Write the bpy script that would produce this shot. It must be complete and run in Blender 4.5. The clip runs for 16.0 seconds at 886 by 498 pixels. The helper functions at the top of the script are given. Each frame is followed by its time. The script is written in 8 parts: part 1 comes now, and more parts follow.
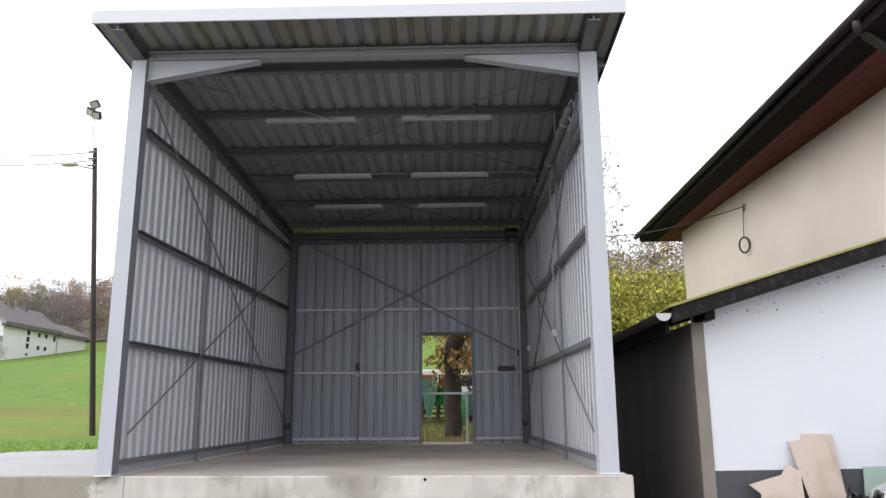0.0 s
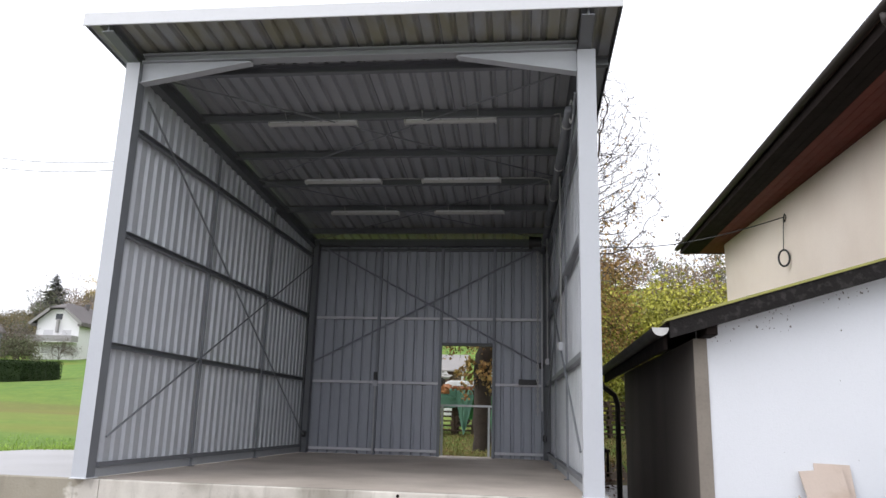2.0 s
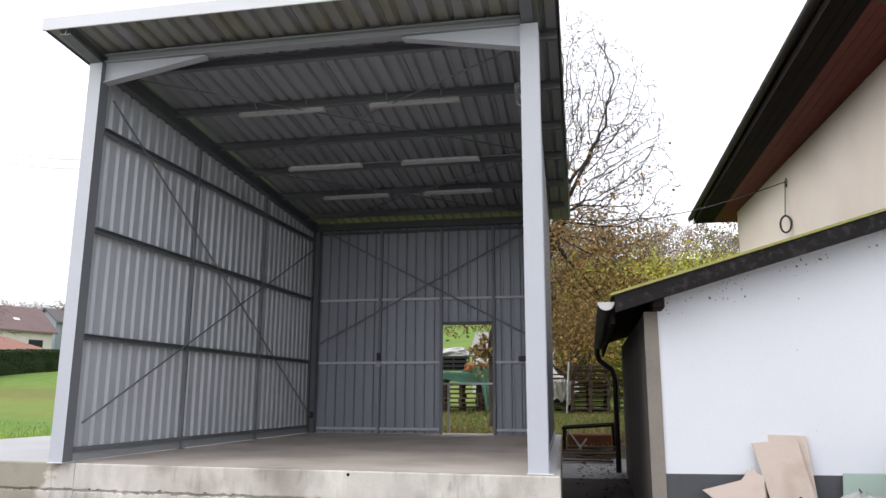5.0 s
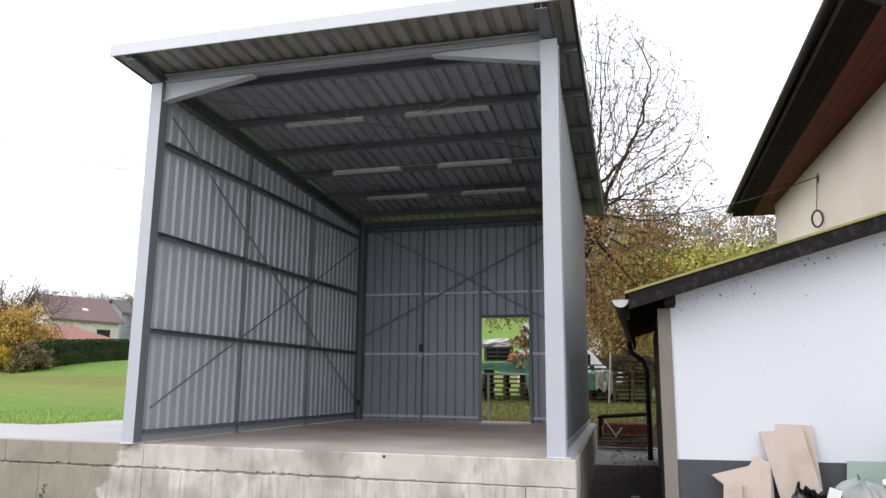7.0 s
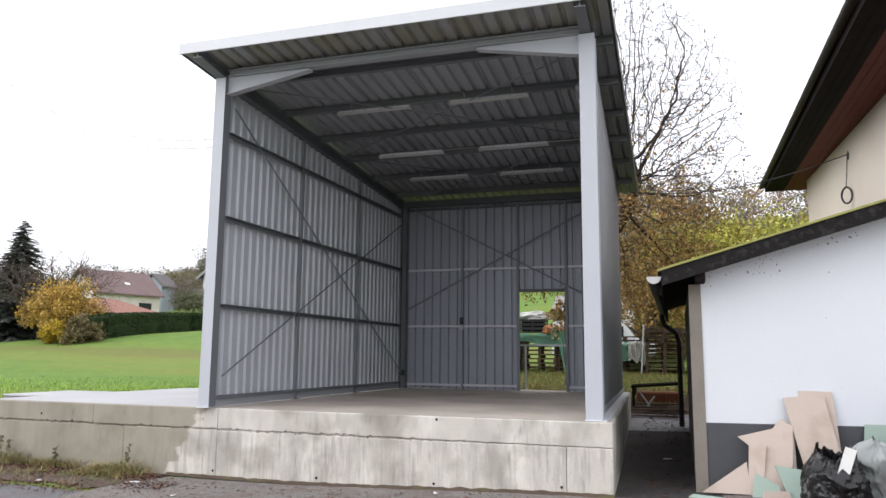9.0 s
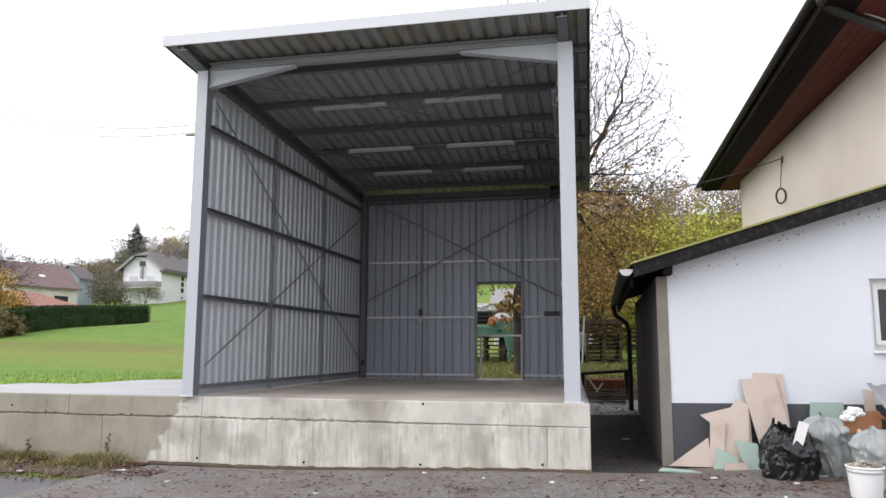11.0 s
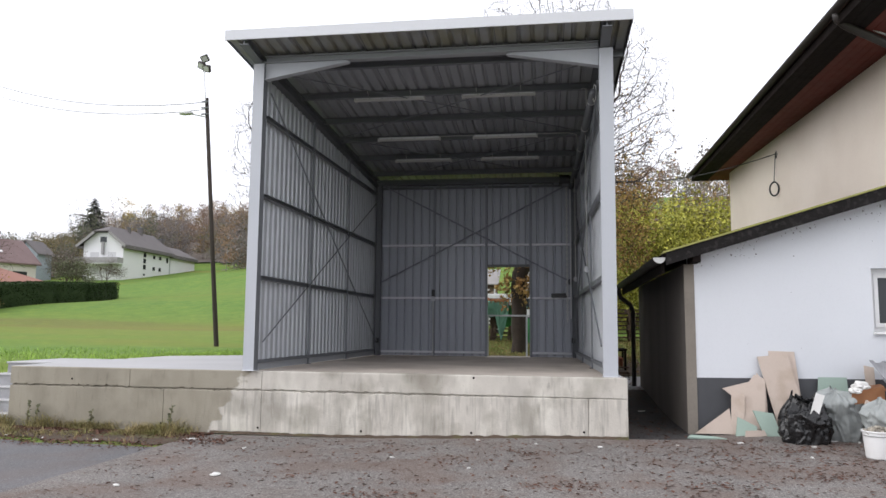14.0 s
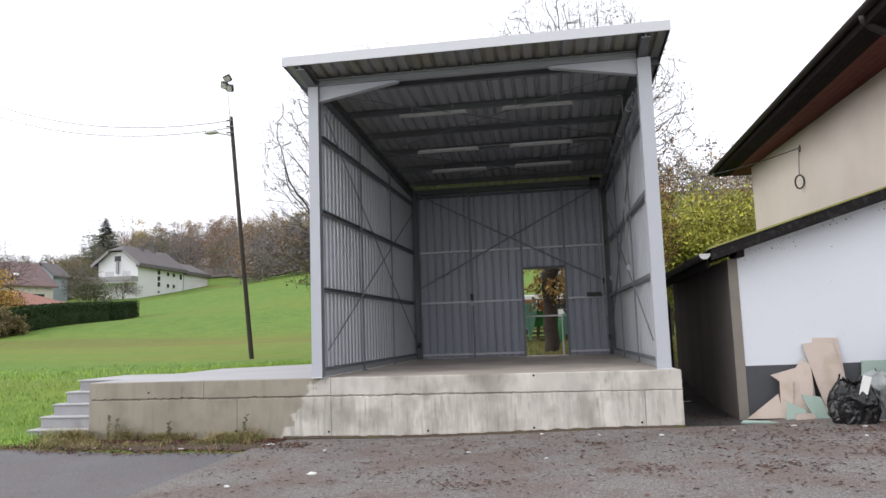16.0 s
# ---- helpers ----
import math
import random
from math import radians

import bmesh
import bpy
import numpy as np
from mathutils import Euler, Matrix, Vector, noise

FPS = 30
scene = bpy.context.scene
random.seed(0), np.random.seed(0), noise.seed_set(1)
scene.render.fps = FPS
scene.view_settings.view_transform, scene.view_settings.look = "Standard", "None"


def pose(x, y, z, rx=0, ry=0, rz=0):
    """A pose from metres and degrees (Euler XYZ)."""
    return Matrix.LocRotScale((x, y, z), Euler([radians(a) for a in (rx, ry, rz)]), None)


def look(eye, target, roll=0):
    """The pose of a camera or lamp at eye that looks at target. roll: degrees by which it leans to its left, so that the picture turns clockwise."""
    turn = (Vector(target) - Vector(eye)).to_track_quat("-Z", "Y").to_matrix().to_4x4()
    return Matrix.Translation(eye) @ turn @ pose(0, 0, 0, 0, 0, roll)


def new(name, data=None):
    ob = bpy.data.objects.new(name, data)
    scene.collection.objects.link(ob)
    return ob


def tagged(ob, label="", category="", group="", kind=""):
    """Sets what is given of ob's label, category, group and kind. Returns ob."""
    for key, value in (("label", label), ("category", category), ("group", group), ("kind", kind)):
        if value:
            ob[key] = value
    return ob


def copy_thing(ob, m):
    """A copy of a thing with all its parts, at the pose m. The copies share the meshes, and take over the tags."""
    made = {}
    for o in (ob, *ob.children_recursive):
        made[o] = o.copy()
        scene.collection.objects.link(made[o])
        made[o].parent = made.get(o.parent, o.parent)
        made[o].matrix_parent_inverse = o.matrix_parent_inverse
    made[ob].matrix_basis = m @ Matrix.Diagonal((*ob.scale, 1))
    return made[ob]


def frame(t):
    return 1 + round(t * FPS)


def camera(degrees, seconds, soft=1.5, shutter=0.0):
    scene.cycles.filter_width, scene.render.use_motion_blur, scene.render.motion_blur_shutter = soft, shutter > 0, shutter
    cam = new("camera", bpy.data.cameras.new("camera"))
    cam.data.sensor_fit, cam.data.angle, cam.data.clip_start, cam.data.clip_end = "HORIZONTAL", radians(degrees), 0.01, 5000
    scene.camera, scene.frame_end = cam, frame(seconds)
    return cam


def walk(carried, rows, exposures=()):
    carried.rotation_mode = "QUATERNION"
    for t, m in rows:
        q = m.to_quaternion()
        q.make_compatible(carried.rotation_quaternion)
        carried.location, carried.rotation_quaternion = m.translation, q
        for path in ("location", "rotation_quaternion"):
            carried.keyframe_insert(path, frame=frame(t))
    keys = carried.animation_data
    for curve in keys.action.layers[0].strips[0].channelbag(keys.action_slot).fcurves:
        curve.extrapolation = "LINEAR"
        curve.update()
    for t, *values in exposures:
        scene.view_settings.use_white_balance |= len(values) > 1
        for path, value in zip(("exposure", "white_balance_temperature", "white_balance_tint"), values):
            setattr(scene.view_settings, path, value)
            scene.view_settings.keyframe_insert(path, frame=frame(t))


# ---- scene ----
cam = camera(62.3, 16.0)
EXPOSURES = [(0, 0.25), (9, 0.25), (11.5, 0.18), (13, 0.06), (16, 0.0)]
PATH = [
    (0, (-1.681, -7.966, 1.52), (-1.734, -6.013, 1.945), -0.4),
    (0.5, (-1.51, -7.845, 1.536), (-1.607, -5.899, 1.987), 0.4),
    (1, (-1.287, -7.74, 1.537), (-1.438, -5.794, 1.973), 0.2),
    (1.5, (-1.028, -7.675, 1.552), (-1.252, -5.732, 1.97), 1.1),
    (2, (-0.822, -7.554, 1.554), (-1.052, -5.62, 2.006), 1.6),
    (2.5, (-0.624, -7.471, 1.551), (-0.895, -5.548, 2.029), -0.7),
    (3, (-0.332, -7.462, 1.573), (-0.673, -5.535, 1.988), 0.9),
    (3.5, (-0.082, -7.394, 1.566), (-0.429, -5.463, 1.956), 0.4),
    (6, (0.555, -7.648, 1.608), (0.108, -5.737, 1.997), 0.7),
    (6.5, (0.693, -7.863, 1.604), (0.173, -5.963, 1.951), 1.3),
    (7, (0.756, -8.063, 1.603), (0.238, -6.165, 1.966), 0.5),
    (7.5, (0.761, -8.297, 1.597), (0.275, -6.382, 1.905), -0.4),
    (8, (0.823, -8.497, 1.604), (0.286, -6.6, 1.946), -0.4),
    (8.5, (0.87, -8.693, 1.608), (0.279, -6.802, 1.884), 1.0),
    (9, (0.773, -8.848, 1.582), (0.172, -6.962, 1.87), 0.5),
    (11.5, (-0.011, -9.722, 1.499), (-0.38, -7.772, 1.753), 0.3),
    (12, (-0.166, -9.942, 1.496), (-0.496, -7.981, 1.711), -0.1),
    (12.5, (-0.383, -10.082, 1.482), (-0.596, -8.108, 1.723), -1.3),
    (13, (-0.599, -10.214, 1.5), (-0.802, -8.241, 1.76), 0.2),
    (13.5, (-0.764, -10.403, 1.477), (-0.987, -8.428, 1.703), -0.6),
    (14, (-0.981, -10.575, 1.496), (-1.275, -8.609, 1.712), 0.5),
    (14.5, (-1.216, -10.75, 1.485), (-1.486, -8.778, 1.681), -2.1),
    (15, (-1.33, -10.947, 1.49), (-1.637, -8.982, 1.693), -0.3),
    (15.5, (-1.447, -11.122, 1.506), (-1.77, -9.158, 1.704), 0.1),
    (16, (-1.63, -11.283, 1.481), (-1.941, -9.32, 1.709), -2.0),
]
walk(cam, [(t, look(eye, target, roll)) for t, eye, target, roll in PATH], EXPOSURES)

# ---- world and light ----
SKY_LEVEL = 1.5
world = bpy.data.worlds.new("overcast_sky")
scene.world = world
world.use_nodes = True
wn, wl = world.node_tree.nodes, world.node_tree.links
wn.clear()
sky = wn.new("ShaderNodeTexSky")
sky.sky_type, sky.sun_disc = "NISHITA", False
sky.sun_elevation, sky.sun_rotation = radians(35), radians(243)
sky.air_density, sky.dust_density = 1.0, 4.0
grey = wn.new("ShaderNodeHueSaturation")
grey.inputs["Saturation"].default_value = 0.12
grey.inputs["Value"].default_value = 0.10
cloud = wn.new("ShaderNodeMix")
cloud.data_type = "RGBA"
cloud.inputs["Factor"].default_value = 0.82
cloud.inputs["B"].default_value = (1.0, 1.01, 1.09, 1)
back = wn.new("ShaderNodeBackground")
back.inputs["Strength"].default_value = SKY_LEVEL
wout = wn.new("ShaderNodeOutputWorld")
wl.new(sky.outputs[0], grey.inputs["Color"])
wl.new(grey.outputs[0], cloud.inputs["A"])
wl.new(cloud.outputs["Result"], back.inputs["Color"])
wl.new(back.outputs[0], wout.inputs["Surface"])

sun = new("sun", bpy.data.lights.new("sun", "SUN"))
sun.data.energy, sun.data.angle, sun.data.color = 1.1, radians(60), (1.0, 0.98, 0.96)
sun.matrix_world = look((-18, -9, 14), (0, 0, 0))


# ---- materials ----
def material(name, color, rough=0.6, metal=0.0, second=None, amount=0.5, scale=2.0, fine=40.0, fine_amount=0.12,
             bump=0.1, bump_scale=60.0, stain=None, stain_scale=0.8, stain_amount=0.5, per_object=0.0, per_island=0.0,
             streak=False, spec=0.5, alpha=1.0):
    """A surface with broad patches, fine grain, stains of their own shape and fine relief, in metres."""
    m = bpy.data.materials.new(name)
    m.use_nodes = True
    n, l = m.node_tree.nodes, m.node_tree.links
    b = n["Principled BSDF"]
    b.inputs["Roughness"].default_value = rough
    b.inputs["Metallic"].default_value = metal
    b.inputs["Specular IOR Level"].default_value = spec
    geo = n.new("ShaderNodeNewGeometry")
    mapping = n.new("ShaderNodeMapping")
    l.new(geo.outputs["Position"], mapping.inputs["Vector"])
    mapping.inputs["Scale"].default_value = (1, 1, 0.18) if streak else (1, 1, 1)

    def noise_at(s, detail=5.0, vec=None):
        t = n.new("ShaderNodeTexNoise")
        t.inputs["Scale"].default_value, t.inputs["Detail"].default_value = s, detail
        l.new(vec or mapping.outputs[0], t.inputs["Vector"])
        return t.outputs["Fac"]

    def ramp(fac, lo, hi):
        r = n.new("ShaderNodeMapRange")
        r.inputs["From Min"].default_value, r.inputs["From Max"].default_value = lo, hi
        l.new(fac, r.inputs["Value"])
        return r.outputs[0]

    def mixed(a, bcol, fac, k=1.0, kind="MIX"):
        x = n.new("ShaderNodeMix")
        x.data_type, x.blend_type = "RGBA", kind
        if k != 1.0:
            mul = n.new("ShaderNodeMath")
            mul.operation = "MULTIPLY"
            l.new(fac, mul.inputs[0])
            mul.inputs[1].default_value = k
            fac = mul.outputs[0]
        l.new(fac, x.inputs["Factor"])
        for sock, v in (("A", a), ("B", bcol)):
            if isinstance(v, tuple):
                x.inputs[sock].default_value = (*v, 1)
            else:
                l.new(v, x.inputs[sock])
        return x.outputs["Result"]

    second = second or tuple(c * 0.72 for c in color)
    col = mixed(color, second, ramp(noise_at(scale), 0.35, 0.68), amount)
    if stain:
        col = mixed(col, stain, ramp(noise_at(stain_scale, 8.0), 0.52, 0.66), stain_amount)
    dark = tuple(c * 0.45 for c in color)
    col = mixed(col, dark, ramp(noise_at(fine, 3.0, geo.outputs["Position"]), 0.5, 0.75), fine_amount * 2)
    if per_object or per_island:
        hs = n.new("ShaderNodeHueSaturation")
        r = n.new("ShaderNodeMapRange")
        k = per_object or per_island
        r.inputs["To Min"].default_value, r.inputs["To Max"].default_value = 1 - k, 1 + k
        l.new(n.new("ShaderNodeObjectInfo").outputs["Random"] if per_object else geo.outputs["Random Per Island"], r.inputs["Value"])
        l.new(r.outputs[0], hs.inputs["Value"])
        l.new(col, hs.inputs["Color"])
        col = hs.outputs[0]
    l.new(col, b.inputs["Base Color"])
    rr = n.new("ShaderNodeMapRange")
    rr.inputs["To Min"].default_value, rr.inputs["To Max"].default_value = max(0.05, rough - 0.12), min(1, rough + 0.12)
    l.new(noise_at(scale * 3), rr.inputs["Value"])
    l.new(rr.outputs[0], b.inputs["Roughness"])
    if bump:
        bp = n.new("ShaderNodeBump")
        bp.inputs["Strength"].default_value, bp.inputs["Distance"].default_value = bump, 0.02
        l.new(noise_at(bump_scale, 6.0, geo.outputs["Position"]), bp.inputs["Height"])
        l.new(bp.outputs[0], b.inputs["Normal"])
    return m


M = {}
M["steel"] = material("painted_steel", (0.50, 0.52, 0.56), 0.45, 0.0, (0.45, 0.47, 0.51), 0.4, 1.5, 30, 0.03, 0.02, 80)
M["steel_beam"] = material("grey_steel_and_shaded_beam", (0.36, 0.375, 0.40), 0.5, 0.0, (0.31, 0.325, 0.35), 0.4, 1.5, 30, 0.04, 0.02, 80)
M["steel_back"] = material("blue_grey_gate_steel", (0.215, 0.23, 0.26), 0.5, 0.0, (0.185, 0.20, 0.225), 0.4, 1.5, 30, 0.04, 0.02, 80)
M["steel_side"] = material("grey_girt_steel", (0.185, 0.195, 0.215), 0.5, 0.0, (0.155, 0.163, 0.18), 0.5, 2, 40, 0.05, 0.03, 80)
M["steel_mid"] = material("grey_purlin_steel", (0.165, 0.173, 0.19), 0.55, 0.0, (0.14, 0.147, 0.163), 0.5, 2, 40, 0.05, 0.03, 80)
M["steel_dark"] = material("dark_grey_steel", (0.12, 0.126, 0.138), 0.55, 0.0, (0.095, 0.10, 0.11), 0.5, 2, 40, 0.05, 0.03, 80)
M["sheet"] = material("galvanised_sheet", (0.54, 0.56, 0.60), 0.42, 0.15, (0.43, 0.45, 0.485), 0.4, 1.2, 25, 0.04, 0.02, 90, streak=True)
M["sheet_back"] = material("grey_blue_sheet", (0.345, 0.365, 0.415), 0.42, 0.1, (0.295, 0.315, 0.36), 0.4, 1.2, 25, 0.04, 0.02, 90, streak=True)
M["sheet_outer"] = material("dark_grey_outer_sheet", (0.27, 0.275, 0.29), 0.35, 0.3, (0.22, 0.225, 0.24), 0.4, 1.2, 25, 0.04, 0.02, 90, streak=True)
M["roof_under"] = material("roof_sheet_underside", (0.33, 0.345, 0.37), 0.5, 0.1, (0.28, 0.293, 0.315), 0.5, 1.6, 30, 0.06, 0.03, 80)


def eave_lichen(m):
    """Olive lichen and water marks on the sheet where it stands out in the weather, past the front beam and the rear wall."""
    n, l = m.node_tree.nodes, m.node_tree.links
    b = n["Principled BSDF"]
    col = b.inputs["Base Color"].links[0].from_socket
    geo = n.new("ShaderNodeNewGeometry")
    sep = n.new("ShaderNodeSeparateXYZ")
    l.new(geo.outputs["Position"], sep.inputs[0])
    mp = n.new("ShaderNodeMapping")
    mp.inputs["Scale"].default_value = (1, 0.35, 1)
    l.new(geo.outputs["Position"], mp.inputs["Vector"])
    t = n.new("ShaderNodeTexNoise")
    t.inputs["Scale"].default_value, t.inputs["Detail"].default_value = 4.5, 7.0
    l.new(mp.outputs[0], t.inputs["Vector"])
    speck = n.new("ShaderNodeMapRange")
    speck.inputs["From Min"].default_value, speck.inputs["From Max"].default_value = 0.30, 0.62
    l.new(t.outputs["Fac"], speck.inputs["Value"])
    for lo, hi in ((0.25, 0.0), (6.2, 6.9)):
        reach = n.new("ShaderNodeMapRange")
        reach.inputs["From Min"].default_value, reach.inputs["From Max"].default_value = lo, hi
        l.new(sep.outputs["Y"], reach.inputs["Value"])
        both = n.new("ShaderNodeMath")
        both.operation = "MULTIPLY"
        l.new(speck.outputs[0], both.inputs[0])
        l.new(reach.outputs[0], both.inputs[1])
        x = n.new("ShaderNodeMix")
        x.data_type = "RGBA"
        l.new(both.outputs[0], x.inputs["Factor"])
        l.new(col, x.inputs["A"])
        x.inputs["B"].default_value = (0.27, 0.265, 0.205, 1)
        col = x.outputs["Result"]
    l.new(col, b.inputs["Base Color"])


eave_lichen(M["roof_under"])
M["fascia"] = material("white_grey_trim", (0.66, 0.67, 0.70), 0.4, 0.0, (0.6, 0.61, 0.64), 0.3, 1.0, 30, 0.03, 0.01, 80)
M["lamp_white"] = material("lamp_diffuser", (0.47, 0.47, 0.465), 0.35, 0.0, (0.42, 0.42, 0.415), 0.3, 3, 40, 0.03, 0.0)


def cast_concrete(name, fresh, old, border):
    """Platform concrete: fresh pale casting, older browner casting past an uneven border, run-down streaks and pores."""
    m = material(name, fresh, 0.87, 0.0, tuple(c * 0.8 for c in fresh), 0.6, 2.2, 45, 0.04, 0.2, 45)
    n, l = m.node_tree.nodes, m.node_tree.links
    b = n["Principled BSDF"]
    base = b.inputs["Base Color"].links[0].from_socket
    geo = n.new("ShaderNodeNewGeometry")
    sep = n.new("ShaderNodeSeparateXYZ")
    l.new(geo.outputs["Position"], sep.inputs[0])

    def noise_of(scale, stretch, detail=5.0):
        mp = n.new("ShaderNodeMapping")
        mp.inputs["Scale"].default_value = stretch
        l.new(geo.outputs["Position"], mp.inputs["Vector"])
        t = n.new("ShaderNodeTexNoise")
        t.inputs["Scale"].default_value, t.inputs["Detail"].default_value = scale, detail
        l.new(mp.outputs[0], t.inputs["Vector"])
        return t.outputs["Fac"]

    def between(v, lo, hi, k=1.0):
        r = n.new("ShaderNodeMapRange")
        r.inputs["From Min"].default_value, r.inputs["From Max"].default_value, r.inputs["To Max"].default_value = lo, hi, k
        l.new(v, r.inputs["Value"])
        return r.outputs[0]

    def blend(a_, col, fac):
        x = n.new("ShaderNodeMix")
        x.data_type = "RGBA"
        l.new(fac, x.inputs["Factor"])
        l.new(a_, x.inputs["A"])
        x.inputs["B"].default_value = (*col, 1)
        return x.outputs["Result"]

    # pale lime bloom and grey blotches on the fresh casting
    base = blend(base, tuple(min(0.72, c * 1.22) for c in fresh), between(noise_of(2.4, (1, 1, 0.6), 9.0), 0.50, 0.66, 0.85))
    base = blend(base, tuple(c * 0.66 for c in fresh), between(noise_of(1.5, (1.2, 1, 0.8), 9.0), 0.50, 0.66, 0.45))
    # older casting to the left of the border
    lean = n.new("ShaderNodeMath")
    lean.operation = "MULTIPLY_ADD"
    l.new(sep.outputs["Z"], lean.inputs[0])
    lean.inputs[1].default_value = -0.70
    l.new(sep.outputs["X"], lean.inputs[2])
    off = n.new("ShaderNodeMath")
    off.operation = "MULTIPLY_ADD"
    l.new(noise_of(3.5, (1, 1, 1.3), 5.0), off.inputs[0])
    off.inputs[1].default_value = 0.8
    l.new(lean.outputs[0], off.inputs[2])
    # fine upright lime and water lines on the fresh casting
    def lower(v):
        """The lower lift was cast first and is more streaked than the coping above the joint."""
        k = n.new("ShaderNodeMath")
        k.operation = "MULTIPLY"
        l.new(v, k.inputs[0])
        l.new(between(sep.outputs["Z"], 0.56, 0.54), k.inputs[1])
        return k.outputs[0]

    base = blend(base, tuple(c * 0.56 for c in fresh), lower(between(noise_of(16.0, (1, 1, 0.10), 5.0), 0.50, 0.64, 0.55)))
    base = blend(base, tuple(min(0.75, c * 1.2) for c in fresh), lower(between(noise_of(24.0, (1, 1, 0.12), 4.0), 0.56, 0.68, 0.5)))
    col = blend(base, old, between(off.outputs[0], border + 0.44, border + 0.37, 0.93))
    # broad damp patches, narrow run-down streaks, pale lime bloom
    col = blend(col, tuple(c * 0.62 for c in old), between(noise_of(0.9, (1, 1, 0.7), 6.0), 0.52, 0.72, 0.55))
    col = blend(col, tuple(c * 0.55 for c in old), between(noise_of(6.0, (1, 1, 0.22), 6.0), 0.55, 0.74, 0.28))
    col = blend(col, tuple(c * 0.70 for c in old), between(noise_of(2.0, (1, 1, 1), 9.0), 0.51, 0.64, 0.42))
    col = blend(col, tuple(c * 0.42 for c in old), between(noise_of(9.0, (1.6, 1, 0.35), 8.0), 0.60, 0.74, 0.35))
    col = blend(col, tuple(c * 0.30 for c in old), between(noise_of(34.0, (1, 1, 1), 2.0), 0.68, 0.76, 0.3))
    l.new(col, b.inputs["Base Color"])
    return m


M["concrete"] = cast_concrete("cast_concrete", (0.60, 0.565, 0.51), (0.315, 0.285, 0.225), -6.13)
M["concrete_old"] = M["concrete"]
M["floor"] = material("concrete_floor", (0.62, 0.55, 0.485), 0.75, 0.0, (0.33, 0.285, 0.24), 0.7, 0.9, 40, 0.1, 0.12, 50,
                      stain=(0.56, 0.50, 0.44), stain_scale=0.7, stain_amount=0.6)
M["step_front"] = material("grey_concrete_and_shaded_steps", (0.36, 0.36, 0.375), 0.85, 0.0, (0.28, 0.28, 0.29), 0.6, 3.0, 40, 0.1, 0.2, 50, stain=(0.2, 0.19, 0.17), stain_scale=2.5, stain_amount=0.5)
M["slab_light"] = material("light_concrete_slab", (0.46, 0.455, 0.465), 0.8, 0.0, (0.38, 0.375, 0.38), 0.6, 0.8, 40, 0.08, 0.12, 50)


def asphalt(name, tone, grit, brown):
    """Worn asphalt: pale aggregate grains, dark binder, brown mulch stains."""
    m = material(name, tone, 0.88, 0.0, tuple(c * 0.72 for c in tone), 0.7, 0.5, 60, 0.2, 0.7, 75)
    n, l = m.node_tree.nodes, m.node_tree.links
    b = n["Principled BSDF"]
    col = b.inputs["Base Color"].links[0].from_socket
    geo = n.new("ShaderNodeNewGeometry")
    for scale, detail, lo, hi, k, c in ((42, 2.0, 0.55, 0.64, grit * 0.8, (0.40, 0.38, 0.36)), (55, 2.0, 0.54, 0.64, grit, (0.045, 0.042, 0.04)), (17, 3.0, 0.58, 0.68, grit * 0.6, (0.06, 0.05, 0.045)), (1.1, 8.0, 0.44, 0.62, brown, (0.15, 0.088, 0.062)), (4.5, 6.0, 0.58, 0.70, brown * 0.8, (0.10, 0.05, 0.035))):
        t = n.new("ShaderNodeTexNoise")
        t.inputs["Scale"].default_value, t.inputs["Detail"].default_value = scale, detail
        l.new(geo.outputs["Position"], t.inputs["Vector"])
        r = n.new("ShaderNodeMapRange")
        r.inputs["From Min"].default_value, r.inputs["From Max"].default_value, r.inputs["To Max"].default_value = lo, hi, k
        l.new(t.outputs["Fac"], r.inputs["Value"])
        x = n.new("ShaderNodeMix")
        x.data_type = "RGBA"
        l.new(r.outputs[0], x.inputs["Factor"])
        l.new(col, x.inputs["A"])
        x.inputs["B"].default_value = (*c, 1)
        col = x.outputs["Result"]
    l.new(col, b.inputs["Base Color"])
    return m


M["asphalt"] = asphalt("worn_asphalt", (0.235, 0.216, 0.202), 0.85, 0.42)
M["asphalt_dark"] = asphalt("smooth_dark_asphalt", (0.165, 0.164, 0.174), 0.35, 0.2)
M["plaster_white"] = material("white_plaster", (0.74, 0.76, 0.80), 0.9, 0.0, (0.68, 0.70, 0.74), 0.5, 0.8, 30, 0.02, 0.12, 70)
M["plaster_cream"] = material("cream_plaster", (0.85, 0.76, 0.665), 0.9, 0.0, (0.70, 0.60, 0.50), 0.5, 0.7, 30, 0.03, 0.12, 70)
M["plaster_dark"] = material("dark_grey_plinth_paint", (0.085, 0.087, 0.095), 0.8, 0.0, (0.065, 0.067, 0.073), 0.6, 1.5, 40, 0.05, 0.15, 60)
M["render_brown"] = material("weathered_brown_render", (0.205, 0.18, 0.16), 0.9, 0.0, (0.12, 0.105, 0.095), 0.7, 1.0, 35, 0.1, 0.2, 60, streak=True)
# also stands for shade on the outer soffit boards and in drain holes
M["wood_dark"] = material("dark_timber_and_shade", (0.014, 0.010, 0.009), 0.75, 0.0, (0.009, 0.007, 0.006), 0.6, 3, 50, 0.1, 0.15, 60, spec=0.08)
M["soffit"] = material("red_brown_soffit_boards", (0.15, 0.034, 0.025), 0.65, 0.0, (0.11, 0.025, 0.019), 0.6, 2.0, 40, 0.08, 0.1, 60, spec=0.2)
M["gutter"] = material("dark_brown_gutter", (0.035, 0.028, 0.026), 0.5, 0.1, (0.035, 0.03, 0.028), 0.5, 3, 40, 0.05, 0.03, 80)
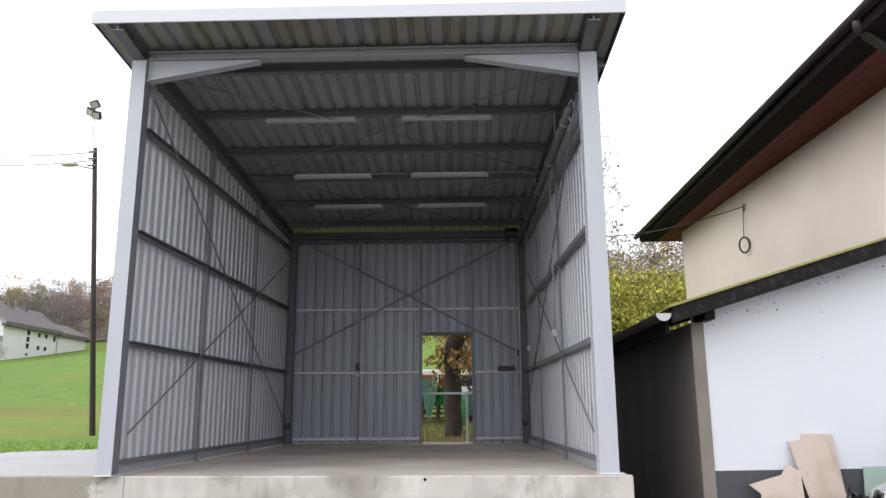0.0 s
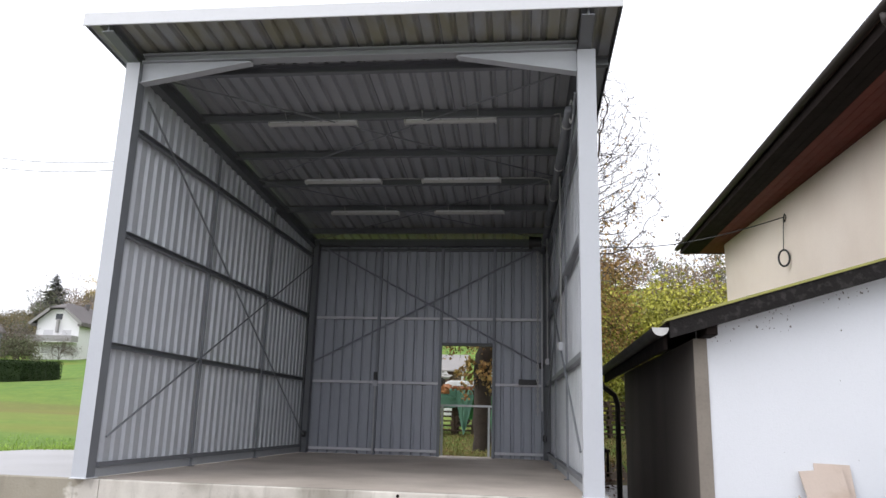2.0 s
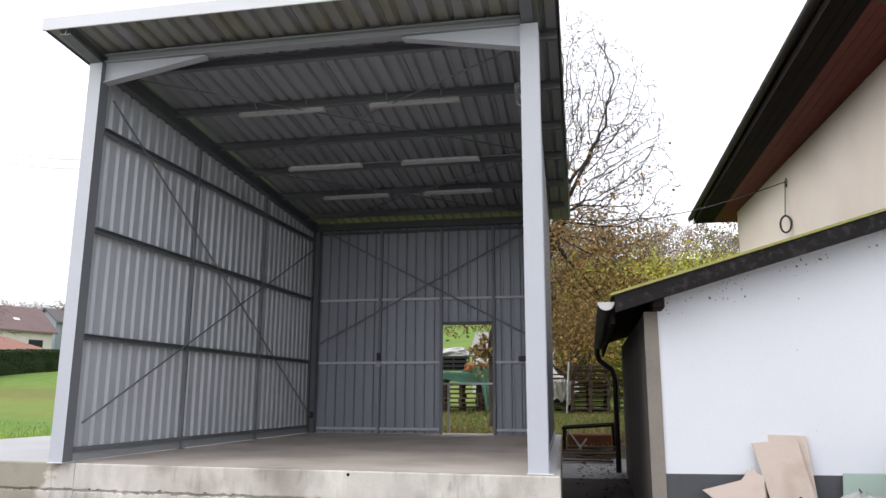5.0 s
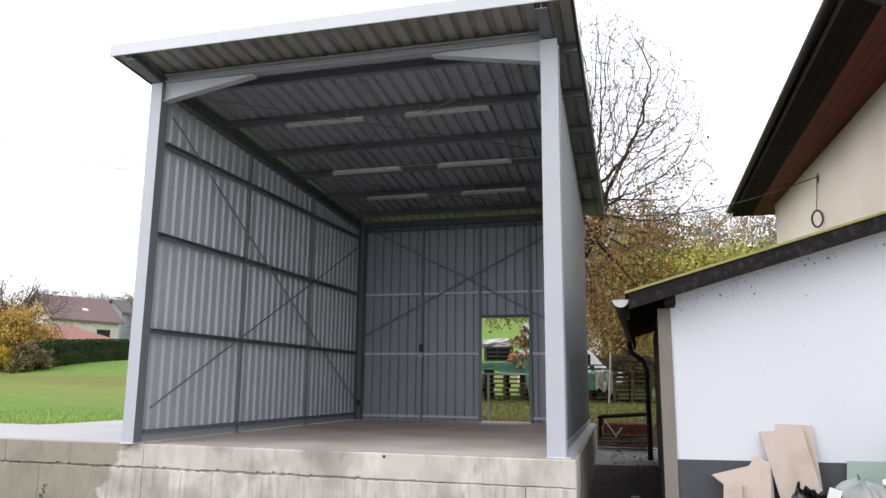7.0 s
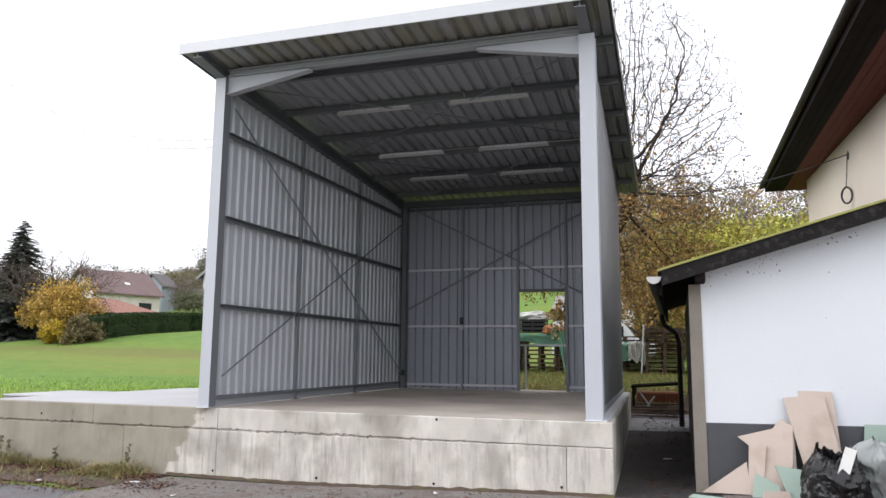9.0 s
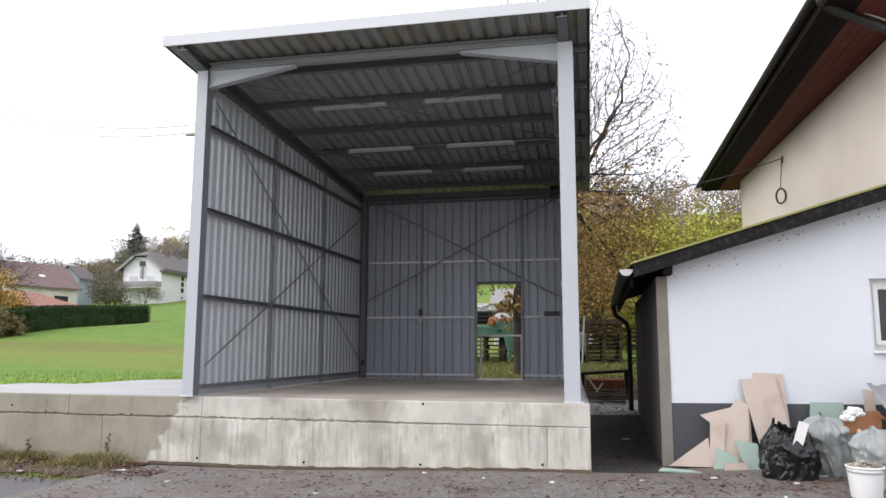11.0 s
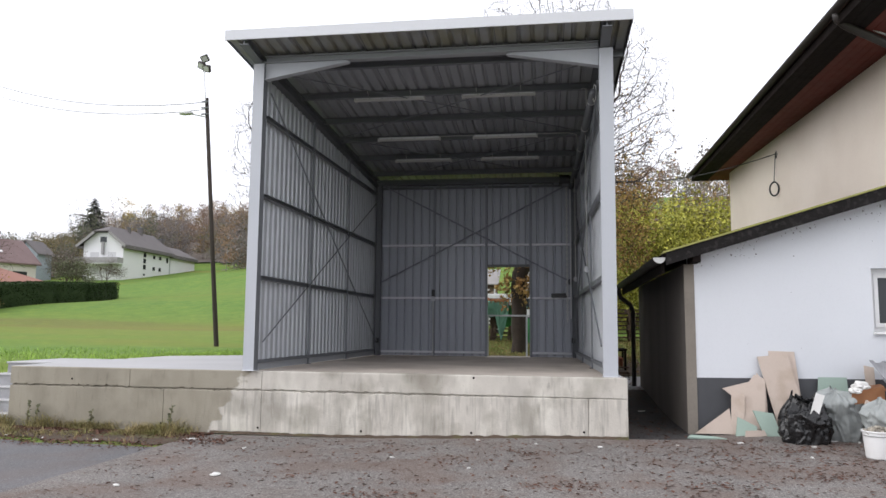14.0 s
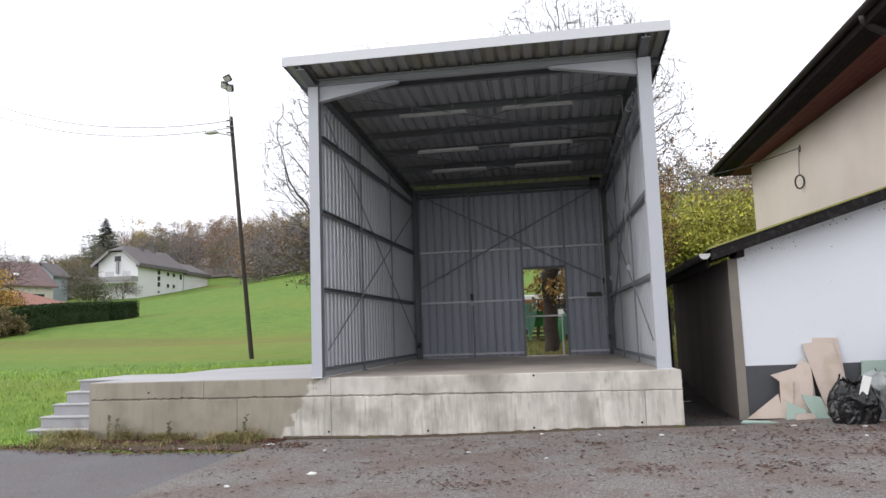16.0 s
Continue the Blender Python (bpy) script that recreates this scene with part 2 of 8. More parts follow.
M["pvc_grey"] = material("pale_grey_gutter_cap", (0.55, 0.55, 0.54), 0.5, 0.0, None, 0.3, 6, 40, 0.05, 0.02)
M["moss"] = material("mossy_roof_edge", (0.37, 0.36, 0.11), 0.9, 0.0, (0.27, 0.255, 0.10), 0.6, 6, 60, 0.2, 0.4, 60)
M["roof_tile"] = material("brown_roof_tiles", (0.12, 0.075, 0.06), 0.8, 0.0, (0.09, 0.055, 0.045), 0.6, 3, 40, 0.1, 0.2, 20)
M["grass"] = material("meadow_grass", (0.140, 0.232, 0.050), 0.95, 0.0, (0.100, 0.180, 0.042), 0.8, 0.9, 4, 0.22, 1.0, 6, stain=(0.21, 0.28, 0.055), stain_scale=1.6, stain_amount=0.6, spec=0.1)


def meadow_bands(m):
    """Yellowed mown swathes that lie along the slope."""
    n, l = m.node_tree.nodes, m.node_tree.links
    b = n["Principled BSDF"]
    base = b.inputs["Base Color"].links[0].from_socket
    geo = n.new("ShaderNodeNewGeometry")
    mp = n.new("ShaderNodeMapping")
    mp.inputs["Scale"].default_value = (0.035, 0.16, 0.0)
    mp.inputs["Rotation"].default_value = (0, 0, radians(14))
    l.new(geo.outputs["Position"], mp.inputs["Vector"])
    t = n.new("ShaderNodeTexNoise")
    t.inputs["Scale"].default_value, t.inputs["Detail"].default_value = 1.0, 6.0
    l.new(mp.outputs[0], t.inputs["Vector"])
    for lo, hi, k, col in ((0.46, 0.60, 0.45, (0.165, 0.225, 0.045)), (0.56, 0.68, 0.6, (0.21, 0.20, 0.055))):
        r = n.new("ShaderNodeMapRange")
        r.inputs["From Min"].default_value, r.inputs["From Max"].default_value, r.inputs["To Max"].default_value = lo, hi, k
        l.new(t.outputs["Fac"], r.inputs["Value"])
        x = n.new("ShaderNodeMix")
        x.data_type = "RGBA"
        l.new(r.outputs[0], x.inputs["Factor"])
        l.new(base, x.inputs["A"])
        x.inputs["B"].default_value = (*col, 1)
        base = x.outputs["Result"]
    # one dry swathe across the foot of the slope
    sep = n.new("ShaderNodeSeparateXYZ")
    l.new(geo.outputs["Position"], sep.inputs[0])
    wob = n.new("ShaderNodeMath")
    wob.operation = "MULTIPLY_ADD"
    l.new(t.outputs["Fac"], wob.inputs[0])
    wob.inputs[1].default_value = 14.0
    l.new(sep.outputs["Y"], wob.inputs[2])
    up = n.new("ShaderNodeMapRange")
    up.inputs["From Min"].default_value, up.inputs["From Max"].default_value, up.inputs["To Max"].default_value = 25.5, 29.0, 0.4
    dn = n.new("ShaderNodeMapRange")
    dn.inputs["From Min"].default_value, dn.inputs["From Max"].default_value = 38.0, 31.0
    l.new(wob.outputs[0], up.inputs["Value"])
    l.new(wob.outputs[0], dn.inputs["Value"])
    both = n.new("ShaderNodeMath")
    both.operation = "MULTIPLY"
    l.new(up.outputs[0], both.inputs[0])
    l.new(dn.outputs[0], both.inputs[1])
    x = n.new("ShaderNodeMix")
    x.data_type = "RGBA"
    l.new(both.outputs[0], x.inputs["Factor"])
    l.new(base, x.inputs["A"])
    x.inputs["B"].default_value = (0.205, 0.215, 0.06, 1)
    # a narrow browner line along its far side
    last = x.outputs["Result"]
    up, dn = n.new("ShaderNodeMapRange"), n.new("ShaderNodeMapRange")
    up.inputs["From Min"].default_value, up.inputs["From Max"].default_value, up.inputs["To Max"].default_value = 31.6, 32.8, 0.45
    dn.inputs["From Min"].default_value, dn.inputs["From Max"].default_value = 35.0, 33.6
    l.new(wob.outputs[0], up.inputs["Value"])
    l.new(wob.outputs[0], dn.inputs["Value"])
    both = n.new("ShaderNodeMath")
    both.operation = "MULTIPLY"
    l.new(up.outputs[0], both.inputs[0])
    l.new(dn.outputs[0], both.inputs[1])
    x = n.new("ShaderNodeMix")
    x.data_type = "RGBA"
    l.new(both.outputs[0], x.inputs["Factor"])
    l.new(last, x.inputs["A"])
    x.inputs["B"].default_value = (0.17, 0.125, 0.06, 1)
    l.new(x.outputs["Result"], b.inputs["Base Color"])


meadow_bands(M["grass"])


# ---- mesh helpers ----
def part(name, bm, mat, parent=None, label="", smooth=False, second=None):
    """Link a bmesh as one mesh object under a thing or a part."""
    me = bpy.data.meshes.new(name)
    bm.to_mesh(me)
    bm.free()
    if smooth:
        for p in me.polygons:
            p.use_smooth = True
    me.materials.append(M[mat] if isinstance(mat, str) else mat)
    if second:
        me.materials.append(M[second])
    ob = new(name, me)
    if parent is not None:
        ob.parent = parent
    if label:
        ob["label"] = label
    return ob


def thing(name, label, category, group="", kind="", at=(0, 0, 0), turn=0.0):
    ob = new(name)
    ob.empty_display_size = 0.2
    ob.matrix_world = Matrix.Translation(at) @ Matrix.Rotation(turn, 4, "Z")
    return tagged(ob, label, category, group, kind)


def B():
    return bmesh.new()


def box(bm, x0, x1, y0, y1, z0, z1, m=None, bevel=0.0):
    r = bmesh.ops.create_cube(bm, size=1.0)
    vs = r["verts"]
    for v in vs:
        v.co = Vector((x0 + (v.co.x + 0.5) * (x1 - x0), y0 + (v.co.y + 0.5) * (y1 - y0), z0 + (v.co.z + 0.5) * (z1 - z0)))
    if bevel:
        es = list({e for v in vs for e in v.link_edges})
        r2 = bmesh.ops.bevel(bm, geom=es, offset=bevel, segments=1, affect="EDGES")
        vs = list({v for f in r2["faces"] for v in f.verts} | {v for v in vs if v.is_valid})
    if m is not None:
        for v in vs:
            v.co = m @ v.co
    return bm


def prism(bm, pts, p0, p1, up=(0, 0, 1)):
    """A closed section (u across, v up) carried from p0 to p1."""
    p0, p1 = Vector(p0), Vector(p1)
    d = (p1 - p0).normalized()
    u = d.cross(Vector(up)).normalized()
    v = u.cross(d)
    rings = [[bm.verts.new(p + u * a + v * b) for a, b in pts] for p in (p0, p1)]
    k = len(pts)
    for i in range(k):
        bm.faces.new((rings[0][i], rings[0][(i + 1) % k], rings[1][(i + 1) % k], rings[1][i]))
    bm.faces.new(rings[0][::-1])
    bm.faces.new(rings[1])
    return bm


def bar(bm, p0, p1, w, h, up=(0, 0, 1)):
    return prism(bm, [(-w / 2, -h / 2), (w / 2, -h / 2), (w / 2, h / 2), (-w / 2, h / 2)], p0, p1, up)


def ibeam(bm, p0, p1, w, h, tf=0.012, tw=0.008, up=(0, 0, 1)):
    a, b = w / 2, h / 2
    pts = [(-a, -b), (a, -b), (a, -b + tf), (tw, -b + tf), (tw, b - tf), (a, b - tf), (a, b), (-a, b), (-a, b - tf), (-tw, b - tf), (-tw, -b + tf), (-a, -b + tf)]
    return prism(bm, pts, p0, p1, up)


def channel(bm, p0, p1, w, h, t=0.006, up=(0, 0, 1)):
    a, b = w / 2, h / 2
    pts = [(-a, -b), (a, -b), (a, -b + t), (-a + t, -b + t), (-a + t, b - t), (a, b - t), (a, b), (-a, b)]
    return prism(bm, pts, p0, p1, up)


def tube(bm, pts, r, seg=8, r_end=None, cap=True):
    """A round tube along points, tapering to r_end."""
    pts = [Vector(p) for p in pts]
    r_end = r if r_end is None else r_end
    rings = []
    side = None
    for i, p in enumerate(pts):
        d = (pts[min(i + 1, len(pts) - 1)] - pts[max(i - 1, 0)]).normalized()
        if side is None or abs(side.dot(d)) > 0.95:
            side = d.orthogonal()
        side = (side - d * side.dot(d)).normalized()
        w = d.cross(side)
        q = r + (r_end - r) * i / (len(pts) - 1)
        rings.append([bm.verts.new(p + (side * math.cos(a) + w * math.sin(a)) * q) for a in [2 * math.pi * k / seg for k in range(seg)]])
    for a, b in zip(rings, rings[1:]):
        for k in range(seg):
            bm.faces.new((a[k], a[(k + 1) % seg], b[(k + 1) % seg], b[k]))
    if cap:
        bm.faces.new(rings[0][::-1])
        bm.faces.new(rings[-1])
    return bm


def trapezoid(bm, length, height, m, pitch=0.2, depth=0.035, valley=0.11, thick=0.004, slope=0.0, outer=(0, 0), flank=0.022):
    """A trapezoidal steel sheet: ribs run along local z, relief along local y; slope tilts the top edge."""
    knots = ((0.0, 0.0), (valley, 0.0), (valley + flank, depth), (pitch - flank, depth))
    xs = []
    for i in range(int(length / pitch + 0.999)):
        for dx, y in knots:
            if i * pitch + dx < length - 0.004:
                xs.append((i * pitch + dx, y))
    last = xs[-1][1] if length / pitch - round(length / pitch) > 0.02 or length / pitch - round(length / pitch) < -0.02 else 0.0
    xs.append((length, last))
    layers = []
    for off in (0.0, thick):
        layers.append([(bm.verts.new(m @ Vector((x, y + off, 0))), bm.verts.new(m @ Vector((x, y + off, height + slope * x)))) for x, y in xs])
    f, b = layers
    for i in range(len(xs) - 1):
        bm.faces.new((f[i][0], f[i + 1][0], f[i + 1][1], f[i][1])).material_index = outer[0]
        bm.faces.new((b[i][0], b[i][1], b[i + 1][1], b[i + 1][0])).material_index = outer[1]
        for k in (0, 1):
            q = (f[i][k], b[i][k], b[i + 1][k], f[i + 1][k])
            bm.faces.new(q if k == 0 else q[::-1])
    for i in (0, -1):
        q = (f[i][0], f[i][1], b[i][1], b[i][0])
        bm.faces.new(q if i == 0 else q[::-1])
    return bm


def smooth01(a, b, v):
    k = min(1.0, max(0.0, (v - a) / (b - a)))
    return k * k * (3 - 2 * k)


# ---- ground ----
def front_y(x):
    """The front of the loading platform."""
    return -0.10 - 0.033 * x


def yard_z(x, y):
    """The yard: highest by the annex, falling to a low line left of the middle."""
    return -0.11 * smooth01(0.0, -4.5, x) + 0.06 * smooth01(0.3, 2.0, x)


def field_z(x, y):
    """The meadow: level beside the platform, then rising to the houses and the wooded hill."""
    yy = min(y, 270)
    z = 0.74 + 0.071 * max(0, yy - 16 + 4 * smooth01(-12, -7, x)) + 0.0004 * max(0, yy - 20) ** 2
    z += 0.0020 * max(0, min(x, -8) + 60) * max(0, min(y, 130) - 25) * (1 - 0.25 * smooth01(-12, 22, x))
    # a dip behind the hedge and a swell before the shrubs
    z -= 0.85 * math.exp(-(((x + 42) / 14) ** 2 + ((y - 54) / 13) ** 2))
    z += 0.38 * math.exp(-(((x + 37) / 10) ** 2 + ((y - 31) / 9) ** 2))
    if x < -100:
        z -= 0.07 * min(-100 - x, 120) * smooth01(60, 180, y)
    return z


def ground_z(x, y):
    yz, fz = yard_z(x, y), field_z(x, y)
    if x < -0.75:
        k = smooth01(-0.2, 4.2, y) * smooth01(-9.4, -10.0, x) + smooth01(0.6, 4.0, y) * (1 - smooth01(-9.4, -10.0, x))
    else:
        k = 0.35 * smooth01(1.5, 7.0, y) + 0.65 * smooth01(7.0, 9.5, y)
    return yz + (fz - yz) * k


def spread(lo, hi, fine_lo, fine_hi, step, grow):
    v, out = fine_lo, []
    while v < fine_hi:
        out.append(v)
        v += step
    s = step
    while v < hi:
        out.append(v)
        s *= grow
        v += s
    out.append(hi)
    v, s, low = fine_lo, step, []
    while v > lo:
        s *= grow
        v -= s
        low.append(max(v, lo))
    return low[::-1] + out


def sheet_mesh(xs, ys, zfun):
    bm = B()
    rows = [[bm.verts.new((x, y, zfun(x, y))) for x in xs] for y in ys]
    for a, b in zip(rows, rows[1:]):
        for i in range(len(xs) - 1):
            bm.faces.new((a[i], a[i + 1], b[i + 1], b[i]))
    return bm


g = part("ground", sheet_mesh(spread(-700, 500, -16, 6, 0.5, 1.14), spread(-300, 900, -3, 14, 0.4, 1.12), ground_z), "grass", smooth=True)
tagged(g, "sloping green meadow with yellowed autumn patches", "ground", kind="structure")


def yard_edge(x):
    return -0.78 - 0.15 * min(3.6, max(0.0, x + 10.5)) + 0.07 * math.sin(x * 1.7) + 0.05 * math.sin(x * 4.3 + 1)


bm = B()
xs = [v * 0.5 - 30 for v in range(0, 48)]
xs = [x for x in xs if x < -6.2] + [-6.2]
top = []
for x in xs:
    e = yard_edge(x)
    top.append([bm.verts.new((x, y, ground_z(x, y) + 0.012)) for y in [e - k * k * 0.25 for k in range(0, 14)]])
for a, b in zip(top, top[1:]):
    for i in range(len(a) - 1):
        bm.faces.new((a[i], a[i + 1], b[i + 1], b[i]))
r = part("road", bm, "asphalt_dark", smooth=True)
tagged(r, "smooth dark grey asphalt strip beside the yard", "road", kind="structure")
M["soil"] = material("brown_soil_and_leaf_litter", (0.095, 0.066, 0.045), 0.95, 0.0, (0.055, 0.040, 0.028), 0.7, 3.0, 40, 0.25, 0.9, 35, stain=(0.13, 0.135, 0.04), stain_scale=1.6, stain_amount=0.7)
bm = B()
strip = []
for i in range(300):
    x = -6.05 - i * 0.08
    e = yard_edge(x) + 0.24 + 0.22 * noise.noise((x * 2.1, 0, 2)) + 0.12 * noise.noise((x * 8, 0, 2)) if x < -6.2 else -1.16 + 0.22 * noise.noise((x * 2.1, 0, 2)) + 0.12 * noise.noise((x * 8, 0, 2)) + 1.0 * smooth01(-6.75, -6.05, x)
    far = -0.10 - 0.033 * x + 0.02 if x > -9.6 else e + 0.22 + 0.2 * abs(noise.noise((x * 1.3, 0, 7))) + 0.5 * smooth01(-11.0, -9.6, x)
    strip.append([bm.verts.new((x, y, ground_z(x, y) + 0.017 + (0.008 if k in (1, 2, 3, 4) else 0.0) * (1 + noise.noise((x * 4, k, 0))))) for k, y in enumerate([e + (far - e) * k / 6 for k in range(7)])])
for a, b in zip(strip, strip[1:]):
    for k in range(6):
        bm.faces.new((b[k], a[k], a[k + 1], b[k + 1]))
prev = None
for i in range(206):
    x = 0.03 - i * 0.03
    w = 0.045 + 0.035 * noise.noise((x * 3, 0, 5)) + 0.02 * noise.noise((x * 11, 0, 5))
    row = [bm.verts.new((x, front_y(x) + dy, ground_z(x, front_y(x)) + dz)) for dy, dz in ((0.004, 0.05 + 0.02 * noise.noise((x * 7, 1, 5))), (-w * 0.5, 0.034), (-w - 0.02, 0.0165))]
    if prev:
        for k in range(2):
            bm.faces.new((prev[k], row[k], row[k + 1], prev[k + 1]))
    prev = row
bmesh.ops.recalc_face_normals(bm, faces=bm.faces)
r = part("soil_strip", bm, "soil", smooth=True)
tagged(r, "brown soil with leaf litter along the platform foot", "soil", kind="structure")
bm = B()


def paving(x0, x1, nx, y0, y1, ny, power=1.0):
    rows = []
    for i in range(nx + 1):
        x = x0 + (x1 - x0) * i / nx
        rows.append([bm.verts.new((x, y, ground_z(x, y) + 0.016)) for y in [y0 + (y1 - y0) * (k / ny) ** power for k in range(ny + 1)]])
    for a, b in zip(rows, rows[1:]):
        for i in range(ny):
            bm.faces.new((a[i], a[i + 1], b[i + 1], b[i]))


paving(-6.2, 20.0, 66, -0.06, -42.0, 36, 2.2)
paving(1.2, 20.0, 40, 1.2, -0.06, 4)
bmesh.ops.recalc_face_normals(bm, faces=bm.faces)
if sum(f.normal.z for f in bm.faces) < 0:
    bmesh.ops.reverse_faces(bm, faces=bm.faces)
r = part("pavement", bm, "asphalt", smooth=True)
tagged(r, "worn grey asphalt yard littered with wet brown leaves", "pavement", kind="structure")

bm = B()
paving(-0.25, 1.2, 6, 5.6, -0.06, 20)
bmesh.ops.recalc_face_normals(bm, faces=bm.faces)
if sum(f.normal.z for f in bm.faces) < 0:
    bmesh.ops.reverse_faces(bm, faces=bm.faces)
M["asphalt_passage"] = asphalt("near_black_asphalt", (0.045, 0.042, 0.042), 0.2, 0.2)
r = part("passage_floor", bm, "asphalt_passage", smooth=True)
tagged(r, "blackish asphalt in the passage beside the platform", "pavement", kind="structure")

bm = B()
paving(-0.3, 1.2, 6, 9.4, 7.75, 8)
bmesh.ops.recalc_face_normals(bm, faces=bm.faces)
if sum(f.normal.z for f in bm.faces) < 0:
    bmesh.ops.reverse_faces(bm, faces=bm.faces)
r = part("passage_soil", bm, "soil", smooth=True)
tagged(r, "damp brown soil at the far end of the passage", "soil", kind="structure")

bm = B()
paving(-0.28, 1.2, 6, 7.75, 5.6, 8)
bmesh.ops.recalc_face_normals(bm, faces=bm.faces)
if sum(f.normal.z for f in bm.faces) < 0:
    bmesh.ops.reverse_faces(bm, faces=bm.faces)
r = part("passage_slab", bm, "step_front", smooth=True)
tagged(r, "dirty pale concrete slab at the far end of the passage", "pavement", kind="structure")

# ---- loading platform ----
PT = 0.84                     # height of the platform's top


plat = thing("loading_platform", "raised cast concrete loading platform with stained front wall", "platform", kind="structure")


def block(name, outline, z0, z1, mat, label=""):
    bm = B()
    lo = [bm.verts.new((x, y, z0)) for x, y in outline]
    hi = [bm.verts.new((x, y, z1)) for x, y in outline]
    k = len(outline)
    for i in range(k):
        bm.faces.new((lo[i], lo[(i + 1) % k], hi[(i + 1) % k], hi[i]))
    bm.faces.new(hi)
    bm.faces.new(lo[::-1])
    bmesh.ops.recalc_face_normals(bm, faces=bm.faces)
    bmesh.ops.bevel(bm, geom=[e for e in bm.edges if all(abs(v.co.z - z1) < 1e-4 for v in e.verts)], offset=0.012, segments=2, affect="EDGES")
    return part(name, bm, mat, plat, label)


block("core", [(-9.60, front_y(-9.60) + 0.04), (0.0, -0.06), (-0.27, 7.6), (-5.7, 7.6), (-7.6, 6.3), (-9.5, 5.0), (-9.60, 1.9)], -0.5, PT - 0.05, "concrete_old")
block("floor_slab", [(-5.62, front_y(-5.62) + 0.02), (0.02, -0.085), (-0.25, 7.7), (-5.62, 7.7)], PT - 0.06, PT, "floor", "worn grey-brown concrete floor")
block("side_slab", [(-9.61, front_y(-9.61) + 0.02), (-5.625, front_y(-5.62) + 0.02), (-5.625, 7.3), (-7.6, 6.25), (-9.4, 5.0), (-9.61, 2.2)], PT - 0.06, PT + 0.004, "slab_light", "pale bare concrete slab")


def face_panel(x0, x1, z0, z1, mat, name, thick=0.06):
    g0 = 0.0012 if round(x0, 2) in (-8.41, -2.07) else 0.004
    g1 = 0.0012 if round(x1, 2) in (-8.41, -2.07) else 0.004
    y0, y1 = front_y(x0), front_y(x1)
    bm = B()
    n = max(4, int((x1 - x0) / 0.018))
    cols = []
    for i in range(n + 1):
        x = x0 + g0 + (x1 - x0 - g0 - g1) * i / n
        y = y0 + (y1 - y0) * i / n
        wave = 0.006 * noise.noise((x * 1.6, 0, 1.0)) + 0.004 * noise.noise((x * 7, 0, 4.0))
        crumble = 1 - 0.75 * smooth01(-2.6, -0.9, x)
        rough = crumble * (0.016 * max(0, noise.noise((x * 15, z0, 9.0))) + 0.030 * max(0, noise.noise((x * 33, z0, 2.0)) - 0.05))
        zb = z0 - 0.006 * (1 - crumble) + wave + rough if z0 > 0.3 else z0
        zt = z1 + 0.006 * (1 - crumble) + wave - rough if z1 < 0.7 else z1
        cols.append([bm.verts.new((x, y + dy, z)) for dy, z in ((0.06, zb), (0.0, zb), (0.0, zb + 0.3 * (zt - zb)), (0.0, zb + 0.7 * (zt - zb)), (0.0, zt - 0.012), (0.012, zt), (0.06, zt))])
    for a, b in zip(cols, cols[1:]):
        for k in range(len(a) - 1):
            bm.faces.new((a[k], b[k], b[k + 1], a[k + 1]))
    bm.faces.new(cols[0])
    bm.faces.new(cols[-1][::-1])
    bmesh.ops.recalc_face_normals(bm, faces=bm.faces)
    return part(name, bm, mat, plat)


low = [-9.61, -8.41, -6.91, -5.31, -2.07, -0.50, 0.03]
for a, b in zip(low, low[1:]):
    face_panel(a, b, -0.4, 0.545, "concrete_old" if b < -5.1 else "concrete", "wall_panel")
high = [-9.61, -7.50, -5.31, 0.03]
for a, b in zip(high, high[1:]):
    face_panel(a, b, 0.563, PT, "concrete_old" if b < -5.3 else "concrete", "coping_panel")
# solid dark discs on the face: the holes' inner shade is their colour
for x, z in ((-6.93, 0.02), (-5.35, 0.0), (-3.75, 0.0), (-2.13, 0.03), (-0.56, 0.09), (-8.5, 0.66), (-2.1, 0.80)):
    bm = B()
    tube(bm, [(x, front_y(x) + 0.01, z), (x, front_y(x) - 0.003, z)], 0.017, 9)
    part("drain_hole", bm, "wood_dark", plat)
block("side_wall", [(-0.02, -0.06), (0.035, -0.1), (-0.235, 7.7), (-0.29, 7.7)], -0.3, PT - 0.004, "concrete")

steps = thing("concrete_steps", "five pale concrete steps up to the platform end", "steps", kind="structure")
for i in range(5):
    z1 = PT + 0.004 - i * 0.2
    y0 = 0.52 + 0.22 * (4 - i)
    x0 = -2.0 + (-8.03 - i * 0.24) * (y0 + 11.3) / 11.82
    # darker grey carries the shade on the fronts; the treads stay pale
    bm = B()
    box(bm, x0, -9.625, y0, 2.9 + 0.03 * i, -0.45, z1 - 0.032, bevel=0.008)
    st = part("step", bm, "step_front", steps)
    bm = B()
    box(bm, x0 - 0.018, -9.625, y0 - 0.02, 2.9 + 0.03 * i, z1 - 0.031, z1, bevel=0.008)
    part("tread", bm, "slab_light", st)

# ---- steel shed ----
SLOPE = -0.072                # fall of the roof towards the back
XL, XR = -5.50, -0.17         # sheet planes of the side walls at the front
LEAN_L, LEAN_R = 0.024, -0.030  # the side walls draw together towards the back
YB = 7.16                     # sheet plane of the back wall
BAYS = (2.36, 4.64)           # posts in the side walls


def roof_z(y, base):
    return base + SLOPE * y


def wall_x(side, y, off=0.0):
    """A side wall's plane at depth y; off counts inwards."""
    return XL + LEAN_L * y + off if side == "l" else XR + LEAN_R * y - off


shed = thing("steel_shed", "open-fronted grey steel shed clad in trapezoidal sheet", "shed")
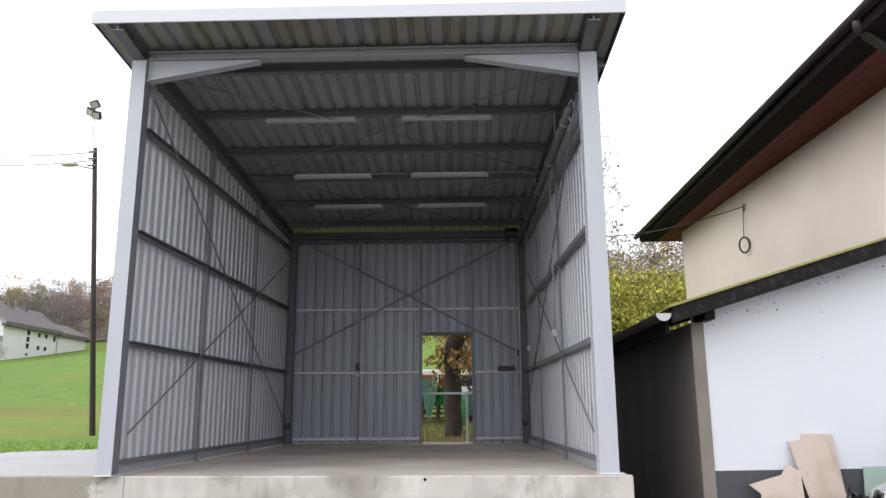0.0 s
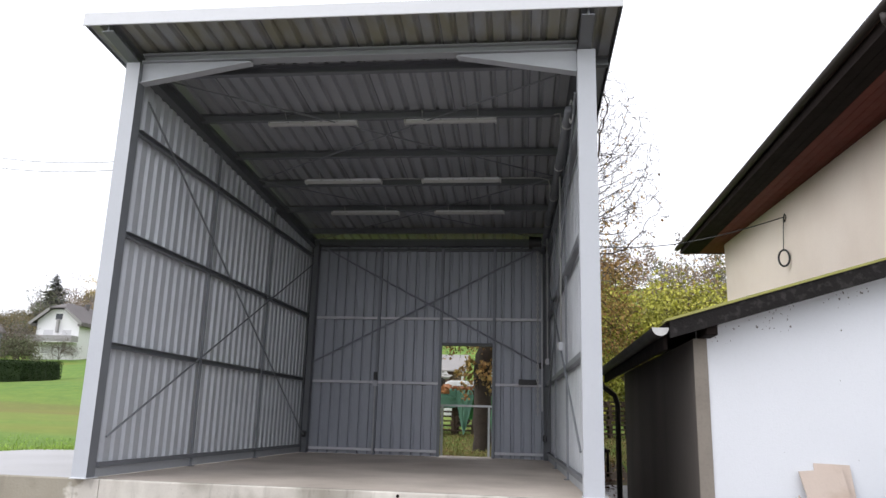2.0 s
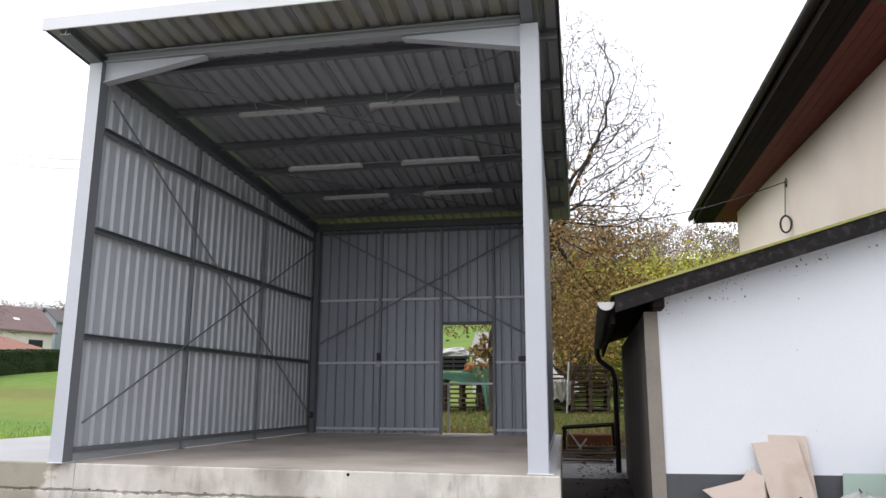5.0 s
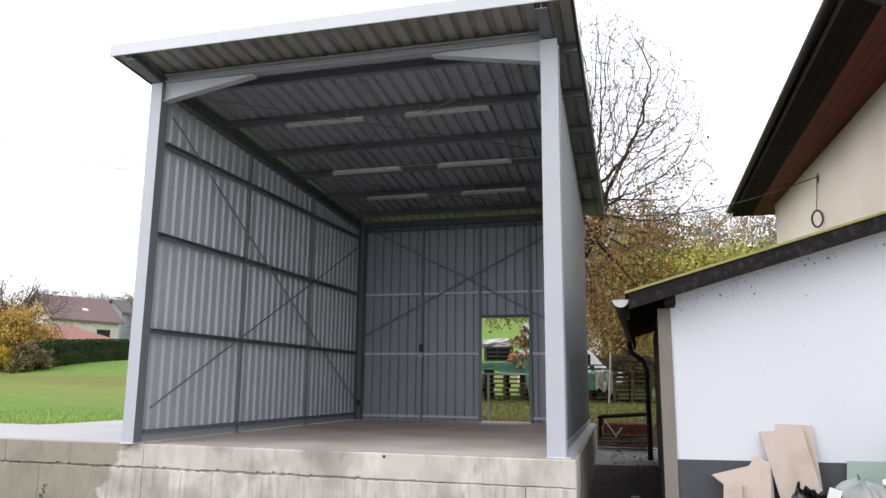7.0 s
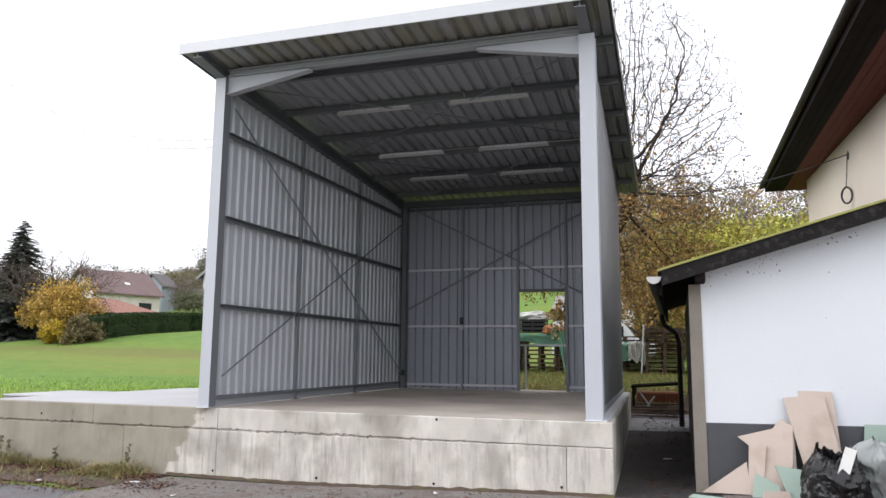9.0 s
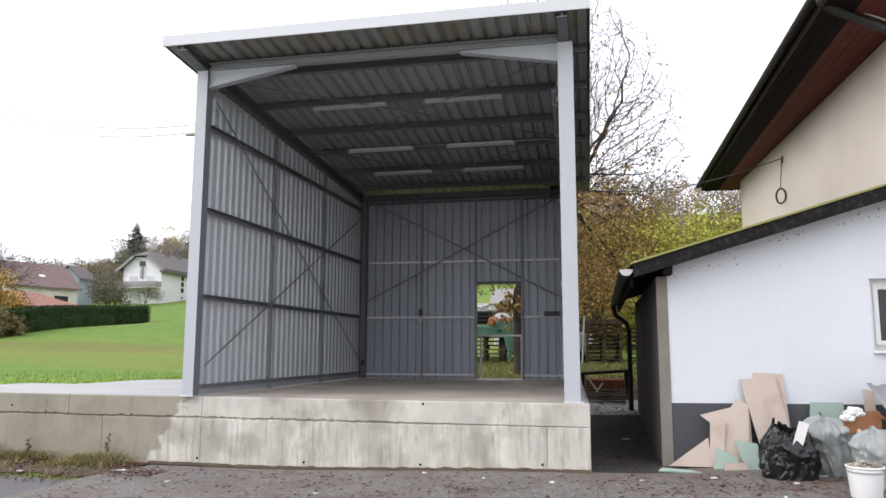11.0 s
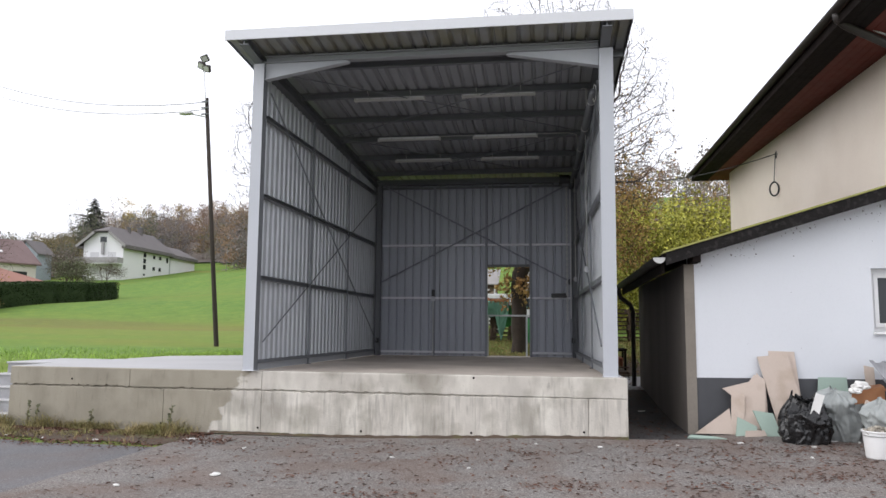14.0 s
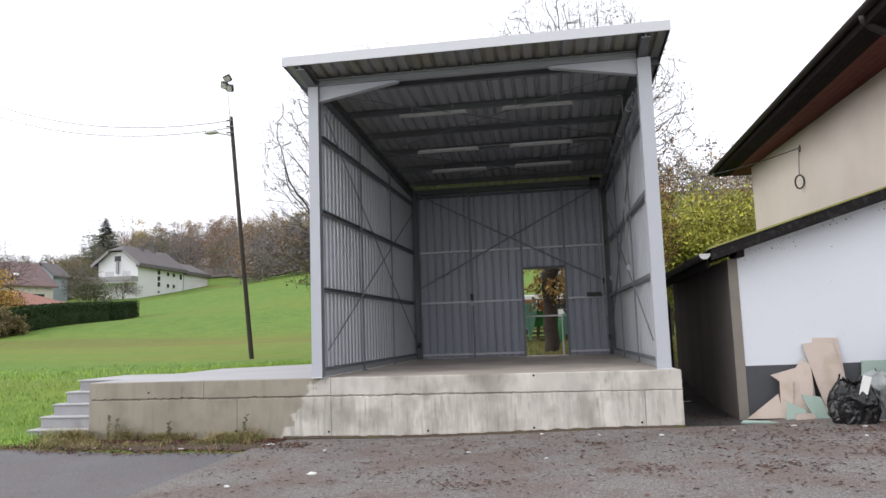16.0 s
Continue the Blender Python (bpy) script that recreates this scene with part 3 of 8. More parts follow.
# columns
for x0, x1 in ((-5.59, -5.42), (-0.28, -0.08)):
    bm = B()
    t = 0.012
    dp = 0.16 if x0 < -3 else 0.19
    if x0 < -3:
        outline = [(x0, 0.0), (x1, 0.0), (x1, dp), (x0, dp), (x0, dp - t), (x1 - t, dp - t), (x1 - t, t), (x0, t)]
    else:
        outline = [(x0, 0.0), (x1, 0.0), (x1, t), (x0 + t, t), (x0 + t, 0.19 - t), (x1, 0.19 - t), (x1, 0.19), (x0, 0.19)]
    lo = [bm.verts.new((x, y, PT)) for x, y in outline]
    hi = [bm.verts.new((x, y, 5.605)) for x, y in outline]
    for i in range(8):
        f = bm.faces.new((lo[i], lo[(i + 1) % 8], hi[(i + 1) % 8], hi[i]))
        # left column: the inner face takes the darker girt grey
        f.material_index = 1 if x0 < -3 and i == 1 else 0
    bm.faces.new(lo[::-1])
    bm.faces.new(hi)
    bmesh.ops.recalc_face_normals(bm, faces=bm.faces)
    part("column", bm, "steel", shed, "light grey front column", second="steel_side")
    bm = B()
    box(bm, x0 - 0.01, x1 + (0.01 if x0 < -3 else 0.05), -0.02, 0.21, PT, PT + 0.012, bevel=0.004)
    part("base_plate", bm, "fascia", shed)
for x in (-5.225, -0.455):
    bm = B()
    ibeam(bm, (x, 7.04, PT), (x, 7.04, roof_z(7, 5.60)), 0.16, 0.13, up=(1, 0, 0))
    part("column", bm, "steel_mid", shed, "mid grey rear column")
for side in ("l", "r"):
    for y in BAYS:
        x = wall_x(side, y, 0.07)
        bm = B()
        channel(bm, (x, y, PT), (x, y, roof_z(y, 5.50)), 0.03, 0.03, t=0.004, up=(1, 0, 0))
        part("post", bm, "steel_side", shed)
        bm = B()
        box(bm, x - 0.05, x + 0.05, y - 0.05, y + 0.05, PT, PT + 0.01, bevel=0.003)
        part("foot_plate", bm, "steel_dark", shed)
# side girts
for side in ("l", "r"):
    x0, x1 = wall_x(side, 0.19, 0.06), wall_x(side, 6.95, 0.06)
    for z in (2.255, 3.535, 4.79):
        bm = B()
        channel(bm, (x0, 0.19, z), (x1, 6.95, z), 0.07, 0.066)
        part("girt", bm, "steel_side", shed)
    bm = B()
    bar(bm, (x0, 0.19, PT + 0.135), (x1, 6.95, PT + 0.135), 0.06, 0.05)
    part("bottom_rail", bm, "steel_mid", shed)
    bm = B()
    dx = 0.012 if side == "l" else -0.012
    bar(bm, (x0 - dx, 0.19, PT + 0.057), (x1 - dx, 6.95, PT + 0.057), 0.02, 0.10)
    part("flashing", bm, "steel_beam", shed)
# wall sheets, one to each bay; the outer face is a darker grey
for side, lean in (("l", LEAN_L), ("r", LEAN_R)):
    ys = (0.19, *BAYS, 7.19)
    for a, b in zip(ys, ys[1:]):
        bm = B()
        m = Matrix.Translation((wall_x(side, a), a, PT + 0.09)) @ Matrix.Rotation(radians(90) - math.atan(lean), 4, "Z")
        if side == "r":
            m = m @ Matrix.Diagonal((1, -1, 1, 1))
        trapezoid(bm, b - a, roof_z(a, 5.62) - PT - 0.09, m, slope=SLOPE, pitch=(b - a) / round((b - a) / 0.2), outer=(0, 1))
        bmesh.ops.recalc_face_normals(bm, faces=bm.faces)
        part("wall_sheet", bm, "sheet", shed, second="sheet_outer")
bm = B()
prism(bm, [(0.0, 0.11), (0.012, 0.11), (0.012, 0.03), (0.11, 0.006), (0.11, 0.0), (0.0, 0.024)], (wall_x("r", 0.2, -0.045), 0.2, PT), (wall_x("r", 7.2, -0.045), 7.2, PT))
bmesh.ops.recalc_face_normals(bm, faces=bm.faces)
part("flashing", bm, "steel", shed, "pale folded flashing at the foot of the side wall")
# corner trim on the outside
for x in (-5.56, -0.11):
    bm = B()
    box(bm, x - 0.02, x + 0.02, 0.19, 0.30, PT + 0.02, 5.58)
    part("corner_trim", bm, "steel", shed)
# rafters behind the columns, and their ends carried out to the fascia
for side, x in (("l", -5.525), ("r", -0.195)):
    xr = wall_x(side, 7.45, 0.02)
    bm = B()
    ibeam(bm, (wall_x(side, 0.165, 0.055), 0.195, roof_z(0.19, 5.60)), (xr, 7.45, roof_z(7.45, 5.60)), 0.14, 0.19)
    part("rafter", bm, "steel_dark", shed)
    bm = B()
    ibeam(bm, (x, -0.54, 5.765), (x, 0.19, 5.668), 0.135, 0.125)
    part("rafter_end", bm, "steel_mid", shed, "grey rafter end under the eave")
# cross beam with haunches at the front
# darker than the columns: the overhang's shade is put into its grey
bm = B()
ibeam(bm, (-5.42, 0.10, 5.682), (-0.28, 0.10, 5.682), 0.14, 0.104)
part("front_beam", bm, "steel_beam", shed)
for x, s in ((-5.42, 1), (-0.282, -1)):
    pts = [(x, 5.626), (x, 5.365), (x + s * 1.34, 5.598), (x + s * 1.36, 5.606), (x + s * 1.30, 5.626)]
    bm = B()
    lo = [bm.verts.new((a, 0.075, b)) for a, b in pts]
    hi = [bm.verts.new((a, 0.125, b)) for a, b in pts]
    for i in range(5):
        bm.faces.new((lo[i], lo[(i + 1) % 5], hi[(i + 1) % 5], hi[i]))
    bm.faces.new(lo)
    bm.faces.new(hi[::-1])
    bmesh.ops.recalc_face_normals(bm, faces=bm.faces)
    web = part("haunch", bm, "steel", shed)
    bm = B()
    bar(bm, (x, 0.10, 5.365), (x + s * 1.34, 0.10, 5.598), 0.12, 0.012)
    part("flange", bm, "steel", web)
# purlins on the rafters, with a lip along the lower flange
for y in (0.47, 1.69, 2.93, 4.08, 5.34, 6.62):
    z = roof_z(y, 5.72)
    bm = B()
    channel(bm, (-5.78, y, z), (0.12 - 0.02 * y, y, z), 0.07, 0.12)
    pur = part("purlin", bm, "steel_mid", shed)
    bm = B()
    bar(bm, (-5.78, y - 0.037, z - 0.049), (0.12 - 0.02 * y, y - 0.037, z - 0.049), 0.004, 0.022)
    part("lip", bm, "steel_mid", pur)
# roof sheets, wide pans and narrow upstanding ribs along the fall
edges = [-5.80, -4.80, -3.80, -2.80, -1.80, -0.80, 0.16]
ang = math.atan(SLOPE)
for a, b in zip(edges, edges[1:]):
    bm = B()
    m = Matrix.Translation((a, -0.56, roof_z(-0.56, 5.783))) @ Matrix(((1, 0, -0.010, 0), (0, 0, math.cos(ang), 0), (0, 1, math.sin(ang), 0), (0, 0, 0, 1)))
    trapezoid(bm, b - a, 8.4, m, pitch=0.2, depth=0.045, valley=0.118, flank=0.026)
    bmesh.ops.recalc_face_normals(bm, faces=bm.faces)
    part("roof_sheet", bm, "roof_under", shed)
    if a > -5.5:
        bm = B()
        bar(bm, (a + 0.015, -0.55, roof_z(-0.55, 5.781)), (a + 0.015 - 0.084, 7.8, roof_z(7.8, 5.781)), 0.012, 0.003)
        part("sheet_lap", bm, "steel_dark", shed, "dark overlap between two roof sheets")
bm = B()
box(bm, -5.815, 0.16, -0.585, -0.565, 5.768, 5.925, bevel=0.004)
box(bm, -5.815, 0.16, -0.565, -0.45, 5.917, 5.925)
part("fascia", bm, "fascia", shed, "pale grey folded front fascia")
for x, dx in ((-5.81, -0.09), (0.155, -0.12)):
    bm = B()
    bar(bm, (x, -0.56, roof_z(-0.56, 5.80)), (x + dx, 7.9, roof_z(7.9, 5.80)), 0.012, 0.10)
    part("verge_trim", bm, "steel_dark", shed)
# back wall: sheets between posts, with the doorway left open
frames_x = (-3.84, -2.56, -1.49)


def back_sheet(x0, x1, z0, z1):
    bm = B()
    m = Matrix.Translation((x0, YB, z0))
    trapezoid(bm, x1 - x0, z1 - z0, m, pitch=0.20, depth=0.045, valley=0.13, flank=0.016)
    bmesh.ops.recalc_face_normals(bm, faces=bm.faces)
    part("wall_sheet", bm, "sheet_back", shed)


BT = roof_z(YB, 5.715)
back_sheet(-5.32, -3.87, PT + 0.004, BT)
back_sheet(-3.85, -2.56, PT + 0.004, BT)
back_sheet(-2.56, -1.49, 3.02, BT)
back_sheet(-1.49, -0.38, PT + 0.004, BT)
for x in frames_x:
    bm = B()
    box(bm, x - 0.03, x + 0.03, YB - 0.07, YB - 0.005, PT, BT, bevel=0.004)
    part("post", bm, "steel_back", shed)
for z in (2.24, 3.53, 4.96):
    for a, b in ((-5.15, -3.87), (-3.81, -2.59), (-2.53, -1.52), (-1.46, -0.53)):
        if z < 3 and a == -2.53:
            continue
        bm = B()
        box(bm, a, b, YB - 0.06, YB - 0.005, z - 0.025, z + 0.025, bevel=0.004)
        part("rail", bm, "fascia" if z < 4 else "steel_dark", shed)
for a, b in ((-5.15, -3.87), (-3.81, -2.59), (-1.46, -0.53)):
    bm = B()
    box(bm, a, b, YB - 0.06, YB - 0.005, PT + 0.07, PT + 0.12, bevel=0.004)
    part("rail", bm, "fascia", shed)
bm = B()
box(bm, -2.53, -1.52, YB - 0.07, YB + 0.01, 2.99, 3.05, bevel=0.004)
part("door_head", bm, "steel_dark", shed)
# top beam over the back wall
bm = B()
ibeam(bm, (-5.28, 7.05, roof_z(7.05, 5.60)), (-0.40, 7.05, roof_z(7.05, 5.60)), 0.12, 0.14)
part("rear_beam", bm, "steel_dark", shed)


# diagonal rod bracing
def brace(p0, p1, r=0.012, mat="steel_side"):
    bm = B()
    tube(bm, [p0, p1], r, 6)
    part("brace", bm, mat, shed)


for side in ("l", "r"):
    x0, x1 = wall_x(side, 0.22, 0.115), wall_x(side, 6.9, 0.115)
    brace((x0, 0.22, 1.27), (x1, 6.9, 4.62), 0.014)
    brace((x0, 0.22, 5.19), (x1, 6.9, 1.2), 0.014)
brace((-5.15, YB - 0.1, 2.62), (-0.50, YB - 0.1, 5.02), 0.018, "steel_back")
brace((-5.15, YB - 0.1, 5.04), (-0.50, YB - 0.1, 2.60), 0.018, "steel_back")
for y0, y1 in ((0.5, 3.7), (3.7, 7.0)):
    brace((-5.3, y0, roof_z(y0, 5.63)), (-0.35, y1, roof_z(y1, 5.63)), 0.01)
    brace((-0.35, y0, roof_z(y0, 5.63)), (-5.3, y1, roof_z(y1, 5.63)), 0.01)

# ---- annex with lean-to roof, and the house behind it ----
AY0, AY1 = 0.50, 0.88         # front wall at its two ends
AX0, AX1 = 1.05, 4.28


def annex_y(x):
    return AY0 + (AY1 - AY0) * (x - AX0) / (AX1 - AX0)


annex = thing("annex", "low white plastered lean-to with dark grey plinth", "outbuilding")


def roof_line(x):
    return 2.55 + 0.308 * (x - 0.55)


def quad_wall(name, pts, thick, mat, label="", parent=None):
    """A wall from its outline (x, y, z) points in one upright plane, thickened to the back."""
    bm = B()
    p = [Vector(q) for q in pts]
    nrm = (p[1] - p[0]).cross(p[2] - p[0]).normalized()
    a = [bm.verts.new(q) for q in p]
    b = [bm.verts.new(q - nrm * thick) for q in p]
    k = len(p)
    bm.faces.new(a)
    bm.faces.new(b[::-1])
    for i in range(k):
        bm.faces.new((a[i], b[i], b[(i + 1) % k], a[(i + 1) % k]))
    bmesh.ops.recalc_face_normals(bm, faces=bm.faces)
    return part(name, bm, mat, parent or annex, label)


def fr(x, z, dy=0.0):
    return (x, annex_y(x) + dy, z)


def ceil_at(x):
    return roof_line(x) - 0.10


WX0, WX1, WZ0, WZ1 = 3.58, 4.12, 1.50, 2.42
quad_wall("plinth", [fr(AX0, -0.2), fr(AX1, -0.2), fr(AX1, 0.83), fr(AX0, 0.83)], 0.30, "plaster_dark", "dark grey painted plinth")
quad_wall("front_wall", [fr(AX0, 0.83), fr(WX0, 0.83), fr(WX0, ceil_at(WX0)), fr(AX0, ceil_at(AX0))], 0.30, "plaster_white")
quad_wall("front_wall", [fr(WX0, 0.83), fr(WX1, 0.83), fr(WX1, WZ0), fr(WX0, WZ0)], 0.30, "plaster_white")
quad_wall("front_wall", [fr(WX0, WZ1), fr(WX1, WZ1), fr(WX1, ceil_at(WX1)), fr(WX0, ceil_at(WX0))], 0.30, "plaster_white")
quad_wall("front_wall", [fr(WX1, 0.83), fr(AX1, 0.83), fr(AX1, ceil_at(AX1)), fr(WX1, ceil_at(WX1))], 0.30, "plaster_white")
quad_wall("side_wall", [(0.93, 6.3, -0.2), (0.93, AY0 + 0.02, -0.2), (0.93, AY0 + 0.02, 2.46), (0.93, 6.3, 2.46)], 0.25, "render_brown", "unpainted weathered brown side wall")
quad_wall("rear_wall", [(4.2, 6.3, -0.2), (0.94, 6.3, -0.2), (0.94, 6.3, 2.46), (4.2, 6.3, 3.4)], 0.2, "render_brown")
bm = B()
box(bm, 0.92, 1.06, AY0 - 0.012, AY0 + 0.012, -0.2, 2.46)
part("corner_strip", bm, material("bare_cement_edge", (0.27, 0.24, 0.205), 0.9, 0, (0.19, 0.165, 0.14), 0.6, 2, 40, 0.1, 0.2, 60), annex)
# roof: deck, verge board, mossy edge


def slant(name, x0, x1, y0, y1, dz0, dz1, mat, label=""):
    bm = B()
    vs = []
    for y in (y0, y1):
        for x, dz in ((x0, dz0), (x1, dz0), (x1, dz1), (x0, dz1)):
            yy = y + (annex_y(x) - AY0 if y < 3 else 0)
            vs.append(bm.verts.new((x, yy, roof_line(x) + dz)))
    for f in ((0, 1, 2, 3), (7, 6, 5, 4), (0, 4, 5, 1), (1, 5, 6, 2), (2, 6, 7, 3), (3, 7, 4, 0)):
        bm.faces.new([vs[i] for i in f])
    bmesh.ops.recalc_face_normals(bm, faces=bm.faces)
    return part(name, bm, mat, annex, label)


slant("roof_deck", 0.58, 3.93, 0.22, 6.4, -0.06, 0.02, "wood_dark")
slant("roof_deck", 3.93, 4.26, 0.22, 0.44, -0.06, 0.02, "wood_dark")
M["verge"] = material("weathered_black_board", (0.018, 0.016, 0.016), 0.8, 0.0, (0.012, 0.011, 0.010), 0.6, 3, 50, 0.1, 0.3, 40, stain=(0.16, 0.15, 0.145), stain_scale=14.0, stain_amount=0.15, spec=0.15)
slant("verge_board", 0.62, 4.26, 0.168, 0.218, -0.15, 0.026, "verge", "dark weathered verge board")
slant("roof_edge", 0.58, 4.26, 0.150, 0.40, 0.028, 0.054, "moss", "yellow-green mossy roof edge")
for x in (1.05, 4.05):
    bm = B()
    box(bm, x - 0.06, x + 0.06, 0.2 + annex_y(x) - AY0, 0.62 + annex_y(x) - AY0, roof_line(x) - 0.24, roof_line(x) - 0.10, bevel=0.01)
    part("rafter_end", bm, "wood_dark", annex)
# gutter along the low eave, with cap and downpipe
bm = B()
n = 10
arc = [(0.085 * math.cos(math.pi + math.pi * k / n), 0.085 * math.sin(math.pi + math.pi * k / n)) for k in range(n + 1)]
pts = arc + [(a * 0.94, b * 0.94) for a, b in arc[::-1]]
prism(bm, pts, (0.53, 0.17, 2.53), (0.53, 6.45, 2.50))
part("gutter", bm, "gutter", annex, "dark brown half-round gutter")
bm = B()
prism(bm, arc, (0.53, 0.155, 2.53), (0.53, 0.168, 2.53))
part("gutter_cap", bm, "pvc_grey", annex, "pale grey gutter end cap")
bm = B()
tube(bm, [(0.50, 6.3, 2.46), (0.50, 6.3, 2.34), (0.54, 6.3, 2.22), (0.75, 6.32, 2.06), (0.80, 6.32, 1.90), (0.80, 6.32, 0.1)], 0.05, 10)
part("downpipe", bm, "gutter", annex, smooth=True)
bm = B()
bar(bm, (0.6, 0.3, 2.40), (0.6, 6.4, 2.37), 0.04, 0.16)
part("eave_board", bm, "wood_dark", annex)

house = thing("house", "two-storey house with cream side wall and red-brown soffit", "house")


def house_x(y):
    return 4.25 - 0.039 * (y - 1.0)


HT = 5.84                     # underside of the eave
quad_wall("side_wall", [(house_x(10.3), 10.3, -0.2), (house_x(1.0), 1.0, -0.2), (house_x(1.0), 1.0, HT + 0.1), (house_x(10.3), 10.3, HT + 0.1)], 0.3, "plaster_cream", "cream plastered side wall", house)
def under_roof(x):
    return 5.96 + (x - 3.02) * 0.6165


for x0, z0, x1, z1 in ((4.26, -0.2, 4.75, None), (4.75, -0.2, 6.0, 1.28), (4.75, 3.75, 6.0, None), (6.0, -0.2, 8.6, None)):
    quad_wall("front_wall", [(x0, 1.0, z0), (x1, 1.0, z0), (x1, 1.0, z1 or under_roof(x1)), (x0, 1.0, z1 or under_roof(x0))], 0.3, "plaster_white", "", house)
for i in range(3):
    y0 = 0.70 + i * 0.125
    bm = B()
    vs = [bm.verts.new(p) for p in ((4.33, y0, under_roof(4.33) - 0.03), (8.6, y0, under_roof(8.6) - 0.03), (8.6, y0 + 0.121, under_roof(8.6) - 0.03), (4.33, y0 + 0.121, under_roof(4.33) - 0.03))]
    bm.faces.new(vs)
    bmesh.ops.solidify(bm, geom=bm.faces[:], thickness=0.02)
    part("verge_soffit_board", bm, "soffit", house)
bm = B()
box(bm, 4.0, 12, 10.25, 10.5, -0.2, 7)
part("rear_wall", bm, "plaster_cream", house)
# eave: flat soffit boards along the side wall, shade by the gutter coloured in
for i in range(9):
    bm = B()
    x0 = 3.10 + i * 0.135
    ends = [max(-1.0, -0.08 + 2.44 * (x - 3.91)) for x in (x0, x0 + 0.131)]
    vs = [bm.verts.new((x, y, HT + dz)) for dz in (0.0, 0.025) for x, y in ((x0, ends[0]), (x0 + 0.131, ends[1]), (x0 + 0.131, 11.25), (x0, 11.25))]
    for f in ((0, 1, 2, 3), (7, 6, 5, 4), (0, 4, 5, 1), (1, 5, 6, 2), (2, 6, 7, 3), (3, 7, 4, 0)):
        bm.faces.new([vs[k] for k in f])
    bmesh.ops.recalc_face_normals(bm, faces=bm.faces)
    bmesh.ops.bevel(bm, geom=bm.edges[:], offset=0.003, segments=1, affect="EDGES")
    # three outer boards take the dark timber in place of shade
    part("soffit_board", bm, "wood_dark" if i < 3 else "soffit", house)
# roof slope and its edge
for x0, x1, y0 in ((3.02, 4.30, -1.05), (4.30, 8.6, 0.68)):
    bm = B()
    vs = [bm.verts.new((x, y, under_roof(x) + dz)) for dz in (0.0, 0.10) for x, y in ((x0, y0), (x0, 11.35), (x1, 11.35), (x1, y0))]
    for f in ((0, 1, 2, 3), (7, 6, 5, 4), (0, 4, 5, 1), (1, 5, 6, 2), (2, 6, 7, 3), (3, 7, 4, 0)):
        bm.faces.new([vs[k] for k in f])
    bmesh.ops.recalc_face_normals(bm, faces=bm.faces)
    part("roof", bm, "roof_tile", house)
bm = B()
box(bm, 3.06, 3.10, -1.03, 11.3, HT - 0.01, 6.02)
part("eave_board", bm, "wood_dark", house)
for y in (-1.03, 11.26):
    quad_wall("end_board", [(3.08, y, HT - 0.01), (4.3, y, HT - 0.01), (4.3, y, under_roof(4.3) - 0.01), (3.08, y, under_roof(3.08) - 0.01)], 0.03, "wood_dark", "", house)
bm = B()
prism(bm, [(a * 0.85, b * 0.85) for a, b in pts], (3.0, -1.07, 6.04), (3.0, 11.4, 6.0))
part("gutter", bm, "gutter", house, "dark brown half-round gutter")
bm = B()
tube(bm, [(3.02, 0.08, 6.0), (3.05, 0.11, 5.90), (3.18, 0.18, 5.83), (4.20, 0.86, 5.68), (4.31, 0.93, 5.62), (4.34, 0.93, 5.46), (4.34, 0.91, 0.05)], 0.060, 12)
part("downpipe", bm, "gutter", house, "dark brown downpipe", smooth=True)
bm = B()
tube(bm, [(3.04, -0.02, 6.10), (3.2, 0.10, 5.98), (3.6, 0.40, 5.86), (4.2, 0.80, 5.79), (4.40, 0.90, 5.70), (4.46, 0.94, 5.45), (4.47, 0.95, 0.3)], 0.016, 8)
part("lightning_rod", bm, "pvc_grey", house, smooth=True)
# white bay with a window
bm = B()
box(bm, 4.80, 6.6, 0.55, 0.998, 1.28, 3.70, bevel=0.01)
bay = part("bay", bm, "plaster_white", house)
bm = B()
box(bm, 4.74, 6.66, 0.50, 0.998, 1.22, 1.278, bevel=0.006)
part("bay_sill", bm, "plaster_white", bay)
M["glass_dark"] = material("window_glass", (0.03, 0.035, 0.04), 0.08, 0.0, None, 0.2, 1, 10, 0, 0.0)
for x in (5.05, 5.80):
    bm = B()
    box(bm, x, x + 0.62, 0.535, 0.549, 1.5, 3.45, bevel=0.004)
    part("pane", bm, "glass_dark", bay)
for x0, x1, y in ((3.04, 4.30, -1.07), (4.30, 8.6, 0.66)):
    bm = B()
    prism(bm, [(-0.02, -0.12), (0.02, -0.12), (0.02, 0.10), (-0.02, 0.10)], (x0, y, under_roof(x0) + 0.02), (x1, y, under_roof(x1) + 0.02))
    part("barge_board", bm, "wood_dark", house)


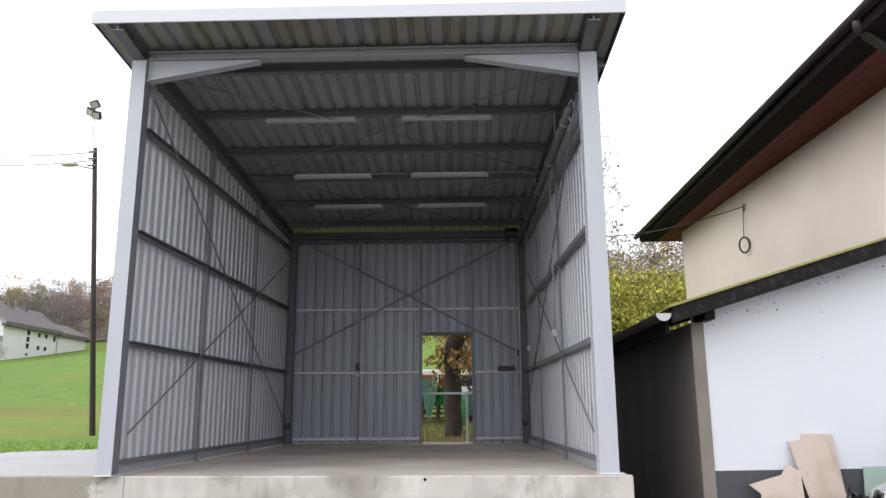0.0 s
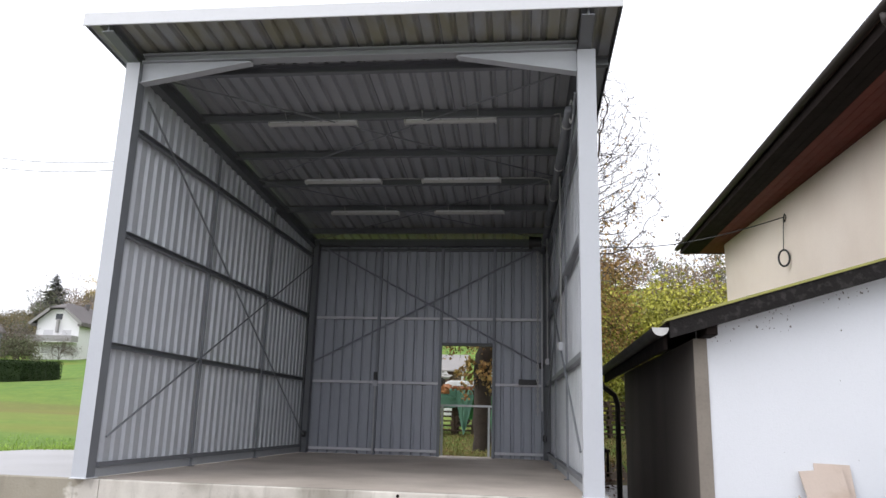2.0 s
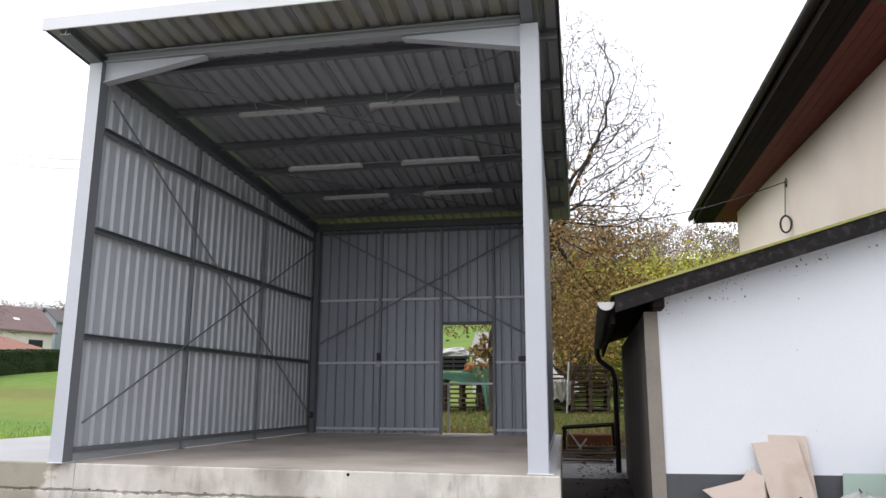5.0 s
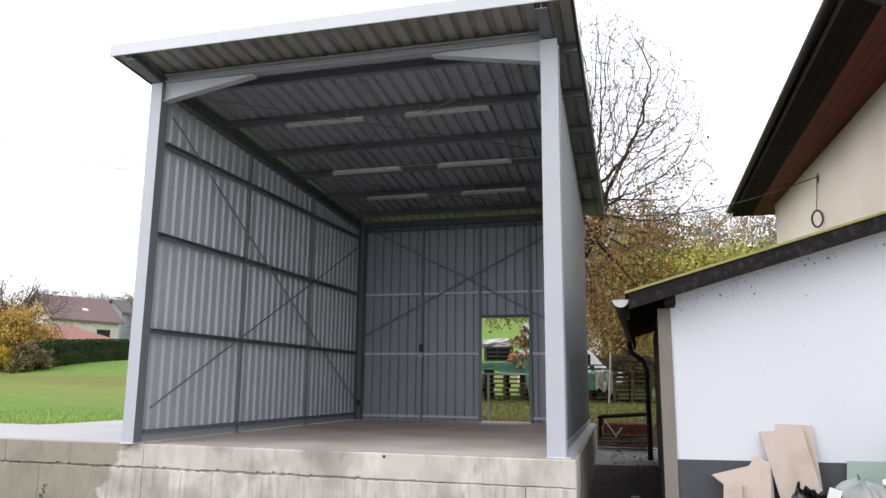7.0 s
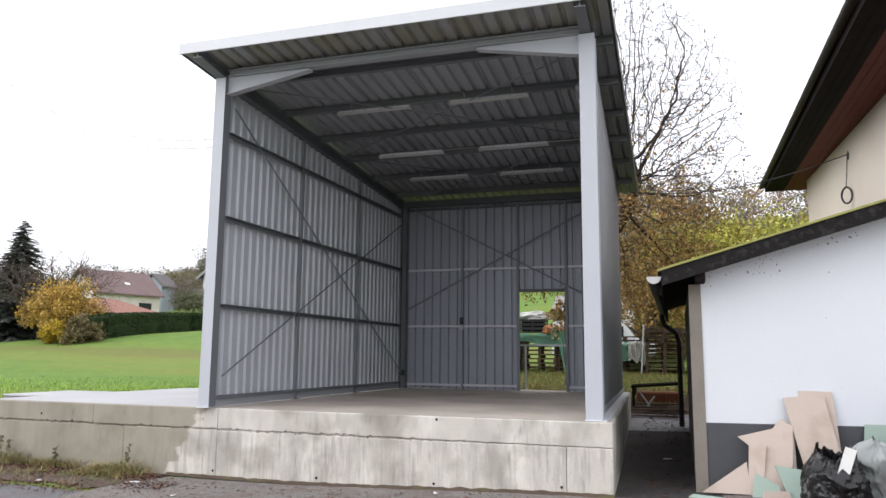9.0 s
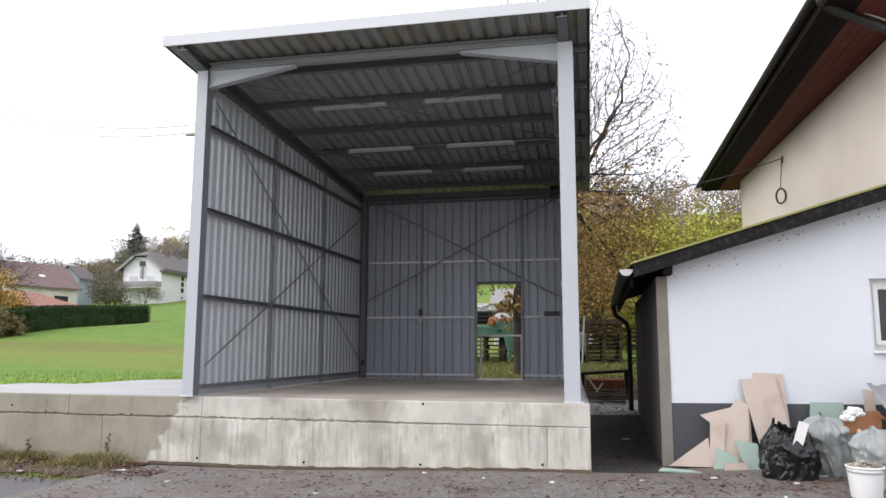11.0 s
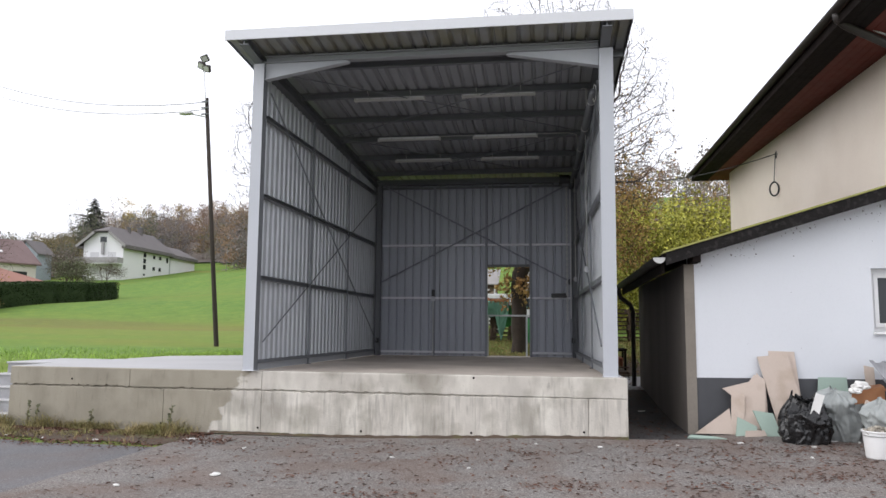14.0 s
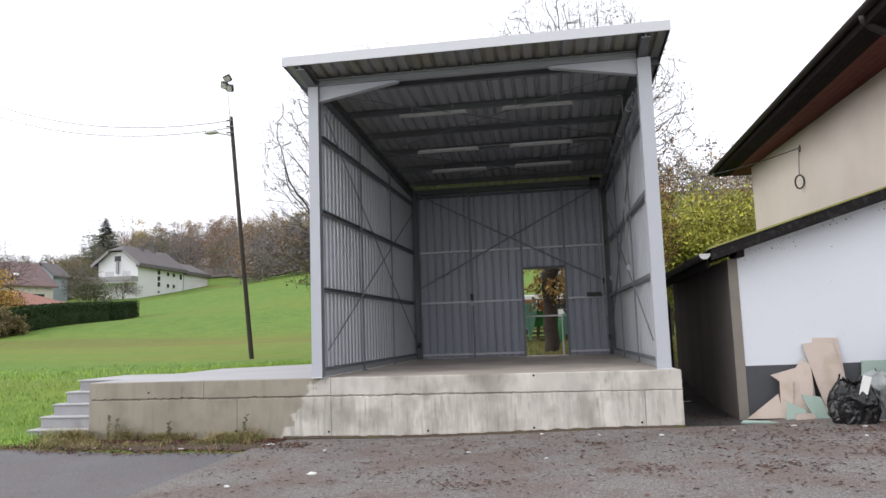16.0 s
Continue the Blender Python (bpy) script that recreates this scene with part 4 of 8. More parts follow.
def annex_window():
    m = Matrix.Translation((WX0, annex_y(WX0) + 0.16, WZ0)) @ Matrix.Rotation(math.atan2(AY1 - AY0, AX1 - AX0), 4, "Z")
    w, h = (WX1 - WX0) / math.cos(math.atan2(AY1 - AY0, AX1 - AX0)), WZ1 - WZ0
    bm = B()
    for a in ((0, w, 0, 0.07), (0, w, h - 0.07, h), (0, 0.07, 0.07, h - 0.07), (w - 0.07, w, 0.07, h - 0.07)):
        box(bm, a[0], a[1], -0.03, 0.03, a[2], a[3], m)
    win = part("window", bm, "pvc_white", annex, "white plastic window")
    bm = B()
    for a in ((0.07, w - 0.07, 0.07, 0.13), (0.07, w - 0.07, h - 0.13, h - 0.07), (0.07, 0.13, 0.13, h - 0.13), (w - 0.13, w - 0.07, 0.13, h - 0.13)):
        box(bm, a[0], a[1], -0.05, 0.02, a[2], a[3], m)
    part("sash", bm, "pvc_white", win)
    bm = B()
    box(bm, 0.13, w - 0.13, -0.012, -0.004, 0.13, h - 0.13, m)
    part("pane", bm, "glass_dark", win)
    bm = B()
    box(bm, -0.03, w + 0.03, -0.22, -0.02, -0.035, 0.0, m, bevel=0.006)
    part("sill", bm, "pvc_white", win)


M["pvc_white"] = material("white_plastic", (0.8, 0.8, 0.8), 0.35, 0.0, (0.76, 0.76, 0.76), 0.3, 3, 40, 0.02, 0.0)
annex_window()

# ---- fittings in the shed ----
M["cable_white"] = material("white_cable", (0.42, 0.42, 0.41), 0.5, 0.0, None, 0.2, 5, 40, 0.03, 0.0)
M["galv"] = material("galvanised_tube", (0.45, 0.46, 0.47), 0.4, 0.5, None, 0.4, 6, 40, 0.05, 0.02)
M["black_rubber"] = material("black_plastic", (0.02, 0.02, 0.022), 0.45, 0.0, None, 0.3, 6, 40, 0.05, 0.02)


def fluorescent(x0, x1, y, z):
    ob = thing("fluorescent_lamp", "unlit double fluorescent batten lamp hung under a purlin", "ceiling lamp", "lamps under the shed roof", at=((x0 + x1) / 2, y, z))
    h = (x1 - x0) / 2
    bm = B()
    box(bm, -h + 0.03, h - 0.03, -0.05, 0.05, 0.045, 0.085, bevel=0.008)
    part("housing", bm, "fascia", ob)
    bm = B()
    prism(bm, [(0.055 * math.cos(a), 0.032 * math.sin(a) + 0.045) for a in [math.pi + math.pi * k / 8 for k in range(9)]], (-h + 0.02, 0, 0), (h - 0.02, 0, 0))
    part("diffuser", bm, "lamp_white", ob, "cloudy plastic diffuser")
    for s in (-1, 1):
        bm = B()
        box(bm, s * h - 0.025 if s > 0 else -h, h if s > 0 else -h + 0.025, -0.058, 0.058, 0.008, 0.075, bevel=0.01)
        part("end_cap", bm, "pvc_grey", ob)
    for k in (-0.55, -0.2, 0.2, 0.55):
        bm = B()
        box(bm, k * h - 0.012, k * h + 0.012, -0.07, 0.07, 0.035, 0.055)
        part("clip", bm, "galv", ob)
    for k in (-0.6, 0.6):
        bm = B()
        tube(bm, [(k * h, 0, 0.085), (k * h, -0.10, 0.17)], 0.008, 6)
        part("hanger", bm, "galv", ob)


for y, z in ((1.73, 5.47), (3.52, 5.215), (5.20, 5.165)):
    fluorescent(-4.43, -3.16, y, z)
    fluorescent(-2.51, -1.24, y, z)


def conduit(points, r=0.011, mat="cable_white", label="thin grey conduit fixed to the sheet wall"):
    bm = B()
    tube(bm, points, r, 7)
    ob = part("conduit", bm, mat, smooth=True)
    tagged(ob, label, "pipe")


conduit([(-0.545, 6.93, 4.90), (-0.545, 6.93, 1.75)], 0.017, "fascia", "pale conduit hanging down beside the rear column")
conduit([(-0.37, 2.55, 5.02), (-0.37, 2.55, 2.60)], 0.012)
conduit([(-0.47, 5.75, 4.95), (-0.47, 5.75, 2.65)], 0.012)
conduit([(-0.40, 1.50, 5.50), (-0.40, 1.52, 5.25), (-0.38, 1.55, 5.08)], 0.010)
conduit([(-1.25, 3.5, 5.29), (-0.65, 3.5, 5.29), (-0.50, 3.5, 5.25), (-0.46, 3.52, 5.02)], 0.008)
conduit([(-1.25, 1.69, 5.548), (-0.48, 1.66, 5.548), (-0.42, 1.56, 5.52), (-0.40, 1.5, 5.48)], 0.008)
for y0, z0 in ((1.69, 5.548), (3.50, 5.29)):
    conduit([(-3.16, y0, z0), (-2.85, y0, z0 + 0.006), (-2.51, y0, z0)], 0.007, label="short cable between two batten lamps")
# cable duct under the rafter
duct = thing("cable_duct", "dark plastic duct with pale straps under the rafter", "pipe")
bm = B()
tube(bm, [(-0.34, 0.5, 5.10), (-0.52, 6.9, 4.88)], 0.06, 10)
part("pipe", bm, "steel_dark", duct, smooth=True)
for y in (0.9, 2.3, 3.6, 5.0, 6.2):
    bm = B()
    z, x = 5.10 - 0.034 * (y - 0.5), -0.34 - 0.028 * (y - 0.5)
    tube(bm, [(x, y - 0.02, z), (x, y + 0.02, z)], 0.066, 12)
    part("strap", bm, "cable_white", duct)
loop = []
for k in range(22):
    a = k / 21 * 2 * math.pi * 1.6
    loop.append((-0.32 - 0.02 * math.sin(a), 0.50 + 0.08 * math.sin(a) + 0.004 * k, 5.10 + 0.13 * math.cos(a)))
bm = B()
tube(bm, loop, 0.007, 6)
tagged(part("cable_loop", bm, "cable_white", smooth=True), "loose loop of white cable by the front column", "cable")
for y, z in ((2.55, 2.56), (5.75, 2.60)):
    ob = thing("socket_box", "small pale socket box on the sheet wall", "socket", "socket boxes", at=(-0.30 - 0.03 * y, y, z))
    bm = B()
    box(bm, -0.03, 0.03, -0.04, 0.04, -0.055, 0.055, bevel=0.008)
    part("box", bm, "steel", ob)
    bm = B()
    box(bm, -0.045, -0.031, -0.028, 0.028, -0.03, 0.04, bevel=0.005)
    part("lid", bm, "pvc_grey", ob)
# hoist wheel and hanging chain in the rear corner
hoist = thing("chain_hoist", "dark hand hoist under the rear roof corner", "hoist", at=(-0.68, 6.75, 5.0))
bm = B()
tube(bm, [(-0.12, 0, 0.02), (0.12, 0, 0.02)], 0.13, 16)
part("wheel", bm, "black_rubber", hoist, smooth=False)
bm = B()
box(bm, -0.06, 0.25, -0.08, 0.08, -0.12, 0.10, bevel=0.02)
part("gear_case", bm, "steel_dark", hoist)
bm = B()
for k in range(46):
    z = -0.15 - k * 0.07
    m = Matrix.Translation((0.05, 0.18, z)) @ Matrix.Rotation(radians(90 * (k % 2)), 4, "Z")
    pts_c = [m @ Vector((0.018 * math.cos(a), 0, 0.04 * math.sin(a))) for a in [2 * math.pi * j / 6 for j in range(7)]]
    tube(bm, pts_c, 0.010, 4, cap=False)
part("chain", bm, "pvc_grey", hoist, "pale hanging chain")
# gate fittings
gate_bolt = thing("gate_bolt", "long steel drop bolt between the rear gate leaves", "bolt", at=(-3.85, 7.07, 0.86))
bm = B()
tube(bm, [(0, 0, 0.0), (0, 0, 1.42)], 0.016, 8)
part("rod", bm, "galv", gate_bolt)
bm = B()
box(bm, -0.035, 0.035, -0.03, 0.03, 1.42, 1.58, bevel=0.008)
part("lock_case", bm, "black_rubber", gate_bolt)
bm = B()
box(bm, -0.05, 0.05, -0.02, 0.02, 1.30, 1.40, bevel=0.005)
part("plate", bm, "steel", gate_bolt)
closer = thing("door_stop", "dark sliding bar on the rear wall rail", "bar", at=(-0.80, 7.05, 2.30))
bm = B()
box(bm, -0.20, 0.17, -0.03, 0.03, -0.05, 0.05, bevel=0.008)
part("bar", bm, "black_rubber", closer)
for x, y, z in ((-5.20, 6.93, 1.20), (-0.50, 6.93, 1.25), (-0.56, 7.03, 2.62)):
    ob = thing("brace_fixing", "dark bolted bracing bracket at the rear column", "bracket", "bracing brackets", at=(x, y, z))
    bm = B()
    box(bm, -0.04, 0.04, -0.05, 0.05, -0.06, 0.06, bevel=0.015)
    part("plate", bm, "black_rubber", ob)
    bm = B()
    tube(bm, [(0, -0.06, 0), (0, 0.06, 0)], 0.02, 6)
    part("nut", bm, "steel_dark", ob)
# handrail outside the doorway
rail = thing("handrail", "galvanised handrail on the landing behind the doorway", "railing", at=(0, 0, 0))
bm = B()
bar(bm, (-2.75, 8.25, 1.84), (-1.40, 8.25, 1.84), 0.05, 0.04)
part("top_rail", bm, "galv", rail)
for x in (-2.62, -1.63):
    bm = B()
    box(bm, x - 0.022, x + 0.022, 8.228, 8.272, PT - 0.3, 1.82)
    part("post", bm, "galv", rail)
bm = B()
box(bm, -2.9, -1.2, 7.66, 8.35, PT - 0.6, PT - 0.03, bevel=0.01)
tagged(part("landing", bm, "slab_light"), "small pale concrete landing behind the doorway", "landing", kind="structure")

# ---- rubbish in front of the annex ----
M["board"] = material("plasterboard_paper", (0.58, 0.485, 0.42), 0.9, 0.0, (0.52, 0.43, 0.365), 0.5, 3, 40, 0.04, 0.08, 50, stain=(0.38, 0.28, 0.20), stain_scale=3, stain_amount=0.35)
M["board_green"] = material("green_plasterboard", (0.36, 0.46, 0.40), 0.9, 0.0, (0.31, 0.40, 0.35), 0.5, 3, 40, 0.04, 0.08, 50)
M["bag_black"] = material("black_bin_bag", (0.012, 0.012, 0.013), 0.25, 0.0, (0.02, 0.02, 0.02), 0.3, 6, 30, 0.0, 0.12, 25)
M["bag_grey"] = material("grey_green_sack", (0.33, 0.35, 0.345), 0.36, 0.0, (0.25, 0.27, 0.265), 0.5, 5, 30, 0.05, 0.15, 18)
M["bag_dark"] = material("dark_green_sack", (0.045, 0.06, 0.055), 0.4, 0.0, (0.03, 0.04, 0.037), 0.5, 6, 30, 0.0, 0.12, 25)
M["cardboard"] = material("brown_cardboard", (0.36, 0.17, 0.08), 0.85, 0.0, (0.29, 0.13, 0.06), 0.5, 4, 40, 0.06, 0.1, 50)
M["paper"] = material("white_paper", (0.72, 0.71, 0.69), 0.8, 0.0, None, 0.2, 8, 40, 0.05, 0.05)
M["old_sheet"] = material("old_corrugated_roofing", (0.42, 0.42, 0.44), 0.55, 0.1, (0.30, 0.30, 0.315), 0.6, 3, 40, 0.08, 0.1, 50, per_object=0.15)
M["timber_white"] = material("white_painted_timber", (0.66, 0.67, 0.68), 0.6, 0.0, (0.55, 0.55, 0.55), 0.5, 5, 40, 0.06, 0.05)
M["leaf_dead"] = material("dead_leaves", (0.125, 0.056, 0.036), 0.85, 0.0, (0.07, 0.036, 0.026), 0.6, 9, 60, 0.1, 0.05, per_island=0.55)


def yz_ground(x, y):
    return ground_z(x, y) + 0.018


def plate(name, outline, thick, base, lean, turn, mat, label, category="board", group="plasterboard offcuts"):
    """A flat board of the given outline (u, v), standing on base, leaning back by lean degrees."""
    bm = B()
    m = Matrix.Translation(base) @ Matrix.Rotation(radians(turn), 4, "Z") @ Matrix.Rotation(radians(-lean), 4, "X")
    a = [bm.verts.new(m @ Vector((u, 0, v))) for u, v in outline]
    b = [bm.verts.new(m @ Vector((u, thick, v))) for u, v in outline]
    k = len(outline)
    bm.faces.new(a)
    bm.faces.new(b[::-1])
    for i in range(k):
        bm.faces.new((a[i], b[i], b[(i + 1) % k], a[(i + 1) % k]))
    bmesh.ops.recalc_face_normals(bm, faces=bm.faces)
    return tagged(part(name, bm, mat), label, category, group)


plate("plasterboard_sheet", [(0.25, 0.0), (0.70, 0.06), (0.56, 0.52), (0.45, 1.13), (0.02, 1.09)], 0.013, (1.90, 0.38, 0.06), 9, 4, "board", "tall beige plasterboard offcut leaning on the wall")
plate("plasterboard_sheet", [(0.06, 0.0), (0.46, 0.0), (0.40, 1.16), (0.04, 1.17)], 0.013, (2.05, 0.45, 0.06), 8, 4, "board", "tall beige plasterboard offcut behind another sheet")
plate("plasterboard_sheet", [(0.42, 0.0), (0.56, 0.35), (0.60, 0.78), (0.46, 0.84), (0.38, 0.74), (0.0, 0.64), (0.24, 0.44), (0.13, 0.28)], 0.013, (1.40, 0.28, 0.07), 14, 3, "board", "jagged star-shaped beige plasterboard piece")
plate("plasterboard_sheet", [(0.0, 0.0), (0.52, 0.0), (0.50, 0.36)], 0.013, (0.98, 0.30, 0.07), 16, 2, "board", "triangular beige plasterboard offcut on the ground")
plate("plasterboard_sheet", [(0.0, 0.0), (0.16, 0.0), (0.20, 0.55), (0.02, 0.62)], 0.013, (1.47, 0.33, 0.06), 10, -12, "board", "narrow torn beige plasterboard strip")
plate("plasterboard_sheet", [(0.0, 0.0), (0.14, 0.0), (0.16, 0.72), (0.05, 0.86), (0.0, 0.6)], 0.013, (1.86, 0.38, 0.06), 10, 8, "board", "narrow torn beige plasterboard strip")
plate("plasterboard_sheet", [(0.11, 0.0), (0.33, 0.0), (0.27, 0.33), (0.0, 0.37)], 0.013, (1.77, 0.16, 0.06), 20, 6, "board_green", "small green moisture-proof plasterboard piece")
plate("plasterboard_sheet", [(0.0, 0.0), (0.30, 0.0), (0.29, 0.14), (0.05, 0.27)], 0.013, (1.50, 0.20, 0.06), 18, 0, "board_green", "small green plasterboard piece under the offcuts")
plate("plasterboard_sheet", [(0.0, 0.0), (0.50, 0.0), (0.49, 0.80), (0.10, 0.80)], 0.013, (2.66, 0.56, 0.06), 6, 5, "board_green", "green plasterboard sheet behind the sacks")
plate("plasterboard_sheet", [(0.0, 0.0), (0.30, 0.02), (0.27, 0.10), (0.02, 0.09)], 0.02, (1.60, 0.10, 0.06), 10, 8, "board", "broken beige plasterboard crumb on the ground")
plate("plasterboard_sheet", [(0.0, 0.0), (0.50, 0.03), (0.36, 0.07), (0.03, 0.08)], 0.02, (0.83, 0.02, 0.055), 70, -18, "board_green", "flat green plasterboard strip on the asphalt")
plate("plasterboard_sheet", [(0.0, 0.0), (0.10, 0.0), (0.13, 0.95), (0.0, 0.98)], 0.02, (3.38, 0.52, 0.06), 8, 5, "board", "beige board upright beside the sheets")


def sack(name, at, size, mat, label, seed, top=0.75, lean=(0.0, 0.0), crease=1.0, front_low=0.0, open_mouth=False):
    """A filled plastic sack: a crumpled skin, slumped at the foot; open with a ragged rim, or gathered in over its filling."""
    ob = thing(name, label, "bag", at=at)
    bm = B()
    cols, rows_n = 120, 66
    grid = []
    off = Vector((seed, seed * 0.7, 0))
    for j in range(rows_n + 1):
        h = j / rows_n
        base_r = 0.80 + 0.20 * math.sin(min(1.0, h / 0.8) * math.pi * 0.7)
        if open_mouth:
            base_r -= (1 - top) * smooth01(0.55, 1.0, h)
        else:
            base_r *= 1 - (1 - 0.12) * smooth01(top, 1.0, h) ** 1.5
        row = []
        for i in range(cols):
            a = 2 * math.pi * i / cols
            c, sn = math.cos(a), math.sin(a)
            q = Vector((c, sn, h * 1.5))
            q = q + 0.25 * Vector(noise.noise_vector(q * 1.7 + off))
            d1 = noise.voronoi(Vector((q.x * 2.0, q.y * 2.0, q.z * 1.5)) + off)[0][0]
            d2 = noise.voronoi(Vector((q.x * 4.8, q.y * 4.8, q.z * 3.0)) + off)[0][0]
            d3 = noise.voronoi(Vector((q.x * 11, q.y * 11, q.z * 7)) + off)[0][0]
            lump = 0.26 * noise.noise(q * 1.2 + off)
            r = base_r * (0.92 + lump + crease * (0.24 * (d1 - 0.45) + 0.17 * (d2 - 0.45) + 0.06 * (d3 - 0.45)))
            tall = 1 + 0.22 * noise.noise((c * 1.1 + seed, sn * 1.1, 3.0)) + 0.07 * noise.noise((c * 5 + seed, sn * 5, 1.0)) - front_low * max(0.0, -sn)
            dome = h if open_mouth else (h - 0.10 * smooth01(0.8, 1.0, h))
            z = (dome * (1 + (tall - 1) * smooth01(0.3, 0.9, h)) + 0.05 * noise.noise((c * 3, sn * 3, h * 4 + seed))) * size[2]
            row.append(bm.verts.new((c * r * size[0] + lean[0] * h, sn * r * size[1] + lean[1] * h, max(0.0, z))))
        grid.append(row)
    for p, q in zip(grid, grid[1:]):
        for i in range(cols):
            bm.faces.new((p[i], p[(i + 1) % cols], q[(i + 1) % cols], q[i]))
    if not open_mouth:
        bm.faces.new(grid[-1])
    part("skin", bm, mat, ob, smooth=True)
    if open_mouth:
        bm = B()
        rings = []
        for k in range(6):
            f = 1.0 - k / 6
            rings.append([bm.verts.new((math.cos(a) * top * size[0] * 0.92 * f + lean[0] * 0.75, math.sin(a) * top * size[1] * 0.92 * f + lean[1] * 0.75, size[2] * (0.62 + 0.10 * math.sin(a) + 0.14 * noise.noise((math.cos(a) * 4 * f, math.sin(a) * 4 * f, seed))))) for a in [2 * math.pi * i / 28 for i in range(28)]])
        for p, q in zip(rings, rings[1:]):
            for i in range(28):
                bm.faces.new((p[i], p[(i + 1) % 28], q[(i + 1) % 28], q[i]))
        bm.faces.new(rings[-1])
        part("filling", bm, mat, ob)
    return ob


sack("bin_bag", (2.22, -0.36, 0.07), (0.31, 0.26, 0.60), "bag_black", "open shiny black bin bag with rubbish in its mouth", 3.3, 0.74, (0.05, 0.02), 1.25, 0.16, True)
sack("rubbish_sack", (2.86, 0.02, 0.07), (0.34, 0.28, 0.72), "bag_grey", "full grey-green plastic sack of rubble", 8.1, 0.62, lean=(-0.14, 0))
sack("rubbish_sack", (3.22, -0.70, 0.07), (0.34, 0.27, 0.64), "bag_grey", "full grey-green plastic sack beside the white bucket", 12.7, 0.62, lean=(-0.20, 0.03))
sack("rubbish_sack", (2.56, 0.05, 0.07), (0.15, 0.16, 0.36), "bag_dark", "small dark green rubbish sack between the others", 17.3, 0.70)
plate("plastic_strip", [(0.0, 0.0), (0.10, -0.02), (0.22, 0.30), (0.12, 0.33)], 0.02, (2.20, -0.60, 0.40), 10, 0, "paper", "white plastic strip sticking out of the bin bag", "strip", "loose strips")
plate("plywood_strip", [(0.0, 0.0), (0.46, -0.30), (0.48, -0.22), (0.03, 0.09)], 0.05, (2.92, -0.48, 0.56), 12, 4, "board", "pale timber strip lying over the sacks", "strip", "loose strips")
# cardboard box, crushed open
cb = thing("cardboard_box", "crushed brown cardboard box on top of the sacks", "box", at=(3.06, -0.16, 0.56))
bm = B()
for pl in ([(-0.22, -0.08, 0.0), (0.18, -0.12, 0.06), (0.20, -0.06, 0.24), (-0.18, -0.02, 0.16)], [(-0.22, -0.08, 0.0), (-0.18, -0.02, 0.16), (-0.10, 0.18, 0.20), (-0.16, 0.16, 0.02)], [(-0.18, -0.02, 0.16), (0.20, -0.06, 0.24), (0.24, 0.15, 0.26), (-0.10, 0.18, 0.20)]):
    f = [bm.verts.new(p) for p in pl]
    bm.faces.new(f)
r3 = bmesh.ops.solidify(bm, geom=bm.faces[:], thickness=0.012)
part("body", bm, "cardboard", cb)
bm = B()
for pl in ([(0.16, -0.14, 0.20), (0.32, -0.16, 0.12), (0.34, -0.05, 0.10), (0.20, -0.02, 0.24)],):
    bm.faces.new([bm.verts.new(p) for p in pl])
bmesh.ops.solidify(bm, geom=bm.faces[:], thickness=0.01)
part("flap", bm, "cardboard", cb)


def crumple(name, at, size, mat, label, seed, category="paper"):
    bm = B()
    bmesh.ops.create_icosphere(bm, subdivisions=3, radius=1.0)
    for v in bm.verts:
        n = v.co.normalized()
        k = 0.62 + 0.3 * noise.noise(n * 2.0 + Vector((seed, 0, 0))) + 0.55 * noise.voronoi(n * 2.4 + Vector((seed, 0, 0)))[0][0]
        v.co = Vector((n.x * size[0] * k, n.y * size[1] * k, max(-0.6, n.z) * size[2] * k)) + Vector(at)
    return tagged(part(name, bm, mat), label, category)


crumple("crumpled_paper", (3.02, -0.12, 0.79), (0.11, 0.09, 0.07), "paper", "crumpled white packing paper on the sacks", 2.0)
crumple("crumpled_paper", (2.93, -0.16, 0.73), (0.09, 0.08, 0.05), "paper", "crumpled white packing paper beside the cardboard", 5.0)
# bucket
bucket = thing("bucket", "white plastic bucket heaped with plaster rubble", "bucket", at=(2.67, -1.44, yz_ground(2.7, -1.44)))
bucket.scale = (0.80, 0.80, 0.86)
bm = B()
prof = [(0.0, 0.0), (0.165, 0.0), (0.172, 0.02), (0.205, 0.33), (0.205, 0.345)]
seg = 28
rings = [[bm.verts.new((r * math.cos(2 * math.pi * k / seg), r * math.sin(2 * math.pi * k / seg), z)) for k in range(seg)] for r, z in prof[1:]]
for a, b in zip(rings, rings[1:]):
    for k in range(seg):
        bm.faces.new((a[k], a[(k + 1) % seg], b[(k + 1) % seg], b[k]))
bm.faces.new(rings[0][::-1])
part("body", bm, "pvc_white", bucket, smooth=True)
bm = B()
tube(bm, [(0.208 * math.cos(2 * math.pi * k / 32), 0.208 * math.sin(2 * math.pi * k / 32), 0.35) for k in range(33)], 0.013, 6)
part("rim", bm, "pvc_white", bucket, smooth=True)
bm = B()
tube(bm, [(0.212 * math.cos(a), 0.212 * math.sin(a), 0.30 + 0.0 * a) for a in [math.pi + math.pi * k / 16 for k in range(17)]], 0.006, 5)
part("handle", bm, "galv", bucket)
bm = B()
for k in range(70):
    a, r = random.random() * 6.28, 0.19 * math.sqrt(random.random())
    s = random.uniform(0.012, 0.035)
    m = Matrix.Translation((r * math.cos(a), r * math.sin(a), 0.33 + (0.19 - r) * 0.35 + random.random() * 0.02)) @ Euler((random.random() * 3, random.random() * 3, random.random() * 3)).to_matrix().to_4x4()
    box(bm, -s, s, -s * 0.7, s * 0.7, -s * 0.4, s * 0.4, m)
